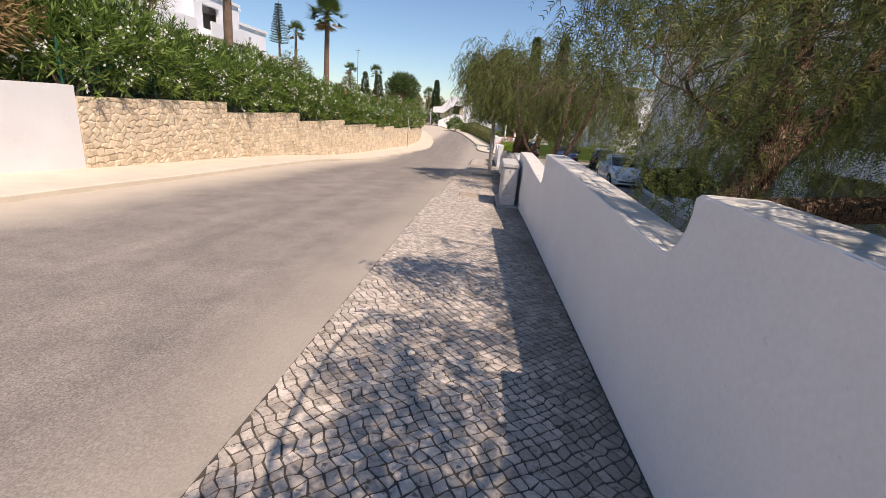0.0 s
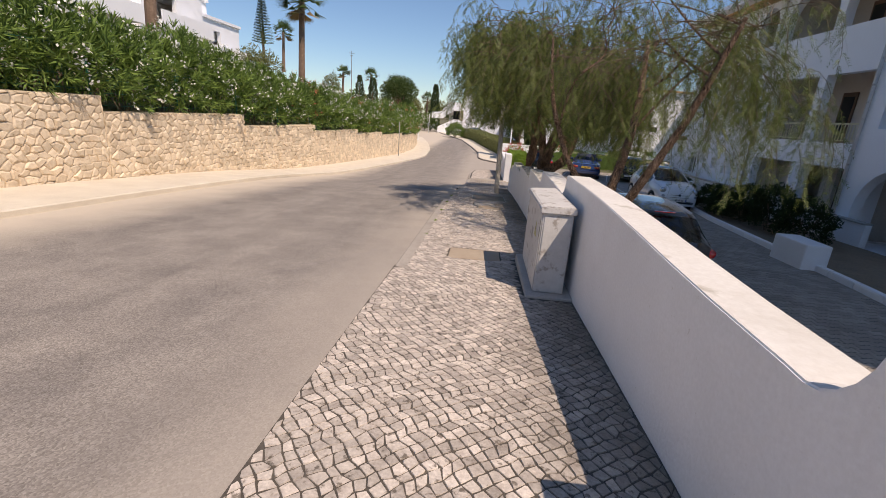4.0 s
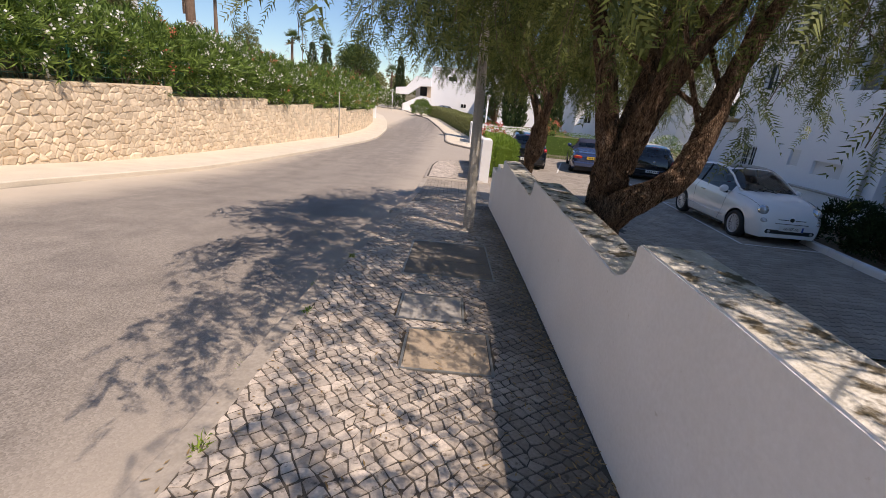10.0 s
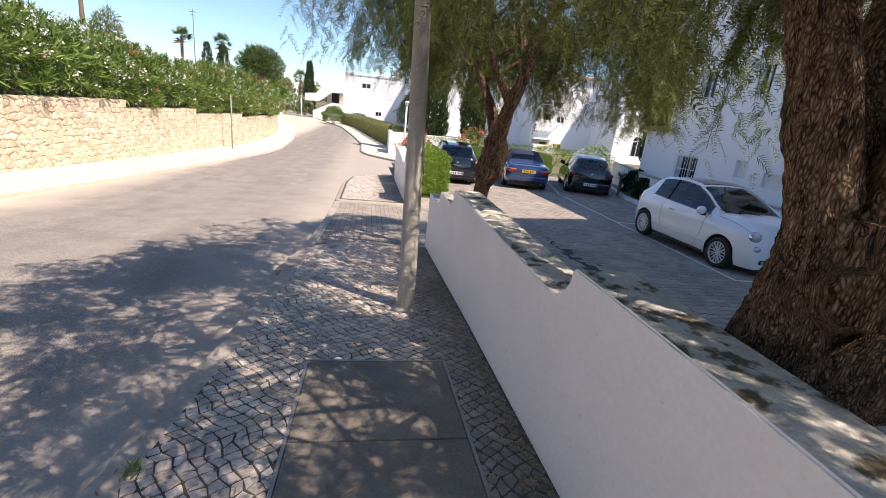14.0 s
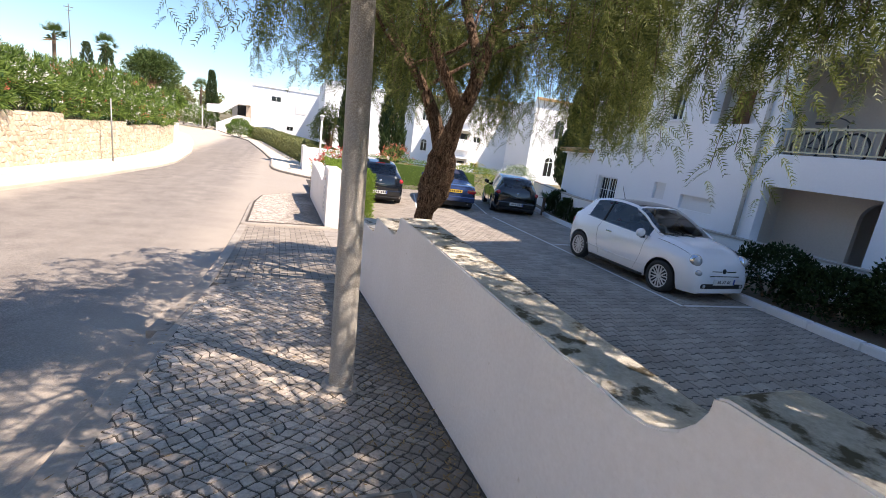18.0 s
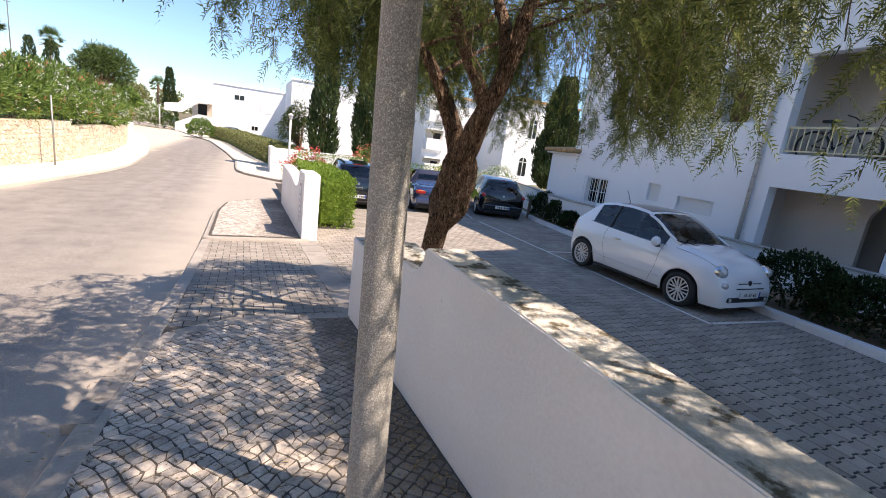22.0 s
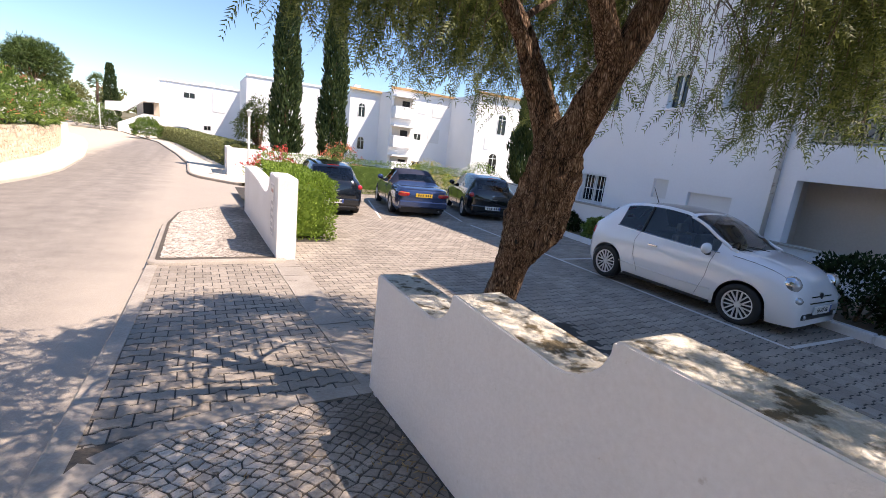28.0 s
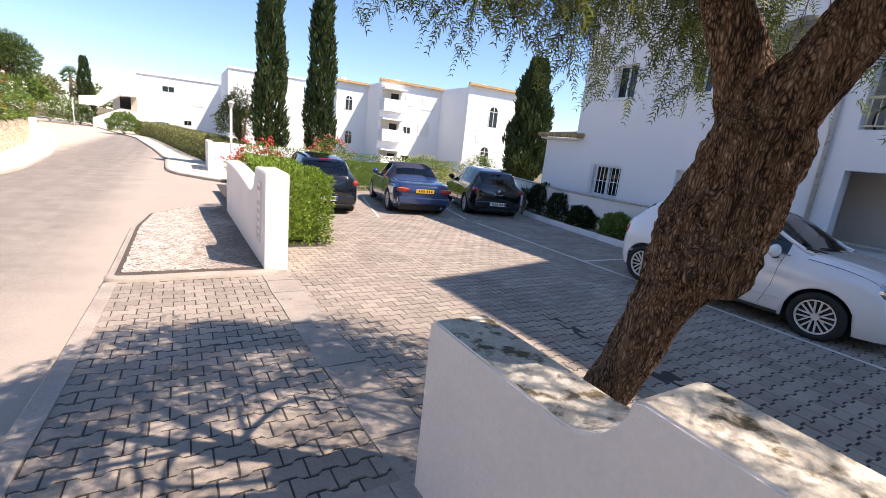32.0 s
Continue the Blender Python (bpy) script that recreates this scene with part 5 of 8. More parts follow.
sign = thing("sign_post", "thin grey metal sign post on the pavement", "sign post", at=(-6.55, 40.2, prof(40)))
part("pole", tube(bmesh.new(), [(0, 0, -0.1), (0, 0, 2.55)], [0.03, 0.03], 8), GREY_METAL, sign, smooth=True)


def garden_lamp(x, y, height):
    g = thing("garden_lamp", "slim white lamp post with a small lantern head", "lamp post", at=(x, y, prof(y)))
    part("pole", tube(bmesh.new(), [(0, 0, -0.1), (0, 0, height)], [0.055, 0.05], 10), FRAME_W, g, smooth=True)
    bm = bmesh.new()
    bmesh.ops.create_cone(bm, cap_ends=True, segments=14, radius1=0.07, radius2=0.12, depth=0.22, matrix=Matrix.Translation((0, 0, height + 0.12)))
    part("lantern", bm, plain("lantern_glass", (0.55, 0.55, 0.52), 0.3), g)
    bm = bmesh.new()
    bmesh.ops.create_cone(bm, cap_ends=True, segments=14, radius1=0.16, radius2=0.03, depth=0.09, matrix=Matrix.Translation((0, 0, height + 0.28)))
    part("cap", bm, FRAME_W, g)
    return g


garden_lamp(2.14, 44.0, 2.95)
garden_lamp(-10.6, 92.0, 3.0)

# name plate on the gate pillar, its lettering too small to read
plate = thing("name_plate", "white tiled name plate with grey lettering on the gate pillar", "sign", at=(1.043, 28.1, -0.9))
part("plate", boxes((-0.012, 0.0, -0.16, 0.16, -0.45, 0.42), bevel=0.003), FRAME_W, plate)
part("plate_border", boxes((-0.014, -0.0125, -0.15, -0.14, -0.43, 0.40), (-0.014, -0.0125, 0.14, 0.15, -0.43, 0.40), (-0.014, -0.0125, -0.14, 0.14, -0.43, -0.42), (-0.014, -0.0125, -0.14, 0.14, 0.39, 0.40)), plain("plate_blue", (0.34, 0.36, 0.42), 0.5), plate)
for z in (0.30, 0.10, -0.02, -0.14, -0.26, -0.36):
    part("lettering", boxes((-0.0145, -0.0125, -0.10, 0.10, z - 0.02, z + 0.035)), plain("lettering_grey", (0.50, 0.50, 0.52), 0.6) if z < 0.2 else plain("lettering_red", (0.55, 0.34, 0.30), 0.6), plate)


# green mesh fence along the top of the stone wall
fence = thing("mesh_fence", "green wire mesh fence behind the oleanders", "fence", at=(0, 0, 0))
for a, b, top in STEPS_L[1:]:
    x = interp((a + b) / 2, WALL_L)
    verts, faces = [], []
    for z in (0.12, 0.4, 0.7, 1.0):
        verts += [(interp(a, WALL_L) - 0.3, a, top + z), (interp(b, WALL_L) - 0.3, b, top + z), (interp(b, WALL_L) - 0.3, b, top + z + 0.012), (interp(a, WALL_L) - 0.3, a, top + z + 0.012)]
    n = int((b - a) / 0.11)
    for i in range(n):
        y = a + i * 0.11
        xx = interp(y, WALL_L) - 0.302
        verts += [(xx, y, top), (xx, y + 0.008, top), (xx, y + 0.008, top + 1.05), (xx, y, top + 1.05)]
    faces = [(i, i + 1, i + 2, i + 3) for i in range(0, len(verts), 4)]
    raw("mesh_panel", verts, faces, GREEN_WIRE, fence)
    for y in (a + 0.1, (a + b) / 2):
        xx = interp(y, WALL_L) - 0.34
        part("fence_post", tube(bmesh.new(), [(xx, y, top - 0.1), (xx, y, top + 1.2)], [0.025, 0.025], 6), GREEN_WIRE, fence)

# ---- planting round the car park ----
def clipped(name, label, x0, x1, y0, y1, z0, z1, n, length, width, mat, seed, bend=None):
    """A clipped hedge: leaves over the faces of a soft block; bend(y) shifts it sideways along its run."""
    g = np.random.RandomState(seed)
    h = thing(name, label, "hedge", at=((x0 + x1) / 2, (y0 + y1) / 2, z0))
    size = np.array([(x1 - x0) / 2, (y1 - y0) / 2, (z1 - z0) / 2])
    d = g.uniform(-1, 1, (n, 3))
    areas = np.array([size[1] * size[2], size[0] * size[2], size[0] * size[1]])
    ax = g.choice(3, size=n, p=areas / areas.sum())
    d[np.arange(n), ax] = np.sign(d[np.arange(n), ax]) * g.uniform(0.80, 1.03, n)
    d[:, 2] += 0.05 * np.sin(d[:, 0] * 5 + d[:, 1] * 7)
    p = d * size + np.array([0, 0, size[2]])
    shift = (lambda y: bend(y + (y0 + y1) / 2)) if bend else (lambda y: 0.0)
    p[:, 0] += np.array([shift(v) for v in p[:, 1]])
    out = unit(d ** 5 + g.normal(size=d.shape) * 0.5 + np.array([0, 0, 0.2]))
    leaf_sheet("leaves", p, out, unit(np.cross(out, g.normal(size=d.shape))), g.uniform(0.7, 1.3, n) * length, width, mat, h, fold=0.1)
    bm = bmesh.new()
    runs = spread(-size[1] + 0.25, size[1] - 0.25, 1.5)
    rings = [[bm.verts.new((shift(v) + q * size[0] * 0.62, v, z)) for q, z in ((-1, 0.15), (-0.95, size[2] * 1.5), (-0.7, size[2] * 1.66), (0.7, size[2] * 1.66), (0.95, size[2] * 1.5), (1, 0.15))] for v in runs]
    for p_, q_ in zip(rings, rings[1:]):
        for k in range(6):
            bm.faces.new((p_[k], p_[(k + 1) % 6], q_[(k + 1) % 6], q_[k]))
    bm.faces.new(rings[0][::-1])
    bm.faces.new(rings[-1])
    bmesh.ops.recalc_face_normals(bm, faces=bm.faces)
    part("hedge_core", bm, mat, h)
    for i in range(max(2, int((y1 - y0) / 0.6))):
        y = -size[1] + 0.3 + i * 0.6
        part("stem", tube(bmesh.new(), [(shift(y), y, -0.15), (shift(y) + 0.05, y, 0.3)], [0.03, 0.02], 5), TWIG, h)
    return h


clipped("box_hedge", "bright green clipped hedge behind the gate wall", 1.50, 2.42, 29.2, 33.6, PARK - 0.25, -0.50, 20000, 0.066, 0.036, HEDGE, 4)
clipped("hedge", "dark clipped hedge behind the parked cars", 3.0, 11.3, 38.9, 39.7, PARK - 0.3, -0.50, 8000, 0.07, 0.035, OLEANDER, 5)
clipped("hedge", "low olive-green hedge along the far pavement", -0.8, 0.8, 46.8, 84, -2.15, -0.72, 30000, 0.13, 0.07, OLIVE, 6, lambda y: interp(y, KERB_FAR) + 3.1 - 0.6 * min(1.0, max(0.0, (y - 46) / 12)))
shrub("bougainvillea", "red flowering bush behind the gate hedge", "shrub", (0.7, 0.8, 0.7), 1700, 0.07, 0.04, HEDGE, 51, RED_BLOOM, 130, 0.06, at=(1.9, 34.1, PARK))
shrub("bougainvillea", "orange-red flowering bush beyond the parked cars", "shrub", (0.9, 0.7, 0.8), 1700, 0.07, 0.04, OLEANDER, 52, PINK_BLOOM, 110, 0.055, at=(5.6, 40.4, PARK))
shrub("flowering_bush", "yellow-green flowering bush beyond the parked cars", "shrub", (1.3, 0.8, 0.65), 2200, 0.07, 0.04, HEDGE, 53, YELLOW_BLOOM, 150, 0.055, at=(10.2, 40.6, PARK - 0.1))
shrub("flowering_bush", "white flowering bush beside the garden wall", "shrub", (0.8, 0.8, 0.6), 1600, 0.07, 0.04, OLEANDER, 54, WHITE_BLOOM, 90, 0.05, at=(11.0, 37.2, PARK + 0.35))
for i, (x, y, rr, hh, mat_, word) in enumerate(((0.52, 31.4, 0.40, 0.42, BUSH, "dark green"), (0.5, 30.3, 0.38, 0.30, BUSH, "dark green"), (0.5, 28.9, 0.36, 0.30, OLEANDER, "green"), (0.6, 27.6, 0.40, 0.42, BUSH, "glossy dark"), (0.55, 32.7, 0.42, 0.5, BUSH, "dark green"), (0.68, 22.9, 0.70, 0.50, BUSH, "dense dark green"), (0.75, 21.9, 0.6, 0.42, BUSH, "dense dark green"), (0.95, 20.9, 0.6, 0.62, BUSH, "blue-flowered dark"), (1.1, 19.6, 0.6, 0.7, BUSH, "dense dark"), (1.2, 18.2, 0.6, 0.6, BUSH, "dense dark"))):
    shrub("planter_shrub", word + " shrub in the planting bed before the flats", "shrub", (min(rr, 0.60), rr * 1.25, hh), 5000, 0.075, 0.036, mat_, 60 + i, group="planting bed shrubs", stems=5, at=(interp(y, BED_KERB) + x, y, park_level(y) + 0.08))


def rosette(name, label, category, at, n, length, width, mat, seed, rise=0.6, trunk=0.0):
    """A spiky rosette such as a yucca or an agave."""
    g = np.random.RandomState(seed)
    p = thing(name, label, category, at=at)
    th, up = g.uniform(0, 2 * math.pi, n), g.uniform(-0.15, 1.0, n) * rise + 0.15
    a = unit(np.stack([np.cos(th), np.sin(th), up * 1.4], axis=1))
    base = np.zeros((n, 3))
    base[:, 2] = trunk + g.uniform(0, 0.1, n)
    f = unit(np.cross(a, np.array([0, 0, 1.0])))
    leaf_sheet("leaves", base, a, f, g.uniform(0.75, 1.1, n) * length, width, mat, p, fold=-0.12)
    part("trunk", tube(bmesh.new(), [(0, 0, -0.1), (0, 0, trunk + 0.08)], [0.07, 0.06], 8), PALM_BARK, p)
    return p


rosette("yucca", "small spiky green yucca by the garden wall", "plant", (10.15, 33.1, park_level(33) + 0.1), 60, 0.42, 0.035, PALM, 71, 0.8, 0.55)

# fallen dry leaves on the pavement and the wall top
g = np.random.RandomState(9)
n = 2600
px = g.uniform(-0.95, 0.88, n)
py = g.uniform(12, 22.4, n)
side = g.uniform(size=n) < 0.7
px = np.where(side, 0.97 - np.abs(g.normal(0, 0.16, n)), px)
base = np.stack([px, py, np.array([prof(v) for v in py]) + 0.014], axis=1)
th = g.uniform(0, 2 * math.pi, n)
a = np.stack([np.cos(th), np.sin(th), g.uniform(-0.05, 0.25, n)], axis=1)
litter = thing("leaf_litter", "scattered dry brown leaflets along the foot of the wall", "leaf litter", kind="stuff")
leaf_sheet("dry_leaves", base, unit(a), unit(np.cross(a, np.array([0, 0, 1.0]))), g.uniform(0.015, 0.05, n), 0.010, DRY, litter)

# weeds in the joint between kerb and cobbles
for k, (y, size) in enumerate(((12.4, 0.03), (12.9, 0.025), (13.7, 0.045), (14.3, 0.04), (15.1, 0.05), (15.9, 0.07), (16.6, 0.045), (17.3, 0.08), (18.1, 0.05), (19.4, 0.045))):
    g = np.random.RandomState(700 + k)
    weed = thing("weed", "small green weed growing in the kerb joint", "weed", "weeds along the kerb", at=(interp(y, KERB_R) + (0.0 if k % 2 else 0.15), y, prof(y) - (0.10 if k % 2 else 0.0)))
    m = 46
    th = g.uniform(0, 2 * math.pi, m)
    a = unit(np.stack([np.cos(th), np.sin(th), g.uniform(0.2, 1.6, m)], axis=1))
    root = g.normal(size=(m, 3)) * np.array([0.012, 0.03, 0.0])
    leaf_sheet("blades", root, a, unit(np.cross(a, g.normal(size=(m, 3)))), g.uniform(0.5, 1.2, m) * size, size * 0.16, HEDGE, weed, fold=0.25)

def bicycle(x, y0, y1, z, r=0.315):
    """A bicycle standing along y with its front wheel at y0."""
    bike = thing("bicycle", "dark bicycle standing behind the cream balcony rail", "bicycle", at=(x, (y0 + y1) / 2, z), turn=180)
    half = (y1 - y0) / 2

    def bar(name, pts, rad, parent, mat, label=""):
        return part(name, tube(bmesh.new(), pts, [rad] * len(pts), 7), mat, parent, label, smooth=True)
    for y in (-half, half):
        ring = [(0, y + r * math.cos(2 * math.pi * k / 32), r + r * math.sin(2 * math.pi * k / 32)) for k in range(33)]
        w = bar("wheel", ring, 0.024, bike, RUBBER, "black tyre")
        bar("rim", [(0, y + (p[1] - y) * 0.91, r + (p[2] - r) * 0.91) for p in ring], 0.010, w, GREY_METAL)
        for k in range(10):
            a = math.pi * k / 10
            bar("spoke", [(0, y - r * 0.9 * math.cos(a), r - r * 0.9 * math.sin(a)), (0, y + r * 0.9 * math.cos(a), r + r * 0.9 * math.sin(a))], 0.0022, w, GREY_METAL)
    crank, seat, head = (0, -0.06, 0.27), (0, -0.20, 0.72), (0, half - 0.20, 0.72)
    for pts in ((crank, seat), (seat, head), (crank, (0, half - 0.17, 0.62)), ((0, -half, r), crank), ((0, -half, r), (0, -0.18, 0.66))):
        bar("frame_tube", pts, 0.018, bike, BIKE_BLACK)
    bar("fork", [(0, half, r), (0, half - 0.16, 0.60), (0, half - 0.21, 0.80)], 0.016, bike, BIKE_BLACK)
    bar("handlebar", [(-0.27, half - 0.30, 0.94), (-0.14, half - 0.20, 0.90), (0, half - 0.19, 0.86), (0.14, half - 0.20, 0.90), (0.27, half - 0.30, 0.94)], 0.014, bike, BIKE_BLACK)
    bar("seat_post", [seat, (0, -0.23, 0.83)], 0.013, bike, GREY_METAL)
    part("saddle", prism(bmesh.new(), [(-0.06, -0.37), (0.06, -0.37), (0.075, -0.30), (0.02, -0.12), (-0.02, -0.12), (-0.075, -0.30)], "z", 0.82, 0.875), RUBBER, bike)
    bar("chain_ring", [(0.03, -0.06 + 0.09 * math.cos(2 * math.pi * k / 16), 0.27 + 0.09 * math.sin(2 * math.pi * k / 16)) for k in range(17)], 0.008, bike, GREY_METAL)
    bar("crank_arm", [(0.05, -0.06, 0.27), (0.06, 0.05, 0.15)], 0.010, bike, GREY_METAL)
    return bike


BIKE_BLACK = plain("bicycle_black", (0.015, 0.015, 0.017), 0.3, 0.0, 0.6)
bicycle(BX + 0.42, 23.80, 24.72, 1.23)

# ---- parked cars ----
TYRE_TREAD = RUBBER
RED_LAMP = plain("tail_lamp", (0.42, 0.012, 0.012), 0.15, coat=1.0)
CLEAR_LAMP = plain("head_lamp", (0.55, 0.57, 0.58), 0.08, 0.4, coat=1.0)
CHROME = plain("chrome", (0.62, 0.62, 0.62), 0.12, 1.0)
ALLOY = plain("alloy", (0.78, 0.78, 0.77), 0.3, 0.15)
TRIM = plain("black_trim", (0.012, 0.012, 0.013), 0.45)
SOFT_TOP = material("fabric_top", (0.012, 0.016, 0.04), (0.022, 0.028, 0.06), 8, 0.85, 0.3, 200, own=True)
PLATE_W = plain("plate_white", (0.72, 0.72, 0.70), 0.5)
PLATE_Y = plain("plate_yellow", (0.68, 0.42, 0.04), 0.5)
PLATE_B = plain("plate_blue_band", (0.03, 0.07, 0.32), 0.5)
INK = plain("plate_ink", (0.02, 0.02, 0.02), 0.6)


def paint(name, colour, flake=0.15):
    m = plain(name, colour, 0.14, flake, 1.0)
    return m


def hermite(table, s):
    """A smooth row of the table at s."""
    k = 0
    while k < len(table) - 2 and s > table[k + 1][0]:
        k += 1
    a, b = table[k], table[k + 1]
    p, q = table[max(k - 1, 0)], table[min(k + 2, len(table) - 1)]
    h = b[0] - a[0]
    t = min(1.0, max(0.0, (s - a[0]) / h))
    out = []
    for i in range(1, len(a)):
        d0 = (b[i] - p[i]) / max(1e-6, b[0] - p[0]) * h
        d1 = (q[i] - a[i]) / max(1e-6, q[0] - a[0]) * h
        lim = abs(b[i] - a[i]) * 1.2
        d0, d1 = max(-lim, min(lim, d0)), max(-lim, min(lim, d1))
        out.append((2 * t ** 3 - 3 * t * t + 1) * a[i] + (t ** 3 - 2 * t * t + t) * d0 + (-2 * t ** 3 + 3 * t * t) * b[i] + (t ** 3 - t * t) * d1)
    return out


def wheel(parent, x, y, r, width, spokes):
    side = 1 if x > 0 else -1
    bm = bmesh.new()
    prof_ = [(r * 0.71, -0.5), (r * 0.83, -0.52), (r * 0.95, -0.48), (r, -0.36), (r, 0.36), (r * 0.95, 0.48), (r * 0.83, 0.52), (r * 0.71, 0.5)]
    rings = []
    for k in range(32):
        a = 2 * math.pi * k / 32
        rings.append([bm.verts.new((x + w * width, y + q * math.cos(a), r + q * math.sin(a))) for q, w in prof_])
    for k in range(32):
        for i in range(len(prof_)):
            bm.faces.new((rings[k][i], rings[k][(i + 1) % 8], rings[(k + 1) % 32][(i + 1) % 8], rings[(k + 1) % 32][i]))
    bmesh.ops.recalc_face_normals(bm, faces=bm.faces)
    tyre = part("wheel", bm, TYRE_TREAD, parent, "black tyre", smooth=True)
    face = x + side * width * 0.40
    rim = bmesh.new()
    for q0, q1, dx in ((r * 0.65, r * 0.73, 0.012), (0.0, r * 0.15, 0.0)):
        prev = None
        for k in range(33):
            a = 2 * math.pi * k / 32
            row = [rim.verts.new((face + side * d, y + q * math.cos(a), r + q * math.sin(a))) for q, d in ((q0, dx - 0.03), (q0, dx), (q1, dx), (q1, dx - 0.03))]
            if prev:
                for i in range(3):
                    rim.faces.new((prev[i], prev[i + 1], row[i + 1], row[i]))
            prev = row
    for k in range(spokes):
        m = Matrix.Translation((face, y, r)) @ Matrix.Rotation(2 * math.pi * k / spokes, 4, "X")
        for t in (-1, 1):
            prism(rim, [(t * 0.004 + r * 0.02 * t, r * 0.13), (t * 0.022 + r * 0.02 * t, r * 0.13), (t * 0.018 + r * 0.085 * t, r * 0.67), (t * 0.0 + r * 0.085 * t, r * 0.67)], "x", -0.012, 0.008, m)
    part("rim", rim, ALLOY, tyre, "silver alloy rim")
    disc = bmesh.new()
    bmesh.ops.create_cone(disc, cap_ends=True, segments=24, radius1=r * 0.69, radius2=r * 0.69, depth=0.02, matrix=Matrix.Translation((face - side * 0.05, y, r)) @ Matrix.Rotation(math.pi / 2, 4, "Y"))
    part("brake_disc", disc, TRIM, tyre)
    return tyre


def tinted_glass():
    """Thin tinted car glass: clear through, with a glossy sheen that grows at grazing angles."""
    m = bpy.data.materials.new("car_glass")
    m.use_nodes = True
    nt, L = m.node_tree, m.node_tree.links
    clear, gloss, mix, fres = (nt.nodes.new(k) for k in ("ShaderNodeBsdfTransparent", "ShaderNodeBsdfGlossy", "ShaderNodeMixShader", "ShaderNodeFresnel"))
    clear.inputs["Color"].default_value = (0.50, 0.58, 0.62, 1)
    gloss.inputs["Roughness"].default_value = 0.02
    fres.inputs["IOR"].default_value = 1.75
    L.new(fres.outputs[0], mix.inputs[0])
    L.new(clear.outputs[0], mix.inputs[1])
    L.new(gloss.outputs[0], mix.inputs[2])
    L.new(mix.outputs[0], nt.nodes["Material Output"].inputs["Surface"])
    return m


CAR_GLASS = tinted_glass()
SEAT = material("seat_cloth", (0.22, 0.22, 0.225), (0.36, 0.355, 0.35), 5, 0.9, 0.3, 90)


def cabin(c, L, dash):
    """Front and rear seats, dashboard and steering wheel."""
    for x in (-0.33, 0.33):
        s = part("front_seat", boxes((x - 0.22, x + 0.22, -0.12, 0.36, 0.40, 0.56), (x - 0.21, x + 0.21, -0.24, -0.10, 0.50, 1.04), bevel=0.05), SEAT, c)
        part("headrest", boxes((x - 0.12, x + 0.12, -0.25, -0.15, 1.07, 1.22), bevel=0.04), SEAT, s)
    part("rear_seat", boxes((-0.56, 0.56, -L * 0.27, -L * 0.27 + 0.16, 0.45, 0.95), bevel=0.05), SEAT, c)
    part("dashboard", boxes((-0.62, 0.62, dash - 0.30, dash - 0.02, 0.62, 0.90), bevel=0.05), TRIM, c)
    ring = [(-0.33 + 0.17 * math.cos(math.pi * k / 10), dash - 0.42 + 0.05 * math.sin(math.pi * k / 10), 0.86 + 0.16 * math.sin(math.pi * k / 10)) for k in range(21)]
    part("steering_wheel", tube(bmesh.new(), ring, [0.014] * 21, 6), TRIM, c, smooth=True)


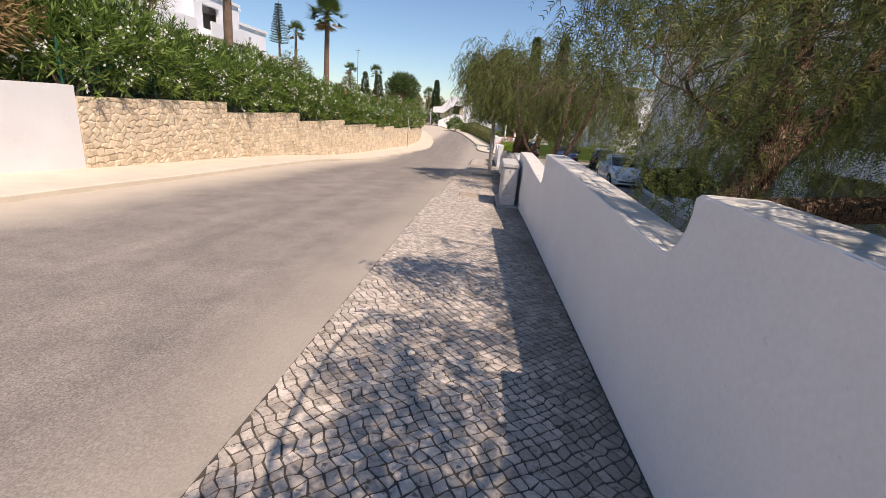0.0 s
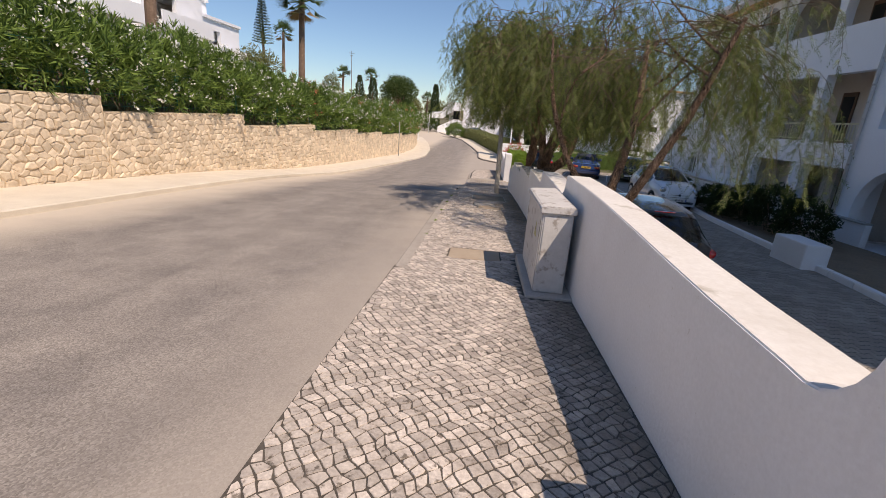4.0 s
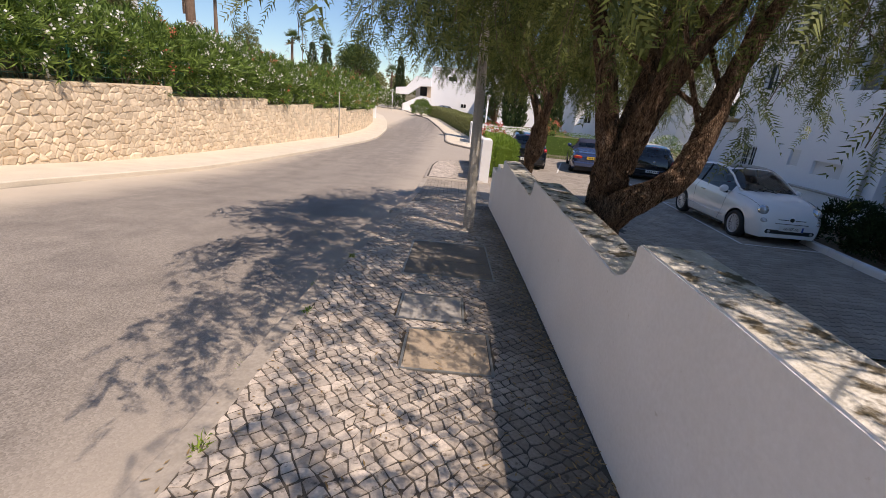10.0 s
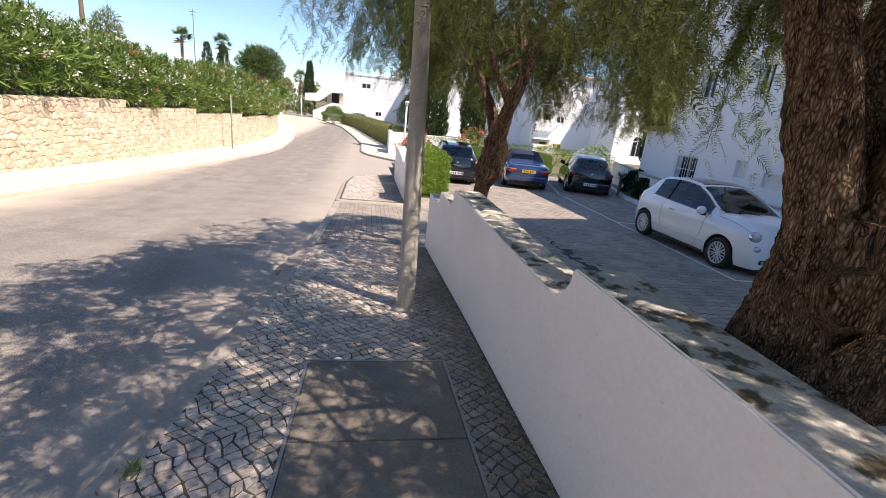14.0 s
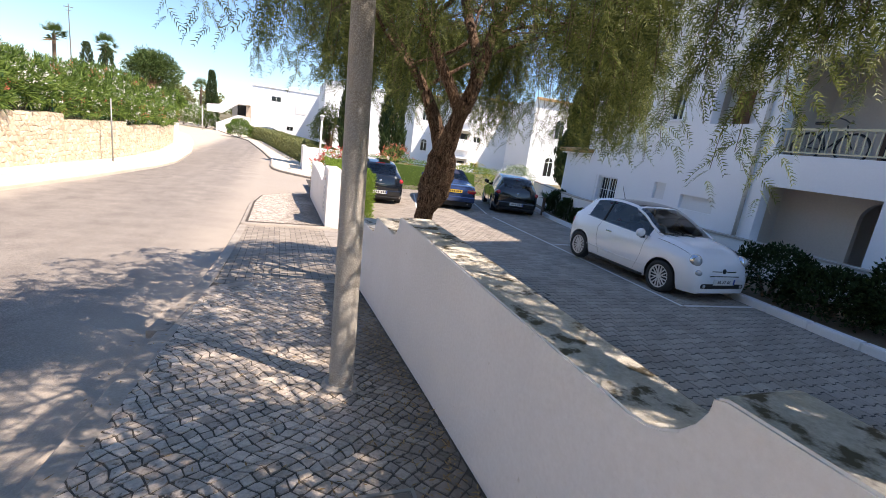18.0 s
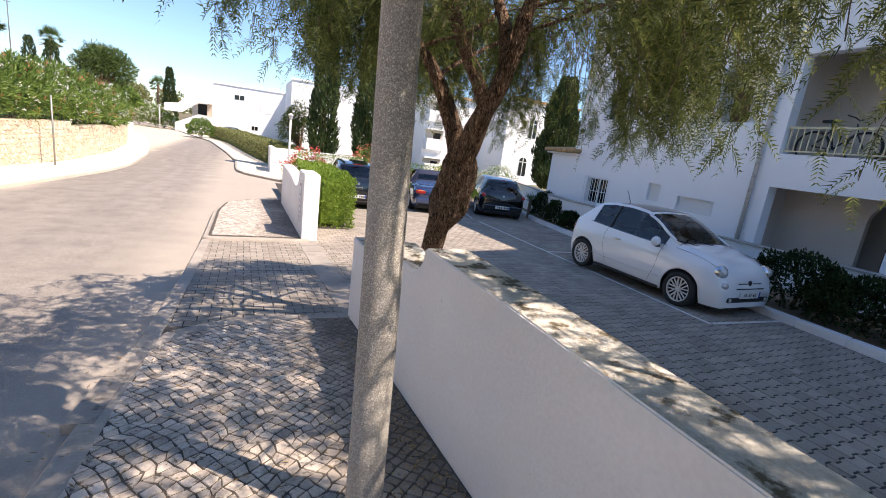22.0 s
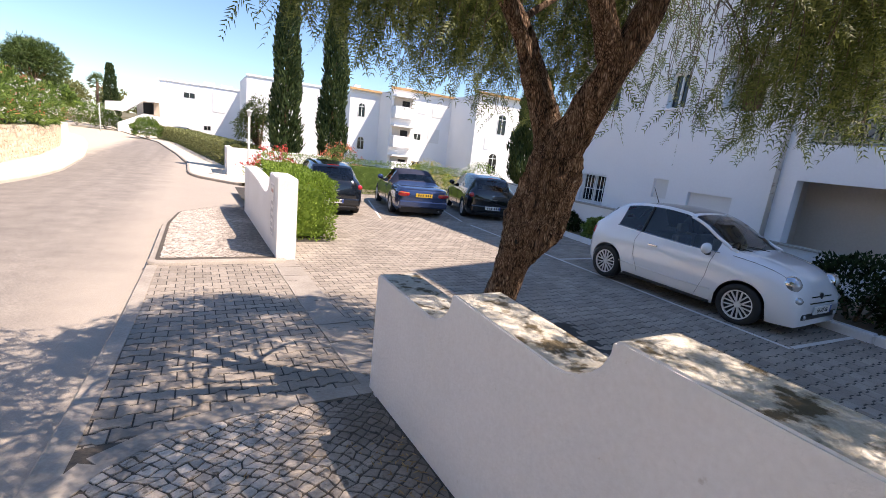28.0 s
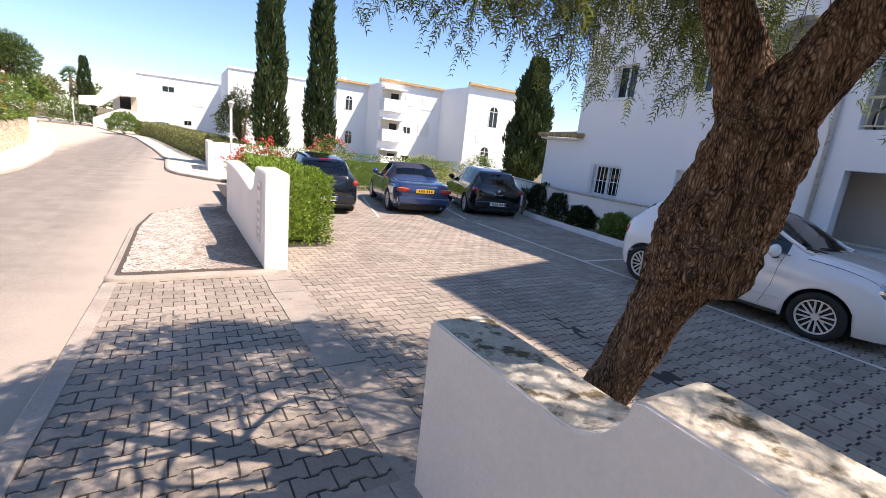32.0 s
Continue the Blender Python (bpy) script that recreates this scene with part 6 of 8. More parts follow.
def car(name, label, at, turn, colour, L, table, wheels, r, side_glass, wind, rear, roof_mat=None, roof_span=None, group="parked cars", roof_k=4):
    """A car lofted through cross-sections from rear (s = 0) to front (s = L); y points forward."""
    c = thing(name, label, "car", group, at=at, turn=turn)
    ss = sorted(set([i * L / 110 for i in range(111)]))
    body, glass_s, screen, back, top = bmesh.new(), bmesh.new(), bmesh.new(), bmesh.new(), bmesh.new()
    rings = []
    for s in ss:
        w, zl, zs, zb, wb, zt, wt = hermite(table, s)
        zt = max(zt, zb + 0.004)
        e = min(0.07, max(0.004, (zt - zb) * 0.25))
        pts = [(w * 0.92, zl), (w * 0.985, zl + 0.10), (w, (zl + zs) / 2), (w * 0.992, zs), (wb, zb), (wt, zt - e), (wt * 0.93, zt - e * 0.35), (wt * 0.6, zt - e * 0.12), (0, zt)]
        for sw in wheels:
            ra = r + 0.045
            if abs(s - sw) < ra:
                za = r + math.sqrt(ra * ra - (s - sw) ** 2)
                pts[0] = (w * 0.995, max(pts[0][1], za))
                pts[1] = (w * 1.006, max(pts[1][1], za + 0.012))
                pts[2] = (w * 1.004, max(pts[2][1], za + 0.03))
                pts[3] = (w * 0.992, max(zs, za + 0.06))
        y = s - L / 2
        full = [Vector((x, y, z)) for x, z in pts] + [Vector((-x, y, z)) for x, z in pts[-2::-1]]
        rings.append(full)
    n = len(rings[0])

    def quad(bm, a, b, d, e):
        bm.faces.new([bm.verts.new(v) for v in (a, b, d, e)])

    for i in range(len(ss) - 1):
        m = (ss[i] + ss[i + 1]) / 2
        for k in range(n - 1):
            kk = min(k, n - 2 - k)
            target = body
            if kk == 4 and any(a < m < b for a, b in side_glass):
                target = glass_s
            elif kk >= 5 and wind[0] < m < wind[1]:
                target = screen
            elif kk >= 5 and rear[0] < m < rear[1]:
                target = back
            elif roof_mat and kk >= roof_k and roof_span[0] < m < roof_span[1]:
                target = top
            quad(target, rings[i][k], rings[i + 1][k], rings[i + 1][k + 1], rings[i][k + 1])
    for ring in (rings[0], rings[-1]):
        body.faces.new([body.verts.new(v) for v in ring])
    for bm in (body, glass_s, screen, back, top):
        bmesh.ops.remove_doubles(bm, verts=bm.verts, dist=0.0005)
        bmesh.ops.recalc_face_normals(bm, faces=bm.faces)
    b = part("body", body, colour, c, smooth=True)
    for sx, which in ((1, "right"), (-1, "left")):
        for s0, s1 in side_glass:
            pane = glass_s.copy()
            gone = [f for f in pane.faces if f.calc_center_median().x * sx < 0 or not s0 < f.calc_center_median().y + L / 2 < s1]
            bmesh.ops.delete(pane, geom=gone, context="FACES")
            part("side_window", pane, CAR_GLASS, c, smooth=True)
    glass_s.free()
    part("windscreen", screen, CAR_GLASS, c, smooth=True)
    part("rear_window", back, CAR_GLASS, c, smooth=True)
    cabin(c, L, wind[1] - L / 2 - 0.12)
    if roof_mat:
        part("roof", top, roof_mat, c, smooth=True)
    else:
        top.free()
    w0 = max(row[1] for row in table)
    part("underbody", boxes((-w0 * 0.78, w0 * 0.78, -L / 2 + 0.15, L / 2 - 0.15, 0.17, 0.42)), TRIM, c)
    for sw in wheels:
        for x in (-1, 1):
            wheel(c, x * (w0 - 0.10), sw - L / 2, r, 0.185, 8)
    return c


def lamp_lens(parent, name, x, y, z, rx, ry, rz, mat, label=""):
    bm = bmesh.new()
    bmesh.ops.create_uvsphere(bm, u_segments=18, v_segments=10, radius=1, matrix=Matrix.Translation((x, y, z)) @ Matrix.Diagonal((rx, ry, rz, 1)))
    return part(name, bm, mat, parent, label, smooth=True)


def number_plate(parent, y, z, face, base, text="", band=True):
    """A plate across the end of a car; face is 1 at the front, -1 at the rear."""
    p = part("number_plate", boxes((-0.26, 0.26, min(y, y + face * 0.012), max(y, y + face * 0.012), z - 0.055, z + 0.055)), base, parent)
    yy = y + face * 0.0125
    if band:
        part("plate_band", boxes((-0.26 if face > 0 else 0.22, -0.22 if face > 0 else 0.26, min(yy, yy + face * 0.001), max(yy, yy + face * 0.001), z - 0.05, z + 0.05)), PLATE_B, p)
    if text:
        cu = bpy.data.curves.new("plate_text", "FONT")
        cu.body, cu.size, cu.align_x, cu.align_y, cu.extrude = text, 0.085, "CENTER", "CENTER", 0.0008
        cu.materials.append(INK)
        t = new("plate_text", cu)
        t.parent = p
        t.matrix_basis = pose(0.01, yy + face * 0.002, z, 90, 0, 180 if face > 0 else 0)
    else:
        for k in range(6):
            x = -0.185 + k * 0.066 + (0.03 if k > 2 else 0)
            part("plate_mark", boxes((x, x + 0.036, min(yy, yy + face * 0.001), max(yy, yy + face * 0.001), z - 0.032, z + 0.032)), INK, p)
    return p


def mirrors(parent, w, y, z, colour):
    for x in (-1, 1):
        m = lamp_lens(parent, "wing_mirror", x * (w + 0.075), y, z, 0.105, 0.065, 0.085, colour)
        part("mirror_foot", boxes((min(x * (w - 0.03), x * (w + 0.06)), max(x * (w - 0.03), x * (w + 0.06)), y - 0.025, y + 0.025, z - 0.10, z - 0.045), bevel=0.008), TRIM, m)


def seam(parent, pts, name="door_seam", r=0.004):
    part(name, tube(bmesh.new(), pts, [r] * len(pts), 4), TRIM, parent)


# small white hatchback with rounded nose
WHITE_PAINT = paint("white_paint", (0.85, 0.86, 0.87), 0.0)
T500 = [  # s, half-width, low, shoulder, belt, belt half-width, top, top half-width
    (0.00, 0.58, 0.40, 0.60, 0.74, 0.55, 0.76, 0.42),
    (0.04, 0.68, 0.28, 0.66, 0.88, 0.63, 0.92, 0.48),
    (0.16, 0.765, 0.22, 0.72, 0.985, 0.685, 1.10, 0.50),
    (0.36, 0.80, 0.19, 0.77, 1.01, 0.715, 1.30, 0.515),
    (0.62, 0.813, 0.18, 0.79, 1.005, 0.73, 1.42, 0.53),
    (1.00, 0.815, 0.18, 0.79, 0.985, 0.74, 1.478, 0.55),
    (1.40, 0.815, 0.18, 0.785, 0.965, 0.745, 1.492, 0.56),
    (1.78, 0.815, 0.18, 0.775, 0.95, 0.745, 1.462, 0.56),
    (2.08, 0.813, 0.18, 0.77, 0.94, 0.745, 1.365, 0.575),
    (2.40, 0.812, 0.18, 0.765, 0.945, 0.742, 1.185, 0.63),
    (2.66, 0.81, 0.18, 0.76, 0.95, 0.735, 1.022, 0.645),
    (2.95, 0.80, 0.18, 0.75, 0.925, 0.715, 0.985, 0.58),
    (3.20, 0.775, 0.18, 0.72, 0.875, 0.68, 0.935, 0.52),
    (3.36, 0.735, 0.18, 0.67, 0.805, 0.635, 0.86, 0.465),
    (3.47, 0.685, 0.185, 0.60, 0.70, 0.585, 0.745, 0.41),
    (3.54, 0.63, 0.185, 0.50, 0.58, 0.54, 0.61, 0.36),
    (3.57, 0.57, 0.205, 0.42, 0.48, 0.50, 0.50, 0.34),
]
f500 = car("small_hatchback", "small white rounded hatchback parked facing the wall of shrubs", (7.40, 24.66, park_level(24.6)), 181.2, WHITE_PAINT, 3.57, T500, (0.55, 2.90), 0.298,
           [(0.66, 1.13), (1.17, 2.44)], (1.90, 2.66), (0.12, 0.40), GLASS, (1.02, 1.84), roof_k=6)
F = 3.57 / 2
for x in (-1, 1):
    line = []
    for k in range(9):
        w, zl, zs, zb, wb, zt, wt = hermite(T500, 1.86 + 0.82 * k / 8)
        line.append((x * (wt + 0.004), 1.86 + 0.82 * k / 8 - F, zt - min(0.07, max(0.004, (zt - zb) * 0.25))))
    part("windscreen_pillar", tube(bmesh.new(), line, [0.026] * 9, 8), WHITE_PAINT, f500, smooth=True)
    belt = []
    for k in range(11):
        w, zl, zs, zb, wb, zt, wt = hermite(T500, 0.62 + 1.86 * k / 10)
        belt.append((x * (wb + 0.003), 0.62 + 1.86 * k / 10 - F, zb + 0.002))
    part("window_trim", tube(bmesh.new(), belt, [0.007] * 11, 5), CHROME, f500)
    w, zl, zs, zb, wb, zt, wt = hermite(T500, 1.15)
    part("door_pillar", tube(bmesh.new(), [(x * wb, 1.15 - F, zb), (x * (wt + 0.004), 1.17 - F, zt - 0.07)], [0.024, 0.022], 6), TRIM, f500)
for x in (-1, 1):
    h = lamp_lens(f500, "head_lamp", x * 0.575, F - 0.185, 0.735, 0.112, 0.11, 0.120, CHROME, "round chrome-ringed head lamp")
    lamp_lens(h, "lens", x * 0.588, F - 0.160, 0.738, 0.090, 0.10, 0.098, CLEAR_LAMP)
    q = lamp_lens(f500, "side_lamp", x * 0.572, F - 0.098, 0.545, 0.092, 0.085, 0.068, CHROME, "round lower lamp")
    lamp_lens(q, "lens", x * 0.582, F - 0.082, 0.546, 0.076, 0.08, 0.056, CLEAR_LAMP)
    rows_ = [hermite(T500, 2.66 + 0.72 * k / 7) for k in range(8)]
    seam(f500, [(x * (wb + 0.001), 2.66 + 0.72 * k / 7 - F, zb + 0.001) for k, (w, zl, zs, zb, wb, zt, wt) in enumerate(rows_)], "bonnet_seam", 0.0032)
    lamp_lens(f500, "tail_lamp", x * 0.64, -F + 0.12, 0.78, 0.075, 0.08, 0.13, RED_LAMP, "red tail lamp")
    lamp_lens(f500, "fog_lamp", x * 0.46, F + 0.008, 0.33, 0.034, 0.022, 0.034, CLEAR_LAMP)
    part("door_handle", boxes((x * 0.815 - 0.012, x * 0.815 + 0.012, -0.42, -0.26, 0.80, 0.825), bevel=0.005), CHROME, f500)
    for rows in (((2.42, 0.96), (2.40, 0.80), (2.37, 0.55), (2.28, 0.27)), ((1.12, 0.99), (1.08, 0.82), (1.10, 0.58), (1.24, 0.30))):
        pts = []
        for sy, z in rows:
            w, zl, zs, zb, wb, zt, wt = hermite(T500, sy)
            pts.append((x * (wb if z > zb - 0.02 else w * 0.992 if z > zs - 0.06 else w * 0.998), sy - F, min(z, zb)))
        seam(f500, pts, r=0.0028)
    part("side_crease", tube(bmesh.new(), [(x * 0.812, -0.95, 0.40), (x * 0.818, 0.0, 0.385), (x * 0.812, 0.70, 0.40)], [0.007] * 3, 6), WHITE_PAINT, f500, smooth=True)
    part("sill_trim", boxes((x * 0.79 - 0.02, x * 0.79 + 0.02, -0.82, 0.72, 0.185, 0.225), bevel=0.008), TRIM, f500)
part("lower_grille", boxes((-0.545, 0.545, F - 0.14, F + 0.012, 0.275, 0.385), bevel=0.04), TRIM, f500)
part("cowl", boxes((-0.60, 0.60, 0.835, 0.93, 0.985, 1.012), bevel=0.01), TRIM, f500)
for x0, x1 in ((-0.30, -0.07), (0.07, 0.30)):
    part("chrome_strip", boxes((x0, x1, F - 0.06, F - 0.022, 0.585, 0.60)), CHROME, f500)
lamp_lens(f500, "badge", 0, F - 0.03, 0.593, 0.05, 0.02, 0.05, TRIM)
part("chrome_blade", boxes((-0.36, 0.36, F - 0.03, F + 0.006, 0.505, 0.522), bevel=0.004), CHROME, f500)
number_plate(f500, F + 0.014, 0.415, 1, PLATE_W, "66-XF-66")
mirrors(f500, 0.80, 0.56, 0.985, WHITE_PAINT)
part("aerial", tube(bmesh.new(), [(0, -0.95, 1.46), (0, -1.10, 1.72)], [0.008, 0.004], 5), TRIM, f500)
for x in (-0.25, 0.2):
    seam(f500, [(x, 0.98, 0.99), (x + 0.28, 0.86, 1.04), (x + 0.5, 0.82, 1.06)], "wiper", 0.008)

HATCH = [
    (0.00, 0.62, 0.40, 0.66, 0.84, 0.60, 0.86, 0.44),
    (0.06, 0.74, 0.25, 0.72, 0.93, 0.67, 0.99, 0.52),
    (0.25, 0.82, 0.20, 0.76, 0.97, 0.73, 1.20, 0.55),
    (0.55, 0.85, 0.19, 0.78, 0.98, 0.76, 1.39, 0.56),
    (1.10, 0.86, 0.19, 0.78, 0.97, 0.775, 1.45, 0.57),
    (1.80, 0.86, 0.19, 0.77, 0.95, 0.78, 1.465, 0.57),
    (2.25, 0.86, 0.19, 0.76, 0.94, 0.775, 1.39, 0.57),
    (2.70, 0.86, 0.19, 0.75, 0.93, 0.77, 1.14, 0.64),
    (3.00, 0.86, 0.19, 0.74, 0.92, 0.76, 0.98, 0.62),
    (3.45, 0.84, 0.19, 0.68, 0.84, 0.72, 0.90, 0.55),
    (3.85, 0.74, 0.20, 0.58, 0.70, 0.62, 0.74, 0.46),
    (4.02, 0.58, 0.26, 0.48, 0.56, 0.50, 0.58, 0.38),
    (4.06, 0.50, 0.32, 0.44, 0.49, 0.44, 0.50, 0.34),
]


def hatchback(label, at, turn, colour, stretch=1.0, lamp_mat=RED_LAMP, plate=True):
    table = [(s * stretch, *rest) for s, *rest in HATCH]
    L = 4.06 * stretch
    c = car("hatchback", label, at, turn, colour, L, table, (0.78 * stretch, 3.26 * stretch), 0.315, [(0.55 * stretch, 1.45 * stretch), (1.53 * stretch, 2.45 * stretch)], (2.2 * stretch, 2.92 * stretch), (0.09, 0.46 * stretch))
    B = -L / 2
    for x in (-1, 1):
        lamp_lens(c, "tail_lamp", x * 0.70, B + 0.13, 0.83, 0.11, 0.11, 0.085, lamp_mat, "red tail lamp")
        lamp_lens(c, "head_lamp", x * 0.62, -B - 0.26, 0.68, 0.13, 0.14, 0.07, CLEAR_LAMP)
        lamp_lens(c, "reflector", x * 0.62, B + 0.03, 0.42, 0.07, 0.02, 0.022, RED_LAMP)
        part("door_handle", boxes((x * 0.86 - 0.012, x * 0.86 + 0.012, -0.35, -0.2, 0.80, 0.825), bevel=0.005), colour, c)
        seam(c, [(x * 0.785, 0.62, 0.95), (x * 0.862, 0.62, 0.72), (x * 0.862, 0.60, 0.3)])
        seam(c, [(x * 0.785, -0.45, 0.96), (x * 0.862, -0.45, 0.75), (x * 0.862, -0.42, 0.3)])
    part("rear_bumper", boxes((-0.72, 0.72, B - 0.03, B + 0.14, 0.30, 0.52), bevel=0.04), colour, c)
    part("rear_diffuser", boxes((-0.62, 0.62, B - 0.036, B + 0.1, 0.24, 0.30), bevel=0.02), TRIM, c)
    lamp_lens(c, "badge", 0, B + 0.01, 0.83, 0.055, 0.02, 0.045, CHROME)
    part("name_strip", boxes((-0.14, 0.14, B - 0.002, B + 0.012, 0.715, 0.735)), CHROME, c)
    number_plate(c, B - 0.032, 0.44, -1, PLATE_W)
    part("brake_light", boxes((-0.16, 0.16, B + 0.40, B + 0.43, 1.385, 1.40)), RED_LAMP, c)
    mirrors(c, 0.80, L * 0.16, 1.0, colour)
    seam(c, [(-0.35, B + 0.10, 1.0), (0.1, B + 0.17, 1.08)], "wiper", 0.008)
    return c


BLACK_PAINT = paint("black_paint", (0.008, 0.009, 0.010), 0.2)
NAVY_BLACK = paint("blue_black_paint", (0.010, 0.013, 0.018), 0.3)
hatchback("black hatchback parked nose-in by the gate hedge", (3.45, 34.6, park_level(34)), -5, NAVY_BLACK)
hatchback("glossy black hatchback parked nose-in near the garden wall", (9.12, 34.35, park_level(34)), -18, BLACK_PAINT, 1.04)
hatchback("black hatchback parked beside the white boundary wall", (2.98, 14.6, park_level(14.6)), 0, BLACK_PAINT)

# blue convertible with its fabric top up
BLUE_PAINT = paint("blue_paint", (0.045, 0.075, 0.17), 0.5)
CONV = [
    (0.00, 0.62, 0.42, 0.66, 0.80, 0.60, 0.82, 0.44),
    (0.08, 0.76, 0.28, 0.70, 0.88, 0.70, 0.905, 0.54),
    (0.35, 0.83, 0.21, 0.74, 0.915, 0.76, 0.945, 0.58),
    (0.80, 0.86, 0.19, 0.76, 0.925, 0.785, 0.965, 0.60),
    (1.00, 0.862, 0.19, 0.76, 0.93, 0.79, 1.05, 0.60),
    (1.40, 0.865, 0.19, 0.76, 0.93, 0.79, 1.32, 0.57),
    (1.80, 0.865, 0.19, 0.76, 0.93, 0.79, 1.385, 0.57),
    (2.35, 0.865, 0.19, 0.76, 0.925, 0.785, 1.37, 0.57),
    (2.70, 0.865, 0.19, 0.76, 0.92, 0.78, 1.22, 0.60),
    (3.10, 0.862, 0.19, 0.75, 0.915, 0.77, 0.97, 0.62),
    (3.70, 0.84, 0.19, 0.70, 0.86, 0.73, 0.90, 0.56),
    (4.30, 0.76, 0.20, 0.60, 0.74, 0.64, 0.77, 0.48),
    (4.52, 0.62, 0.28, 0.50, 0.58, 0.52, 0.60, 0.40),
    (4.58, 0.54, 0.34, 0.46, 0.51, 0.46, 0.52, 0.36),
]
conv = car("convertible", "blue convertible with dark blue fabric top parked nose-in", (6.44, 34.75, park_level(34)), -11, BLUE_PAINT, 4.58, CONV, (0.95, 3.60), 0.315, [(1.62, 2.75)], (2.62, 3.06), (1.04, 1.30), SOFT_TOP, (0.98, 2.62))
B = -4.58 / 2
for x in (-1, 1):
    t = lamp_lens(conv, "tail_lamp", x * 0.60, B + 0.055, 0.73, 0.20, 0.09, 0.085, RED_LAMP, "wide ribbed red tail lamp")
    lamp_lens(t, "indicator", x * 0.60, B + 0.050, 0.775, 0.185, 0.088, 0.02, plain("amber_lamp", (0.55, 0.20, 0.05), 0.2))
    seam(conv, [(x * 0.792, 0.78, 0.93), (x * 0.868, 0.78, 0.72), (x * 0.866, 0.76, 0.3)])
    seam(conv, [(x * 0.792, -0.62, 0.94), (x * 0.868, -0.62, 0.74), (x * 0.866, -0.6, 0.3)])
    part("door_handle", boxes((x * 0.868 - 0.012, x * 0.868 + 0.012, -0.5, -0.34, 0.78, 0.81), bevel=0.005), CHROME, conv)
part("rear_bumper", boxes((-0.76, 0.76, B - 0.04, B + 0.14, 0.34, 0.55), bevel=0.045), BLUE_PAINT, conv)
part("boot_seam", boxes((-0.55, 0.55, B + 0.03, B + 0.036, 0.885, 0.892)), TRIM, conv)
part("exhaust", tube(bmesh.new(), [(0.5, B - 0.03, 0.27), (0.5, B + 0.3, 0.27)], [0.03, 0.03], 8), CHROME, conv)
number_plate(conv, B - 0.006, 0.72, -1, PLATE_Y, "", False)
mirrors(conv, 0.80, 0.62, 0.98, BLUE_PAINT)

# far cars round the bend
GREY_PAINT = paint("grey_paint", (0.07, 0.075, 0.085), 0.4)
hatchback("dark grey car parked by the far white building", (-9.6, 107.0, prof(100)), 28, GREY_PAINT)
hatchback("dark grey car parked by the far flowering bush", (-2.6, 97.5, prof(97)), 100, GREY_PAINT)

# ---- distance: palms, cypresses, pine, buildings ----
def cypress(x, y, z, height, radius, seed, n=5200):
    g = np.random.RandomState(seed)
    t = thing("cypress", "tall narrow dark green cypress", "tree", "cypresses", at=(x, y, z))
    part("trunk", tube(bmesh.new(), [(0, 0, -0.2), (0, 0, height * 0.7)], [0.12, 0.04], 8), BARK, t)
    k = g.uniform(0.02, 1.0, n)
    th = g.uniform(0, 2 * math.pi, n)
    prof_ = np.minimum(1.0, (k + 0.06) * 5) * np.sqrt(np.clip(1.04 - k, 0, 1)) ** 0.9
    lump = 1 + 0.2 * np.sin(th * 3 + k * 17) + 0.12 * np.sin(th * 7 - k * 31)
    rr = radius * prof_ * lump * g.uniform(0.72, 1.0, n)
    p = np.stack([np.cos(th) * rr, np.sin(th) * rr, 0.25 + k * (height - 0.25)], axis=1)
    a = unit(np.stack([np.cos(th) * 0.35, np.sin(th) * 0.35, np.ones(n)], axis=1) + g.normal(size=(n, 3)) * 0.22)
    leaf_sheet("foliage", p, a, unit(np.cross(a, g.normal(size=(n, 3)))), g.uniform(0.7, 1.4, n) * 0.30, 0.11, CYPRESS, t, fold=0.05)
    return t


cypress(4.3, 47.2, PARK - 0.5, 10.5, 0.82, 81, 8500)
cypress(6.95, 47.4, PARK - 0.5, 11.0, 0.80, 82, 8500)
cypress(19.2, 44.0, PARK - 0.3, 7.6, 1.45, 83, 14000)
cypress(-11.7, 110, -1.5, 8.9, 1.15, 84, 6000)
cypress(-19.5, 84, 1.8, 4.4, 0.9, 85, 1500)
cypress(-24, 92, 2.0, 5.0, 0.9, 86, 1500)


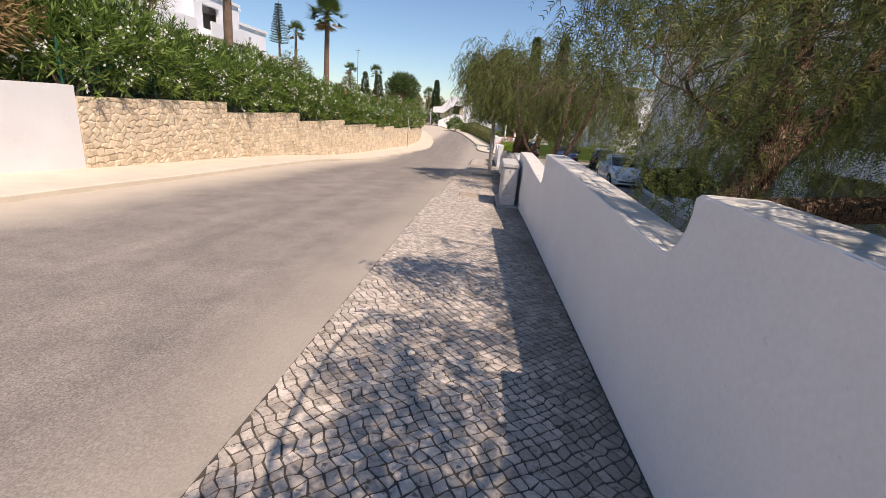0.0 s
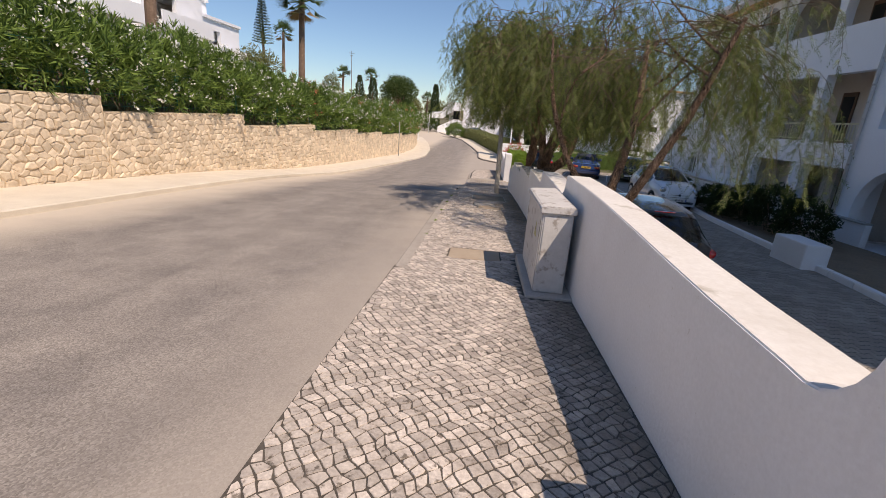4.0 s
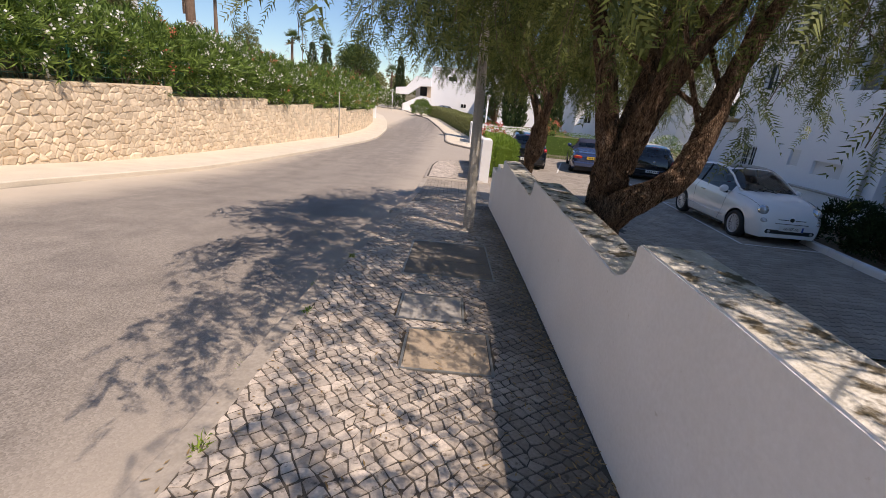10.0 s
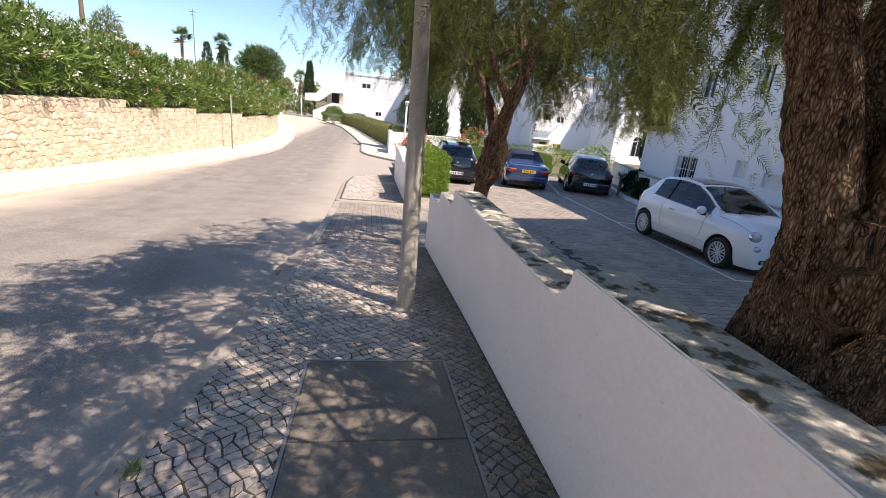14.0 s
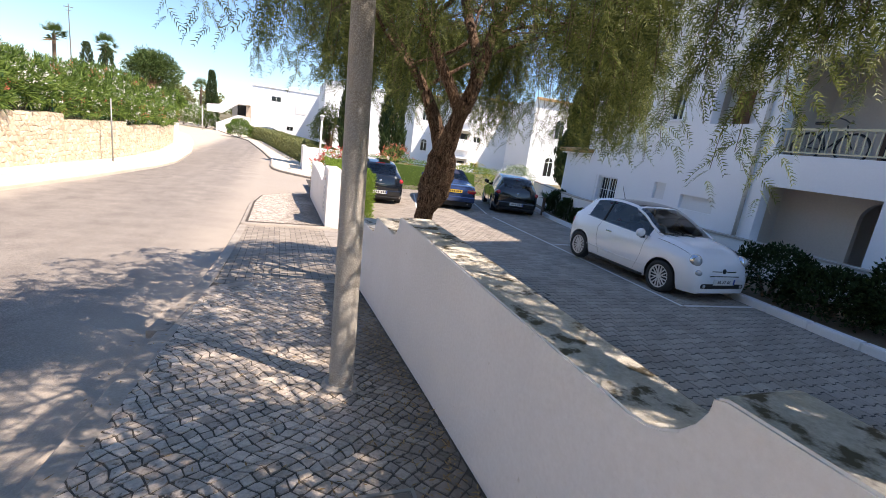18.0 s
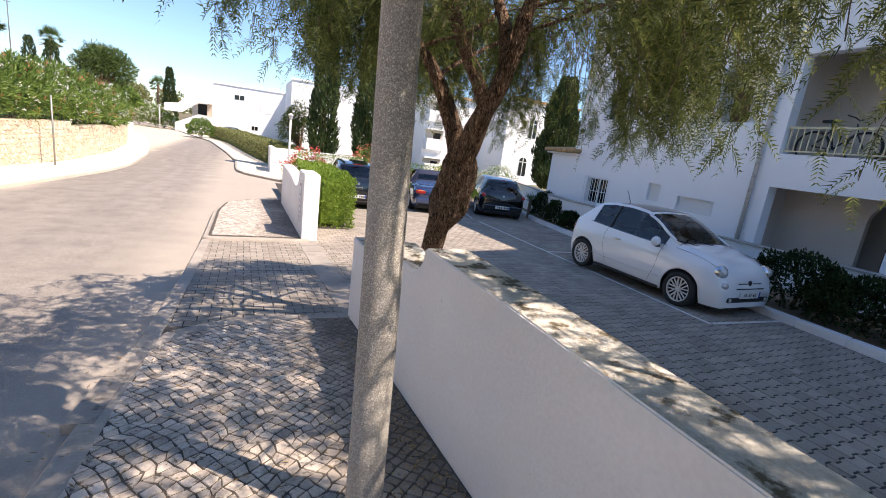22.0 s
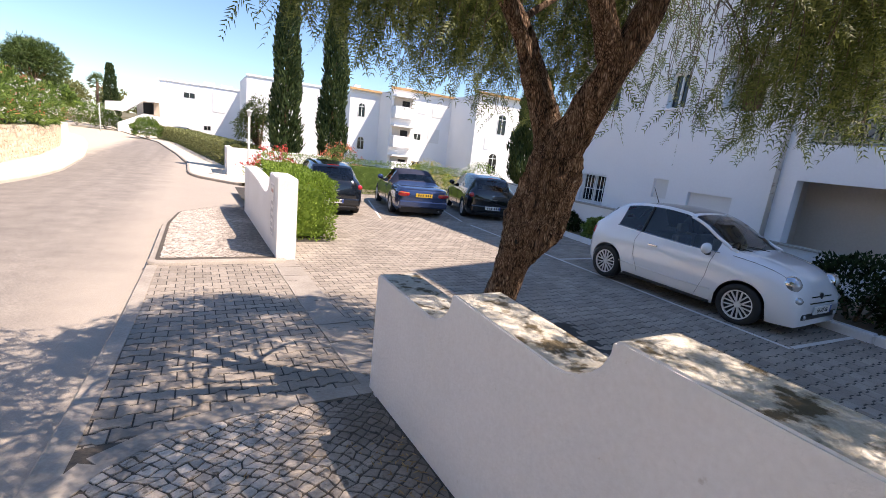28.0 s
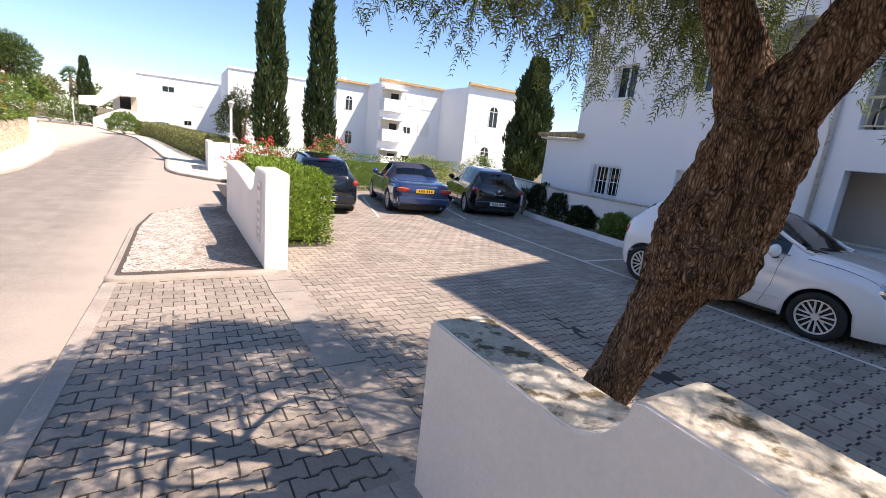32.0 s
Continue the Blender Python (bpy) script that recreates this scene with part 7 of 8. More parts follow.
def fan_palm(x, y, z, height, spread_, seed, fronds=46):
    g, r = np.random.RandomState(seed), random.Random(seed)
    t = thing("fan_palm", "tall fan palm with a brown shaggy trunk", "palm tree", "palms", at=(x, y, z))
    pts, rad = smooth_line([(0, 0, -0.3), (0.05, 0, height * 0.5), (0.1, 0.05, height)], [0.26, 0.20, 0.17], 26)
    bm = tube(bmesh.new(), pts, rad, 12, rough=0.0)
    for v in bm.verts:
        v.co += v.normal * (0.035 * (int(v.co.z * 7) % 2) + 0.03 * noise.noise(v.co * 9))
    part("trunk", bm, PALM_BARK, t)
    base, ax, fl, ln, dry = [], [], [], [], []
    stalks = bmesh.new()
    for i in range(fronds):
        th, el = r.uniform(0, 2 * math.pi), r.uniform(-0.75, 1.35)
        d = Vector((math.cos(th) * math.cos(el), math.sin(th) * math.cos(el), math.sin(el)))
        s = Vector((0.1, 0.05, height))
        tip = s + d * spread_ * 0.5 - Vector((0, 0, 0.05))
        tube(stalks, [s, s + d * spread_ * 0.27, tip], [0.03, 0.02, 0.015], 4, cap=False)
        side = d.cross(Vector((0, 0, 1))).normalized()
        up = side.cross(d)
        for k in range(18):
            a = (k / 17 - 0.5) * 2.7
            leafd = (d * math.cos(a) + side * math.sin(a) * 1.0 - Vector((0, 0, 0.30 + 0.25 * abs(a)))).normalized()
            base.append(tuple(tip))
            ax.append(tuple(leafd))
            fl.append(tuple(leafd.cross(up).normalized()))
            ln.append(spread_ * 0.55 * (1 - 0.18 * abs(a)))
            dry.append(el < -0.45)
    tagged(part("leaf_stalks", stalks, PALM, t), kind="stuff")
    base, ax, fl, ln, dry = map(np.array, (base, ax, fl, ln, dry))
    leaf_sheet("fronds", base[~dry], ax[~dry], fl[~dry], ln[~dry], 0.07, PALM, t, fold=0.2)
    if dry.any():
        leaf_sheet("dead_fronds", base[dry], ax[dry], fl[dry], ln[dry] * 0.9, 0.06, DRY, t, "dry brown hanging fronds", fold=0.3)
    return t


fan_palm(-12.6, 36.3, hill_z(-12.6, 36.3) - 0.1, 7.6 - hill_z(-12.6, 36.3), 1.75, 91)
fan_palm(-12.6, 22.4, hill_z(-12.6, 22.4) - 0.1, 7.9 - hill_z(-12.6, 22.4), 1.8, 92)
fan_palm(-31, 75, 6.0, 5.2, 1.9, 93, 34)
fan_palm(-22, 92, 2.0, 5.2, 1.7, 94, 34)
fan_palm(-13.9, 113, -1.0, 5.6, 1.9, 95, 34)
fan_palm(-26, 88, 2.5, 4.6, 1.7, 96, 30)


def araucaria(x, y, z, height):
    t = thing("norfolk_pine", "slender tiered conifer on the hillside", "tree", at=(x, y, z))
    part("trunk", tube(bmesh.new(), [(0, 0, 0), (0, 0, height)], [0.18, 0.03], 8), BARK, t)
    g = np.random.RandomState(3)
    base, ax = [], []
    for k in range(16):
        zz = height * (0.25 + 0.72 * k / 16)
        ln = (1 - k / 17) * height * 0.16 + 0.2
        for i in range(6):
            th = i * math.pi / 3 + k
            d = np.array([math.cos(th), math.sin(th), 0.18])
            for q in np.linspace(0.1, 1, 14):
                for s in (-1, 1):
                    base.append(np.array([0, 0, zz]) + d * ln * q)
                    ax.append(d * 0.5 + np.array([-d[1], d[0], 0.3]) * s)
    b, a = np.array(base), unit(np.array(ax))
    leaf_sheet("foliage", b, a, unit(np.cross(a, g.normal(size=a.shape))), 0.34, 0.07, CYPRESS, t)
    return t


araucaria(-29, 64.7, 6.5, 7.0)


def round_tree(name, label, x, y, z, trunk, radii, n, length, width, mat, seed, clumps=14):
    """A broad tree: forked trunk and a crown built of clumps of leaves with gaps between."""
    g, r = np.random.RandomState(seed), random.Random(seed)
    t = thing(name, label, "tree", at=(x, y, z))
    bm = bmesh.new()
    tube(bm, [(0, 0, -0.3), (0.1, 0, trunk * 0.6), (0.05, 0.1, trunk)], [0.2 + radii[0] * 0.05, 0.14 + radii[0] * 0.03, 0.12 + radii[0] * 0.03], 9)
    ps, ds = [], []
    for i in range(clumps):
        d = unit(g.normal(size=3))
        d[2] = abs(d[2]) * 1.0 - 0.15
        c = np.array([0, 0, trunk + radii[2] * 0.55]) + d * np.array(radii) * g.uniform(0.45, 0.8)
        tube(bm, [(0.05, 0.1, trunk - 0.05), tuple(np.array([0, 0, trunk]) * 0.5 + c * 0.5), tuple(c)], [0.09, 0.06, 0.02], 5, cap=False)
        m = n // clumps
        q, dd = shell_points(m, g, np.array(radii) * g.uniform(0.32, 0.5), -0.9)
        ps.append(q + c)
        ds.append(dd)
    part("trunk", bm, BARK, t)
    p, d = np.concatenate(ps), np.concatenate(ds)
    a = unit(d + g.normal(size=d.shape) * 0.6)
    leaf_sheet("crown", p, a, unit(np.cross(a, g.normal(size=d.shape))), g.uniform(0.7, 1.3, len(p)) * length, width, mat, t, fold=0.1)
    return t


round_tree("pine_tree", "dark bushy pine above the oleander hedge", -16.2, 90, 0.8, 1.6, (3.1, 3.0, 3.5), 9000, 0.55, 0.09, PALM, 101, 24)
round_tree("tree", "feathery grey-green tree on the slope", -14.5, 34.0, hill_z(-14.5, 34) - 0.1, 1.0, (1.5, 1.5, 1.7), 4000, 0.22, 0.05, OLIVE, 102)
round_tree("tree", "thin grey-green tree on the slope", -12.3, 41.5, hill_z(-12.3, 41.5) - 0.1, 1.2, (0.9, 0.9, 1.5), 1500, 0.24, 0.04, OLIVE, 103, 9)
round_tree("tree", "wispy bare-branched tree on the slope", -14.2, 19.0, hill_z(-14.2, 19) - 0.1, 2.4, (1.3, 1.3, 1.2), 900, 0.2, 0.03, OLIVE, 104, 9)
round_tree("tree", "dark leafy tree above the white wall", -11.6, 7.6, hill_z(-11.6, 7.6) - 0.3, 1.3, (2.1, 2.3, 2.3), 7000, 0.24, 0.06, BUSH, 105, 18)
round_tree("tree", "dry reddish-brown bush hanging over the white wall", -10.6, 8.8, hill_z(-10.6, 8.8) - 0.2, 0.5, (1.2, 1.5, 1.2), 3600, 0.2, 0.04, DRY, 106, 12)
round_tree("tree", "dark leafy tree on the slope behind the oleanders", -12.2, 12.3, hill_z(-12.2, 12.3) - 0.2, 1.4, (1.9, 1.9, 1.9), 5500, 0.24, 0.06, OLEANDER, 107, 15)
for i, (x, y, s) in enumerate(((-16.5, 99, 2.4), (-19.5, 103, 3.0), (-23, 99, 3.0), (-28, 104, 3.4), (-7.5, 124, 3.2), (-3, 128, 3.2), (2, 130, 3.4), (-13, 126, 3.2), (-18.5, 120, 3.4), (-33, 90, 3.2))):
    round_tree("tree", "olive-green tree in the distance", x, y, -1.0, 1.2, (s, s, s * 0.9), 1800, 0.6, 0.25, OLIVE if i % 3 else OLEANDER, 110 + i, 10)
round_tree("tree", "small olive-green pepper tree by the far low wall", 3.2, 49.5, -2.1, 1.3, (1.4, 1.4, 1.9), 4200, 0.2, 0.04, PEPPER, 130, 14)
rosette("yucca", "spiky dark green yucca among the oleanders", "plant", (-11.6, 17.3, hill_z(-11.6, 17.3)), 70, 1.0, 0.07, PALM, 72, 0.9, 1.3)
rosette("dwarf_palm", "bushy dwarf palm at the foot of the palm trunk", "plant", (-12.2, 24.5, hill_z(-12.2, 24.5)), 120, 1.1, 0.06, PALM, 73, 1.0, 0.8)
rosette("agave", "reddish spiky agave under the palm", "plant", (-11.8, 34.6, hill_z(-11.8, 34.6)), 60, 0.9, 0.07, OLIVE, 74, 0.7, 0.4)
rosette("dwarf_palm", "bushy dwarf palm on the slope", "plant", (-12.9, 38.2, hill_z(-12.9, 38.2)), 80, 1.0, 0.06, PALM, 75, 1.0, 0.9)
for i, (x, y, s) in enumerate(((-4.9, 82, 1.45), (-13.0, 104, 2.3), (-15.6, 107, 2.5), (-11.5, 102, 1.8))):
    shrub("oleander", "rounded oleander bush with white flowers by the far road", "shrub", (s, s, s * 0.75), 3600, 0.26, 0.08, OLEANDER, 140 + i, WHITE_BLOOM, 110 if i else 12, 0.14 if i else 0.09, "far oleanders", at=(x, y, -2.1))
r = random.Random(23)
for i in range(34):
    y = r.uniform(11, 66)
    x = interp(y, WALL_L) - r.uniform(3.2, 6.5)
    s = r.uniform(0.7, 1.2)
    shrub("hillside_shrub", "green shrub on the slope above the hedge", "shrub", (s, s, s * 0.8), 900, 0.2, 0.05, (OLEANDER, OLIVE, BUSH)[i % 3], 150 + i, group="hillside shrubs", stems=4, at=(x, y, hill_z(x, y) - 0.1))


def white_house(name, label, blocks, holes, place=Matrix()):
    """A far white house: blocks (x0, x1, y0, y1, z0, z1) and recessed openings on their -y faces."""
    h = thing(name, label, "building")
    h.matrix_basis = place
    for bl in blocks:
        part("wall", boxes(bl), FACADE, h)
        part("parapet", boxes((bl[0] - 0.12, bl[1] + 0.12, bl[2] - 0.14, bl[2] + 0.1, bl[5] - 0.02, bl[5] + 0.22)), FACADE, h)
    for x0, x1, y, z0, z1, kind in holes:
        if kind == "balcony":
            part("loggia", boxes((x0, x1, y - 0.02, y + 0.01, z0, z1)), INNER, h)
            part("loggia_shadow", boxes((x0 + (x1 - x0) * 0.45, x1 - 0.3, y - 0.035, y - 0.021, z0 + 0.1, z1 - 0.3)), DARK, h)
            part("balcony_front", boxes((x0 - 0.15, x1 + 0.15, y - 1.0, y - 0.85, z0 - 0.25, z0 + 0.95), (x0 - 0.15, x0, y - 0.85, y - 0.02, z0 - 0.25, z0 + 0.95), (x1, x1 + 0.15, y - 0.85, y - 0.02, z0 - 0.25, z0 + 0.95), (x0, x1, y - 0.85, y - 0.02, z0 - 0.25, z0 - 0.05)), FACADE, h)
            part("canopy", boxes((x0 - 0.2, x1 + 0.2, y - 1.0, y - 0.02, z1, z1 + 0.16)), FACADE, h)
        elif kind == "arch":
            w = part("window", boxes((x0, x1, y - 0.03, y, z0, z1 - (x1 - x0) / 2)), GLASS, h)
            bm = bmesh.new()
            r_ = (x1 - x0) / 2
            prism(bm, [(x0 + r_ - r_ * math.cos(math.pi * k / 10), z1 - r_ + r_ * math.sin(math.pi * k / 10)) for k in range(11)], "y", y - 0.03, y)
            part("fanlight", bm, GLASS, w)
            part("window_frame", boxes((x0 - 0.06, x0, y - 0.06, y - 0.005, z0, z1 - r_), (x1, x1 + 0.06, y - 0.06, y - 0.005, z0, z1 - r_), (x0 + r_ - 0.03, x0 + r_ + 0.03, y - 0.06, y - 0.035, z0, z1), (x0, x1, y - 0.06, y - 0.035, z1 - r_ - 0.03, z1 - r_ + 0.03)), FRAME_W, w)
        elif kind == "shutter":
            part("shutter", boxes((x0, x1, y - 0.04, y, z0, z1)), FRAME_W, h)
        else:
            w = part("window", boxes((x0, x1, y - 0.03, y, z0, z1)), GLASS, h)
            part("window_frame", boxes((x0 - 0.06, x0, y - 0.06, y - 0.005, z0, z1), (x1, x1 + 0.06, y - 0.06, y - 0.005, z0, z1), ((x0 + x1) / 2 - 0.03, (x0 + x1) / 2 + 0.03, y - 0.06, y - 0.035, z0, z1), (x0 - 0.06, x1 + 0.06, y - 0.06, y - 0.005, z1, z1 + 0.06)), FRAME_W, w)
    return h


rowhouse = white_house("apartment_building", "white three-storey terrace of flats beyond the car park", [
    (14.6, 19.3, 70, 80, -3, 5.4), (18.0, 26.0, 66.5, 80, -3, 5.75), (25.2, 34.0, 61, 80, -3, 6.1), (5.5, 14.6, 84, 94, -3, 6.6)],
    [(15.6, 16.3, 70, 2.9, 4.3, "arch"), (15.7, 16.4, 70, -0.6, 0.7, "arch"),
     (18.3, 20.4, 66.5, 3.3, 5.2, "balcony"), (18.3, 20.4, 66.5, 0.3, 2.2, "balcony"), (18.3, 20.4, 66.5, -2.4, -0.9, "balcony"),
     (20.9, 21.7, 66.5, 1.1, 1.7, "window"), (20.9, 21.8, 66.5, -1.9, -1.3, "window"), (22.6, 24.0, 66.5, 0.9, 2.4, "shutter"), (22.9, 24.3, 66.5, 3.7, 5.0, "shutter"), (20.9, 22.0, 66.5, 3.9, 5.1, "shutter"),
     (28.0, 29.0, 61, 2.6, 4.6, "arch"), (27.4, 28.4, 61, -1.5, 0.5, "arch"), (26.6, 27.2, 61, 0.9, 2.2, "shutter"), (7, 8, 84, 1.0, 2.0, "window"), (9, 10, 84, 3.5, 4.6, "window")])
for x0, x1, y, z in ((14.4, 19.4, 70, 5.4), (17.8, 26.1, 66.5, 5.75), (25.0, 34.2, 61, 6.1)):
    part("cornice", boxes((x0, x1, y - 0.4, y - 0.15, z + 0.2, z + 0.42)), TILE, rowhouse, "ochre tiled eaves")
for x, y, z in ((16.5, 75, 5.4), (22, 72, 5.75), (30, 66, 6.1), (10, 88, 6.6)):
    part("chimney", boxes((x, x + 0.7, y, y + 0.7, z, z + 1.3)), FACADE, rowhouse)

villa = white_house("white_house", "flat-roofed white house with an outside stair at the bend", [(-4.7, 8.0, 100, 112, -2.2, 5.6), (6.0, 15.0, 92, 108, -2.2, 6.0)],
                    [(-1.6, -0.2, 100, 3.6, 4.3, "window"), (2.2, 4.0, 100, 2.0, 5.0, "shutter"), (9.0, 10.2, 92, 2.2, 3.4, "window"), (1.0, 1.9, 100, -0.8, -0.2, "window"), (11.5, 12.3, 92, -0.4, 0.8, "window")])
bm = bmesh.new()
prism(bm, [(-11.0, 0.6), (-8.8, 0.6), (-6.6, 2.3), (-4.7, 2.3), (-4.7, 3.75), (-7.4, 3.9), (-9.2, 1.9), (-11.0, 1.7)], "y", 99.0, 100.6)
part("stair_parapet", bm, FACADE, villa)
bm = bmesh.new()
prism(bm, [(-9.6, -2.2), (-4.7, -2.2), (-4.7, 0.35), (-6.5, 0.55), (-9.6, -1.0)], "y", 98.4, 99.6)
part("stair_wall", bm, FACADE, villa)
part("undercroft", boxes((-7.6, -4.75, 101.5, 101.7, -2.2, 2.4)), INNER, villa)
part("undercroft_opening", boxes((-6.8, -5.4, 101.44, 101.49, 0.6, 2.2)), DARK, villa)
part("sunlit_pier", boxes((-5.4, -4.72, 99.7, 100.4, -0.5, 2.3)), plain("sand_plaster", (0.55, 0.43, 0.32), 0.9), villa)
for x, y in ((1.0, 104), (3.6, 105), (10, 98)):
    part("chimney", boxes((x, x + 1.6, y, y + 0.8, 5.6, 6.5)), FACADE, villa)

# terraced flats on the hillside
terrace = thing("apartment_building", "white terraced holiday flats on the hillside", "building")
for y0, y1, z0, z1, dx in ((18, 33, 3.0, 8.0, 0.0), (18, 30, 8.0, 11.6, -1.8), (33, 39, 3.5, 8.0, 0.6), (33.5, 38, 8.0, 10.0, -1.6), (39, 45, 3.5, 6.9, 0.0), (39.5, 43, 6.9, 8.4, -1.5)):
    x = -21.5 + dx
    bm = wall_with_holes(bmesh.new(), x, -0.3, y0, y1, z0, z1, [(y0 + 1 + k * 3.1, y0 + 3.2 + k * 3.1, z1 - 2.3, z1 - 0.7, 0) for k in range(int((y1 - y0 - 1) / 3.1))])
    part("wall", bm, FACADE, terrace)
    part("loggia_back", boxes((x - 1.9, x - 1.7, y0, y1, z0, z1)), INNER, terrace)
    part("roof", boxes((x - 8, x + 0.15, y0 - 0.1, y1 + 0.1, z1, z1 + 0.2)), FACADE, terrace)
    part("end_wall", boxes((x - 8, x - 0.3, y1 - 0.3, y1, z0, z1)), FACADE, terrace)
    part("end_wall", boxes((x - 8, x - 0.3, y0, y0 + 0.3, z0, z1)), FACADE, terrace)
    part("balcony_front", boxes((x + 0.9, x + 1.0, y0 + 0.4, y1 - 0.4, z1 - 2.9, z1 - 1.9)), FACADE, terrace)
    part("balcony_floor", boxes((x + 0.0, x + 0.9, y0 + 0.4, y1 - 0.4, z1 - 2.9, z1 - 2.75)), FACADE, terrace)

# low white wall at the far pavement
fw = thing("low_wall", "low white garden wall at the far pavement", "wall", kind="structure")
part("wall_body", boxes((1.55, 6.5, 45.6, 45.85, -2.3, -0.72), bevel=0.02), WHITE, fw)
part("wall_body", boxes((1.3, 1.55, 45.6, 48.0, -2.3, -0.72), bevel=0.02), WHITE, fw)
post = thing("wall_end_post", "short white post at the end of the stone wall", "post", kind="structure")
part("post", boxes((-9.1, -8.6, 64.4, 64.9, -2.3, -0.85), bevel=0.02), WHITE, post)
mast = thing("tv_mast", "thin metal mast with an aerial in the distance", "mast", at=(-25, 90, 2))
part("pole", tube(bmesh.new(), [(0, 0, 0), (0, 0, 9)], [0.08, 0.05], 6), GREY_METAL, mast)
part("aerial", boxes((-0.5, 0.5, -0.03, 0.03, 8.6, 8.68), (-0.3, 0.3, -0.03, 0.03, 8.2, 8.26)), GREY_METAL, mast)

# ---- cobbles, pavers and wall stones ----
EDGE = [(-0.82, 21.3), (-0.77, 21.9), (-0.70, 22.4), (-0.52, 22.72), (-0.22, 22.93), (0.12, 23.03), (1.3, 23.04)]
SLABS = [(-0.43, 0.27, 11.06, 11.64), (-0.26, 0.66, 17.72, 19.13), (-0.09, 0.51, 15.90, 16.49), (-0.20, 0.34, 16.63, 17.18)]
CABINET_BASE = (0.44, 0.93, 9.70, 11.26)


def cobble(corners, r):
    """One rough limestone sett from its four corners on the plan: verts and faces, one corner knocked off, its top a little uneven."""
    cx, cy = sum(p[0] for p in corners) / 4, sum(p[1] for p in corners) / 4
    gap, spin = r.uniform(0.875, 0.95), r.uniform(-0.10, 0.10)
    ring, cut = [], r.randrange(4)
    for k in range(4):
        (x, y), (px, py), (nx, ny) = corners[k], corners[k - 1], corners[(k + 1) % 4]
        if k == cut:
            c, d = r.uniform(0.08, 0.3), r.uniform(0.08, 0.3)
            ring += [(x + (px - x) * c, y + (py - y) * c), (x + (nx - x) * d, y + (ny - y) * d)]
        else:
            c = r.uniform(0.0, 0.07)
            ring.append((x + (cx - x) * c, y + (cy - y) * c))
    verts = []
    tilt = r.uniform(-0.035, 0.035), r.uniform(-0.035, 0.035)
    for shrink, z in ((gap * 0.94, 0.0), (gap, -0.006)):
        for x, y in ring:
            px, py = (x - cx - (y - cy) * spin) * shrink, (y - cy + (x - cx) * spin) * shrink
            verts.append((cx + px, cy + py, z + tilt[0] * px + tilt[1] * py))
    return cx, cy, verts, [tuple(range(5))] + [(5 + i, 5 + (i + 1) % 5, (i + 1) % 5, i) for i in range(5)]


def lay_cobbles(parent, clip, x0, x1, y0, y1, single, lift, size=0.066, turn=38):
    """Setts in wavering diagonal rows with shared joints; clip() trims a corner to the paved area or drops it."""
    c, s = math.cos(radians(turn)), math.sin(radians(turn))
    r = random.Random(11)
    mx, my = (x0 + x1) / 2, (y0 + y1) / 2
    span = int(((x1 - x0) + (y1 - y0)) / size) + 4
    reach = int((abs(x1 - x0) * 0.5 + 0.3) / size) + 2

    def corner(i, j):
        q = (math.sin(i * 12.9898 + j * 78.233) * 43758.5453) % 1.0
        q2 = (math.sin(i * 39.346 + j * 11.135) * 24634.6345) % 1.0
        u = (i + (q - 0.5) * 0.42 + 0.45 * ((math.sin(j * 57.31) * 9173.7) % 1.0) + 0.5 * math.sin(j * 0.19) + 0.12 * math.sin(j * 0.83)) * size
        v = (j + (q2 - 0.5) * 0.42 + 0.35 * math.sin(i * 0.23 + 1)) * size
        return mx + u * c - v * s, my + u * s + v * c

    verts, faces, count = [], [], 0
    for i in range(-span, span):
        for j in range(-span, span):
            ux, uy = mx + i * size * c - j * size * s, my + i * size * s + j * size * c
            if not (x0 - 0.2 < ux < x1 + 0.2 and y0 < uy < y1):
                continue
            quad = [corner(i, j), corner(i + 1, j), corner(i + 1, j + 1), corner(i, j + 1)]
            cut = [clip(*p) for p in quad]
            if any(p is None for p in cut):
                continue
            area = abs(sum(p[0] * q[1] - q[0] * p[1] for p, q in zip(cut, cut[1:] + cut[:1]))) / 2
            if area < 0.0013:
                continue
            cx, cy, kv, kf = cobble(cut, r)
            z = prof(cy) + lift + r.uniform(-0.0015, 0.002)
            if single and single[0] < cy < single[1] and count < 300:
                ob = raw("cobble", [(x - cx, y - cy, prof(y) - prof(cy) + h) for x, y, h in kv], kf, LIME, parent)
                ob.matrix_basis = Matrix.Translation((cx, cy, z))
                count += 1
                continue
            b = len(verts)
            verts += [(x, y, z + prof(y) - prof(cy) + h) for x, y, h in kv]
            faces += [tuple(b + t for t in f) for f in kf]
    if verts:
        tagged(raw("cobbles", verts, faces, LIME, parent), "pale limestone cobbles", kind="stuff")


def pavement_clip(x, y):
    """Trims to the kerb, the wall, the covers and the curved border; None well outside."""
    lo, hi = interp(y, KERB_R) + (0.004 if y < 10.4 else 0.145), face_r(y) - 0.012
    if x < lo - 0.14 or x > hi + 0.14 or y > interp(x, EDGE) - 0.02:
        return None
    if CABINET_BASE[0] + 0.05 < x and CABINET_BASE[2] + 0.05 < y < CABINET_BASE[3] - 0.05:
        return None
    x, y = min(max(x, lo), hi), min(y, interp(x, EDGE) - 0.075)
    for a, b, c, d in SLABS:
        if a - 0.01 < x < b + 0.01 and c - 0.01 < y < d + 0.01:
            push = sorted(((x - a, 0), (b - x, 1), (y - c, 2), (d - y, 3)))[0]
            if push[0] > 0.07:
                return None
            x, y = ((a - 0.01, y), (b + 0.01, y), (x, c - 0.01), (x, d + 0.01))[push[1]]
    return x, y


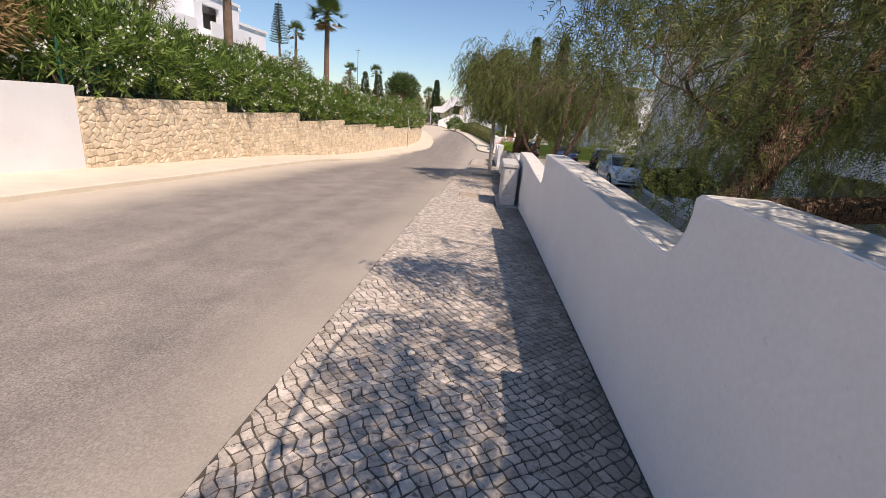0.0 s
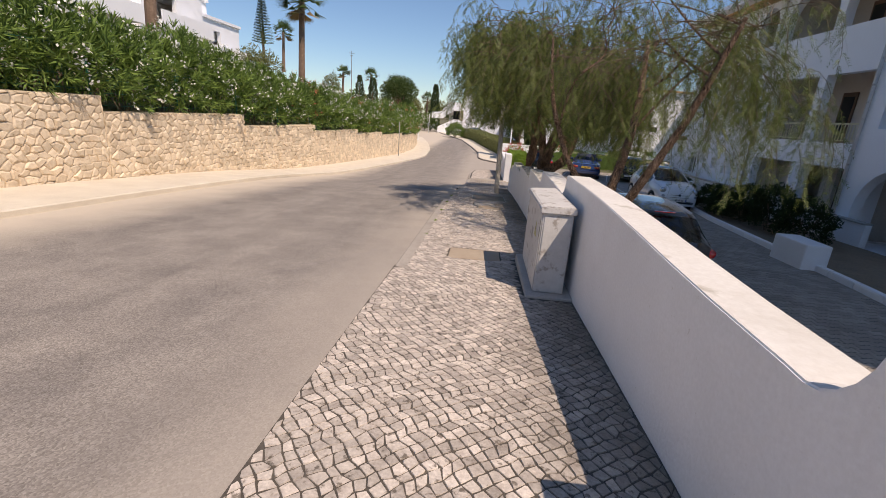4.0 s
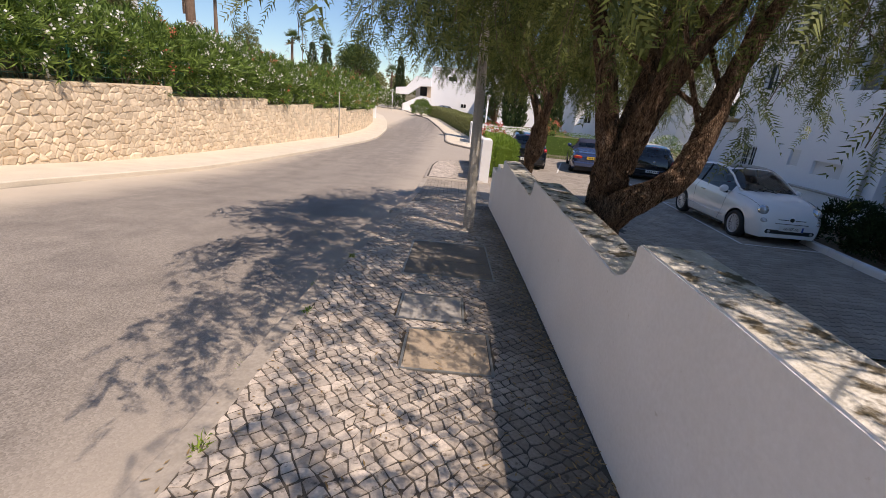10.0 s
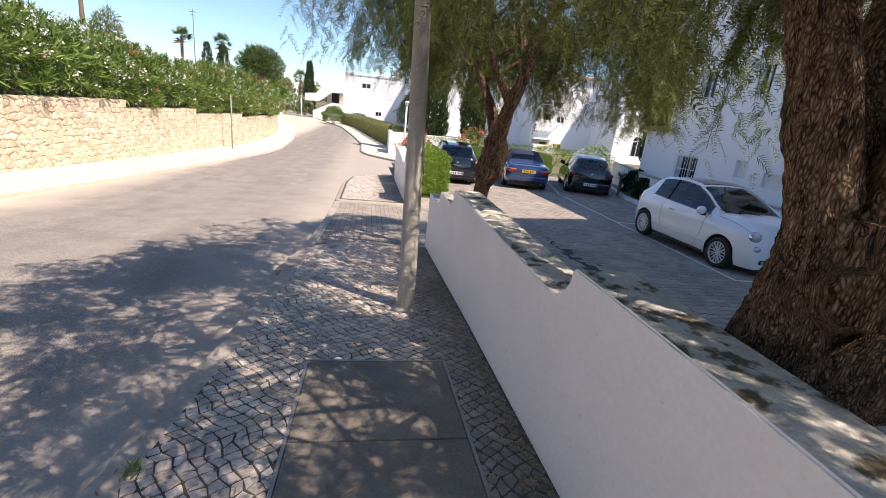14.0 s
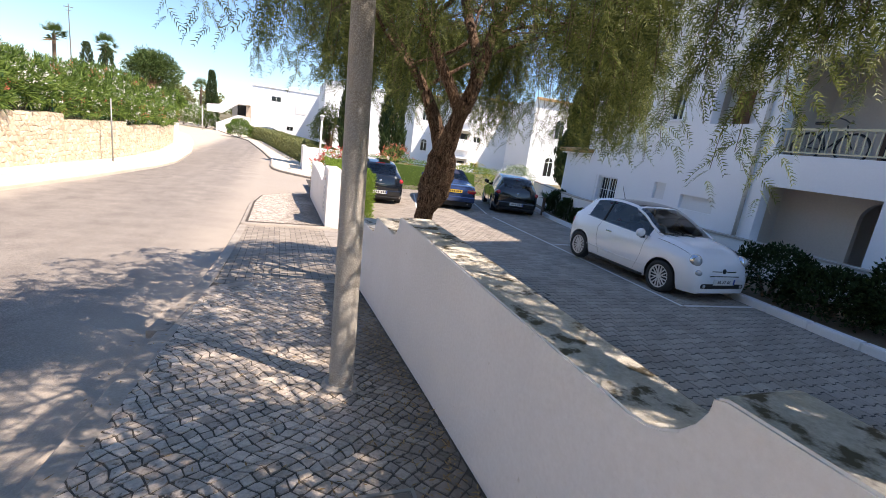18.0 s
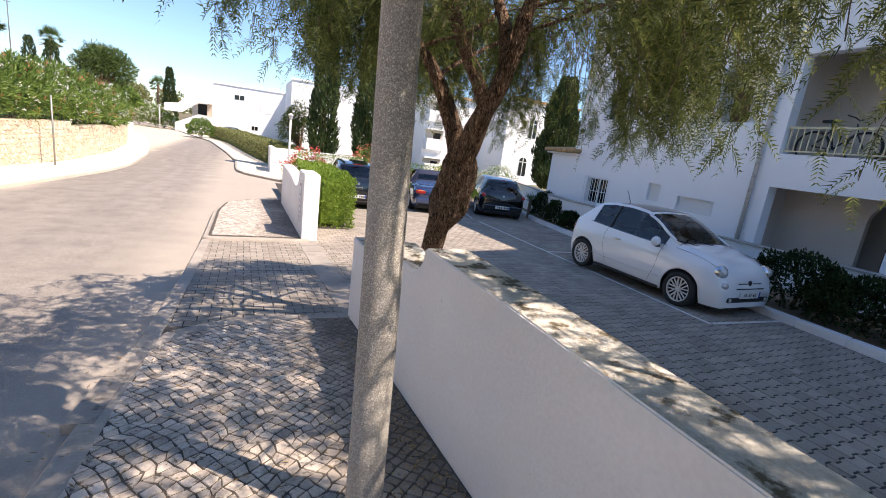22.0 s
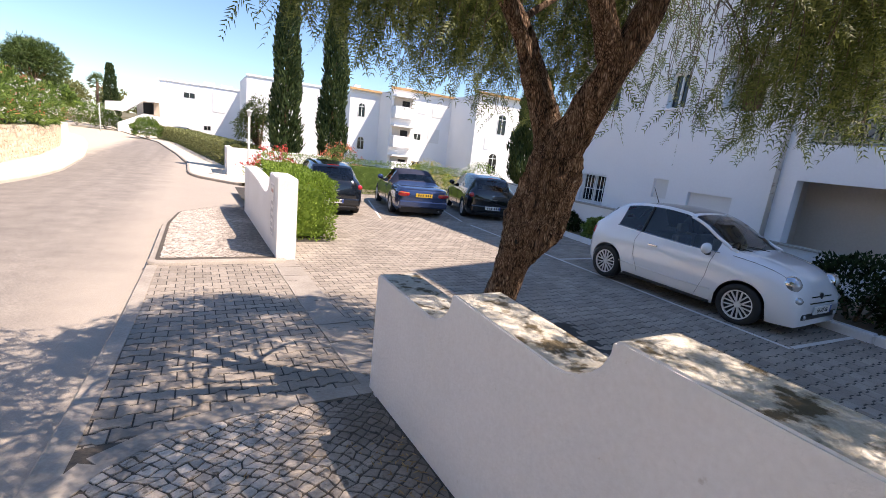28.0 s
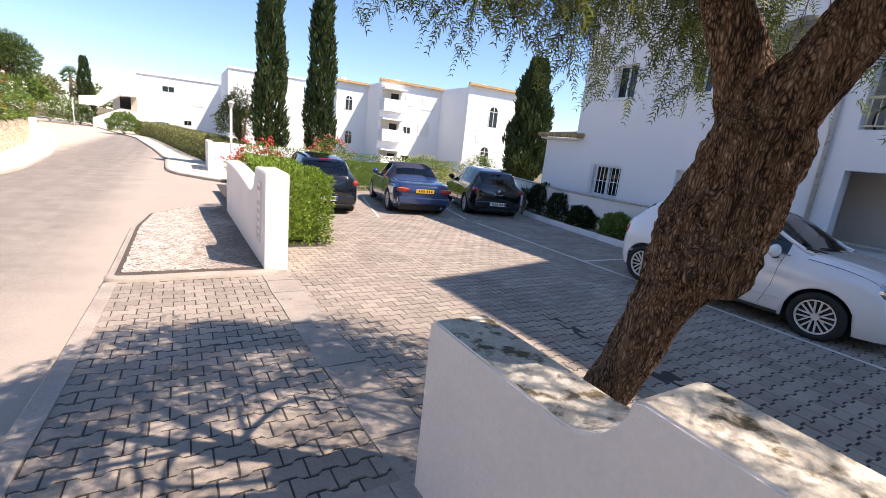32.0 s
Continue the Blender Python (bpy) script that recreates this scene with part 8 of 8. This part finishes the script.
pavement_ob = bpy.data.objects["pavement"]
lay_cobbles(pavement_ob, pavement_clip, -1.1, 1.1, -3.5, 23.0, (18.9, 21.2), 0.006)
island_ob = bpy.data.objects["pavement_island"]


def island_clip(x, y):
    lo, hi = interp(y, KERB_R) + 0.15, 1.14
    if x < lo - 0.08 or x > hi + 0.08 or y < 27.66:
        return None
    return min(max(x, lo), hi), max(y, 27.75)


lay_cobbles(island_ob, island_clip, -0.8, 1.2, 27.6, 33.8, None, 0.04)


def paver():
    """An interlocking bone-shaped paving block, 200 mm long, laid in rows 140 mm apart."""
    a, h, d = 0.1, 0.07, 0.0125
    edge = [(-a, -h - d), (-0.062, -h - d), (-0.040, -h + d), (0.040, -h + d), (0.062, -h - d), (a, -h - d), (a, h + d), (0.062, h + d), (0.040, h - d), (-0.040, h - d), (-0.062, h + d), (-a, h + d)]
    n = len(edge)

    def inset(x, y, across, along):
        return x - math.copysign(across, x), y - math.copysign(along, y)
    verts = [(*inset(x, y, 0.0065, 0.0115), 0) for x, y in edge] + [(*inset(x, y, 0.003, 0.0065), -0.009) for x, y in edge]
    faces = [tuple(range(n))] + [(n + i, n + (i + 1) % n, (i + 1) % n, i) for i in range(n)]
    return verts, faces


def lay_pavers(parent, inside, x0, x1, y0, y1, height, single, limits):
    kv, kf = paver()
    me = bpy.data.meshes.new("paver")
    me.from_pydata(kv, [], kf)
    me.materials.append(PAVER)
    r = random.Random(5)
    verts, faces, count = [], [], 0
    for j in range(int((y1 - y0) / 0.14) + 1):
        for i in range(int((x1 - x0) / 0.2) + 2):
            x, y = x0 + (i + 0.5 * (j % 2)) * 0.2, y0 + j * 0.14
            if not inside(x, y):
                continue
            lo, hi = limits(y)
            z = height(x, y) + r.uniform(-0.003, 0.002)
            gx, gy = (height(x + 0.1, y) - height(x - 0.1, y)) / 0.2, (height(x, y + 0.08) - height(x, y - 0.08)) / 0.16
            if single(x, y) and count < 300 and lo < x - 0.1 and x + 0.1 < hi:
                ob = new("paver", me)
                ob.parent = parent
                ob.matrix_basis = Matrix.Translation((x, y, z)) @ Matrix.Rotation(math.atan(gy), 4, "X") @ Matrix.Rotation(-math.atan(gx), 4, "Y")
                count += 1
                continue
            b = len(verts)
            tx, ty = r.uniform(-0.01, 0.01), r.uniform(-0.01, 0.01)
            verts += [(min(max(x + px, lo), hi), y + py, z + pz + (gx + tx) * px + (gy + ty) * py) for px, py, pz in kv]
            faces += [tuple(b + t for t in f) for f in kf]
    if verts:
        tagged(raw("pavers", verts, faces, PAVER, parent), "grey-brown interlocking paving blocks", kind="stuff")


driveway_ob = bpy.data.objects["driveway"]
lay_pavers(driveway_ob, lambda x, y: interp(y, KERB_R) + 0.05 < x < 1.08 and y > interp(x, EDGE) - 0.03 and y < 27.42, -0.8, 1.2, 21.6, 27.6, lambda x, y: prof(y) - 0.004, lambda x, y: True, lambda y: (interp(y, KERB_R) + 0.145, 0.985))
lay_pavers(car_park_ob, lambda x, y: 1.25 < x < interp(y, BED_KERB) + 0.08 and (x > 1.5 or y > 22.9) and not (y > 29.1 and x < 2.3), 1.3, 11.4, 8.0, 38.4, lambda x, y: park_z(x, y), lambda x, y: x < 3.6 and 22.9 < y < 27.5, lambda y: (1.335 if y > 22.9 else 1.2, 12.0))

# flat border strips: the curved edge of the cobbles and the threshold of the car park
strip_ob = thing("paving_border", "worn concrete border strip between cobbles and paving blocks", "border", kind="structure")
pts = [Vector((x, y, 0)) for x, y in EDGE]
for a, b in zip(pts, pts[1:]):
    n = max(1, round((b - a).length / 0.45))
    for k in range(n):
        p, q = a.lerp(b, k / n), a.lerp(b, (k + 1) / n)
        d = (q - p).normalized()
        w = Vector((-d.y, d.x, 0)) * 0.075
        bm = bmesh.new()
        ring = [p - w + d * 0.004, q - w - d * 0.004, q + w - d * 0.004, p + w + d * 0.004]
        top = [bm.verts.new((v.x, v.y, prof(v.y) + 0.008)) for v in ring]
        low = [bm.verts.new((v.x, v.y, prof(v.y) - 0.06)) for v in ring]
        bm.faces.new(top)
        for i in range(4):
            bm.faces.new((low[i], low[(i + 1) % 4], top[(i + 1) % 4], top[i]))
        part("border_slab", bm, BORDER, strip_ob)
for k in range(9):
    y0 = 22.98 + k * 0.52
    bm = bmesh.new()
    for x, y, z in ((0.985, y0, 0), (1.33, y0, 0), (1.33, y0 + 0.505, 0), (0.985, y0 + 0.505, 0)):
        bm.verts.new((x + rnd.uniform(-0.012, 0.012), y, prof(y) + 0.004 + rnd.uniform(-0.004, 0.004)))
    f = bm.faces.new(bm.verts)
    ex = bmesh.ops.extrude_face_region(bm, geom=[f])
    bmesh.ops.translate(bm, vec=(0, 0, -0.06), verts=[v for v in ex["geom"] if isinstance(v, bmesh.types.BMVert)])
    bmesh.ops.recalc_face_normals(bm, faces=bm.faces)
    part("threshold_slab", bm, BORDER, strip_ob)

# painted bay lines in the car park
lines = thing("bay_lines", "worn white painted parking bay lines", "road marking", kind="structure")
for (xa, ya), (xb, yb) in (((6.40, 22.69), (7.1, 31.4)), ((6.46, 22.70), (8.02, 22.62)), ((6.72, 27.25), (8.85, 27.2)), ((7.15, 32.0), (8.4, 36.6)), ((4.55, 32.2), (5.7, 36.6)), ((2.2, 15.5), (2.26, 22.0))):
    n = max(2, round(math.hypot(xb - xa, yb - ya) / 0.5))
    d = Vector((xb - xa, yb - ya, 0)).normalized()
    w = Vector((-d.y, d.x, 0)) * 0.03
    bm = bmesh.new()
    rows_ = []
    for k in range(n + 1):
        p = Vector((xa + (xb - xa) * k / n, ya + (yb - ya) * k / n, 0))
        rows_.append([bm.verts.new((p.x + w.x * q, p.y + w.y * q, park_z(p.x, p.y) + h)) for q, h in ((-1, 0.001), (-1, 0.0045), (1, 0.0045), (1, 0.001))])
    for p, q in zip(rows_, rows_[1:]):
        for k in range(3):
            bm.faces.new((p[k], p[k + 1], q[k + 1], q[k]))
    part("line", bm, LINE, lines)


def wall_stones():
    """Irregular sandstone blocks set in mortar, drawn on a shaken hexagonal lattice."""
    r = random.Random(3)
    w, h = 0.21, 0.155

    def corner(i, j, k):
        q = random.Random(i * 7919 + j * 104729 + k * 31)
        return q.uniform(-0.066, 0.066), q.uniform(-0.05, 0.05)

    singles, loose_v, loose_f = 0, [], []
    for n, (a, b, top) in enumerate(STEPS_L):
        if n == 0:
            continue
        for j in range(-4, 27):
            zc = -2.6 + (j + 0) * h * 1.0
            for i in range(int(a / w) - 1, int(b / w) + 2):
                yc = (i + 0.5 * (j % 2)) * w
                pts = []
                for k, (dy, dz, ki, kj) in enumerate(((-0.5, -0.22, 2 * i, j), (0, -0.5, 2 * i + 1, j), (0.5, -0.22, 2 * i + 2, j), (0.5, 0.28, 2 * i + 2, j + 1), (0, 0.5, 2 * i + 1, j + 1), (-0.5, 0.28, 2 * i, j + 1))):
                    jy, jz = corner(ki + (j % 2) if kj == j else ki + (j % 2), kj, 0)
                    pts.append((yc + dy * w + jy, zc + dz * h * 1.33 + jz))
                pts = [(min(max(y, a + 0.01), b - 0.01), min(max(z, prof(yc) - 0.1), top - 0.01)) for y, z in pts]
                area = abs(sum(p[0] * q[1] - q[0] * p[1] for p, q in zip(pts, pts[1:] + pts[:1]))) / 2
                if area < 0.004:
                    continue
                cy, cz = sum(p[0] for p in pts) / 6, sum(p[1] for p in pts) / 6
                bulge, lean_y, lean_z = r.uniform(0.0, 0.034), r.uniform(-0.10, 0.10), r.uniform(-0.12, 0.12)
                verts = []
                for shrink, out in ((1.0, -0.03), (0.975, 0.0 + bulge * 0.3), (0.62, 0.006 + bulge)):
                    for y, z in pts:
                        yy = cy + (y - cy) * shrink
                        zz = cz + (z - cz) * shrink
                        verts.append((interp(yy, WALL_L) + out + (lean_y * (yy - cy) + lean_z * (zz - cz) if out > -0.02 else 0.0), yy, zz))
                faces = [(12, 13, 14, 15, 16, 17)]
                for o in (0, 6):
                    faces += [(o + t, o + (t + 1) % 6, o + 6 + (t + 1) % 6, o + 6 + t) for t in range(6)]
                if b < 22 and a > 9 and singles < 300 and a < 15:
                    raw("stone", verts, faces, STONE, stone_wall)
                    singles += 1
                else:
                    o = len(loose_v)
                    loose_v += verts
                    loose_f += [tuple(o + t for t in f) for f in faces]
    tagged(raw("stones", loose_v, loose_f, STONE, stone_wall), "rough cream sandstone blocks", kind="stuff")


wall_stones()
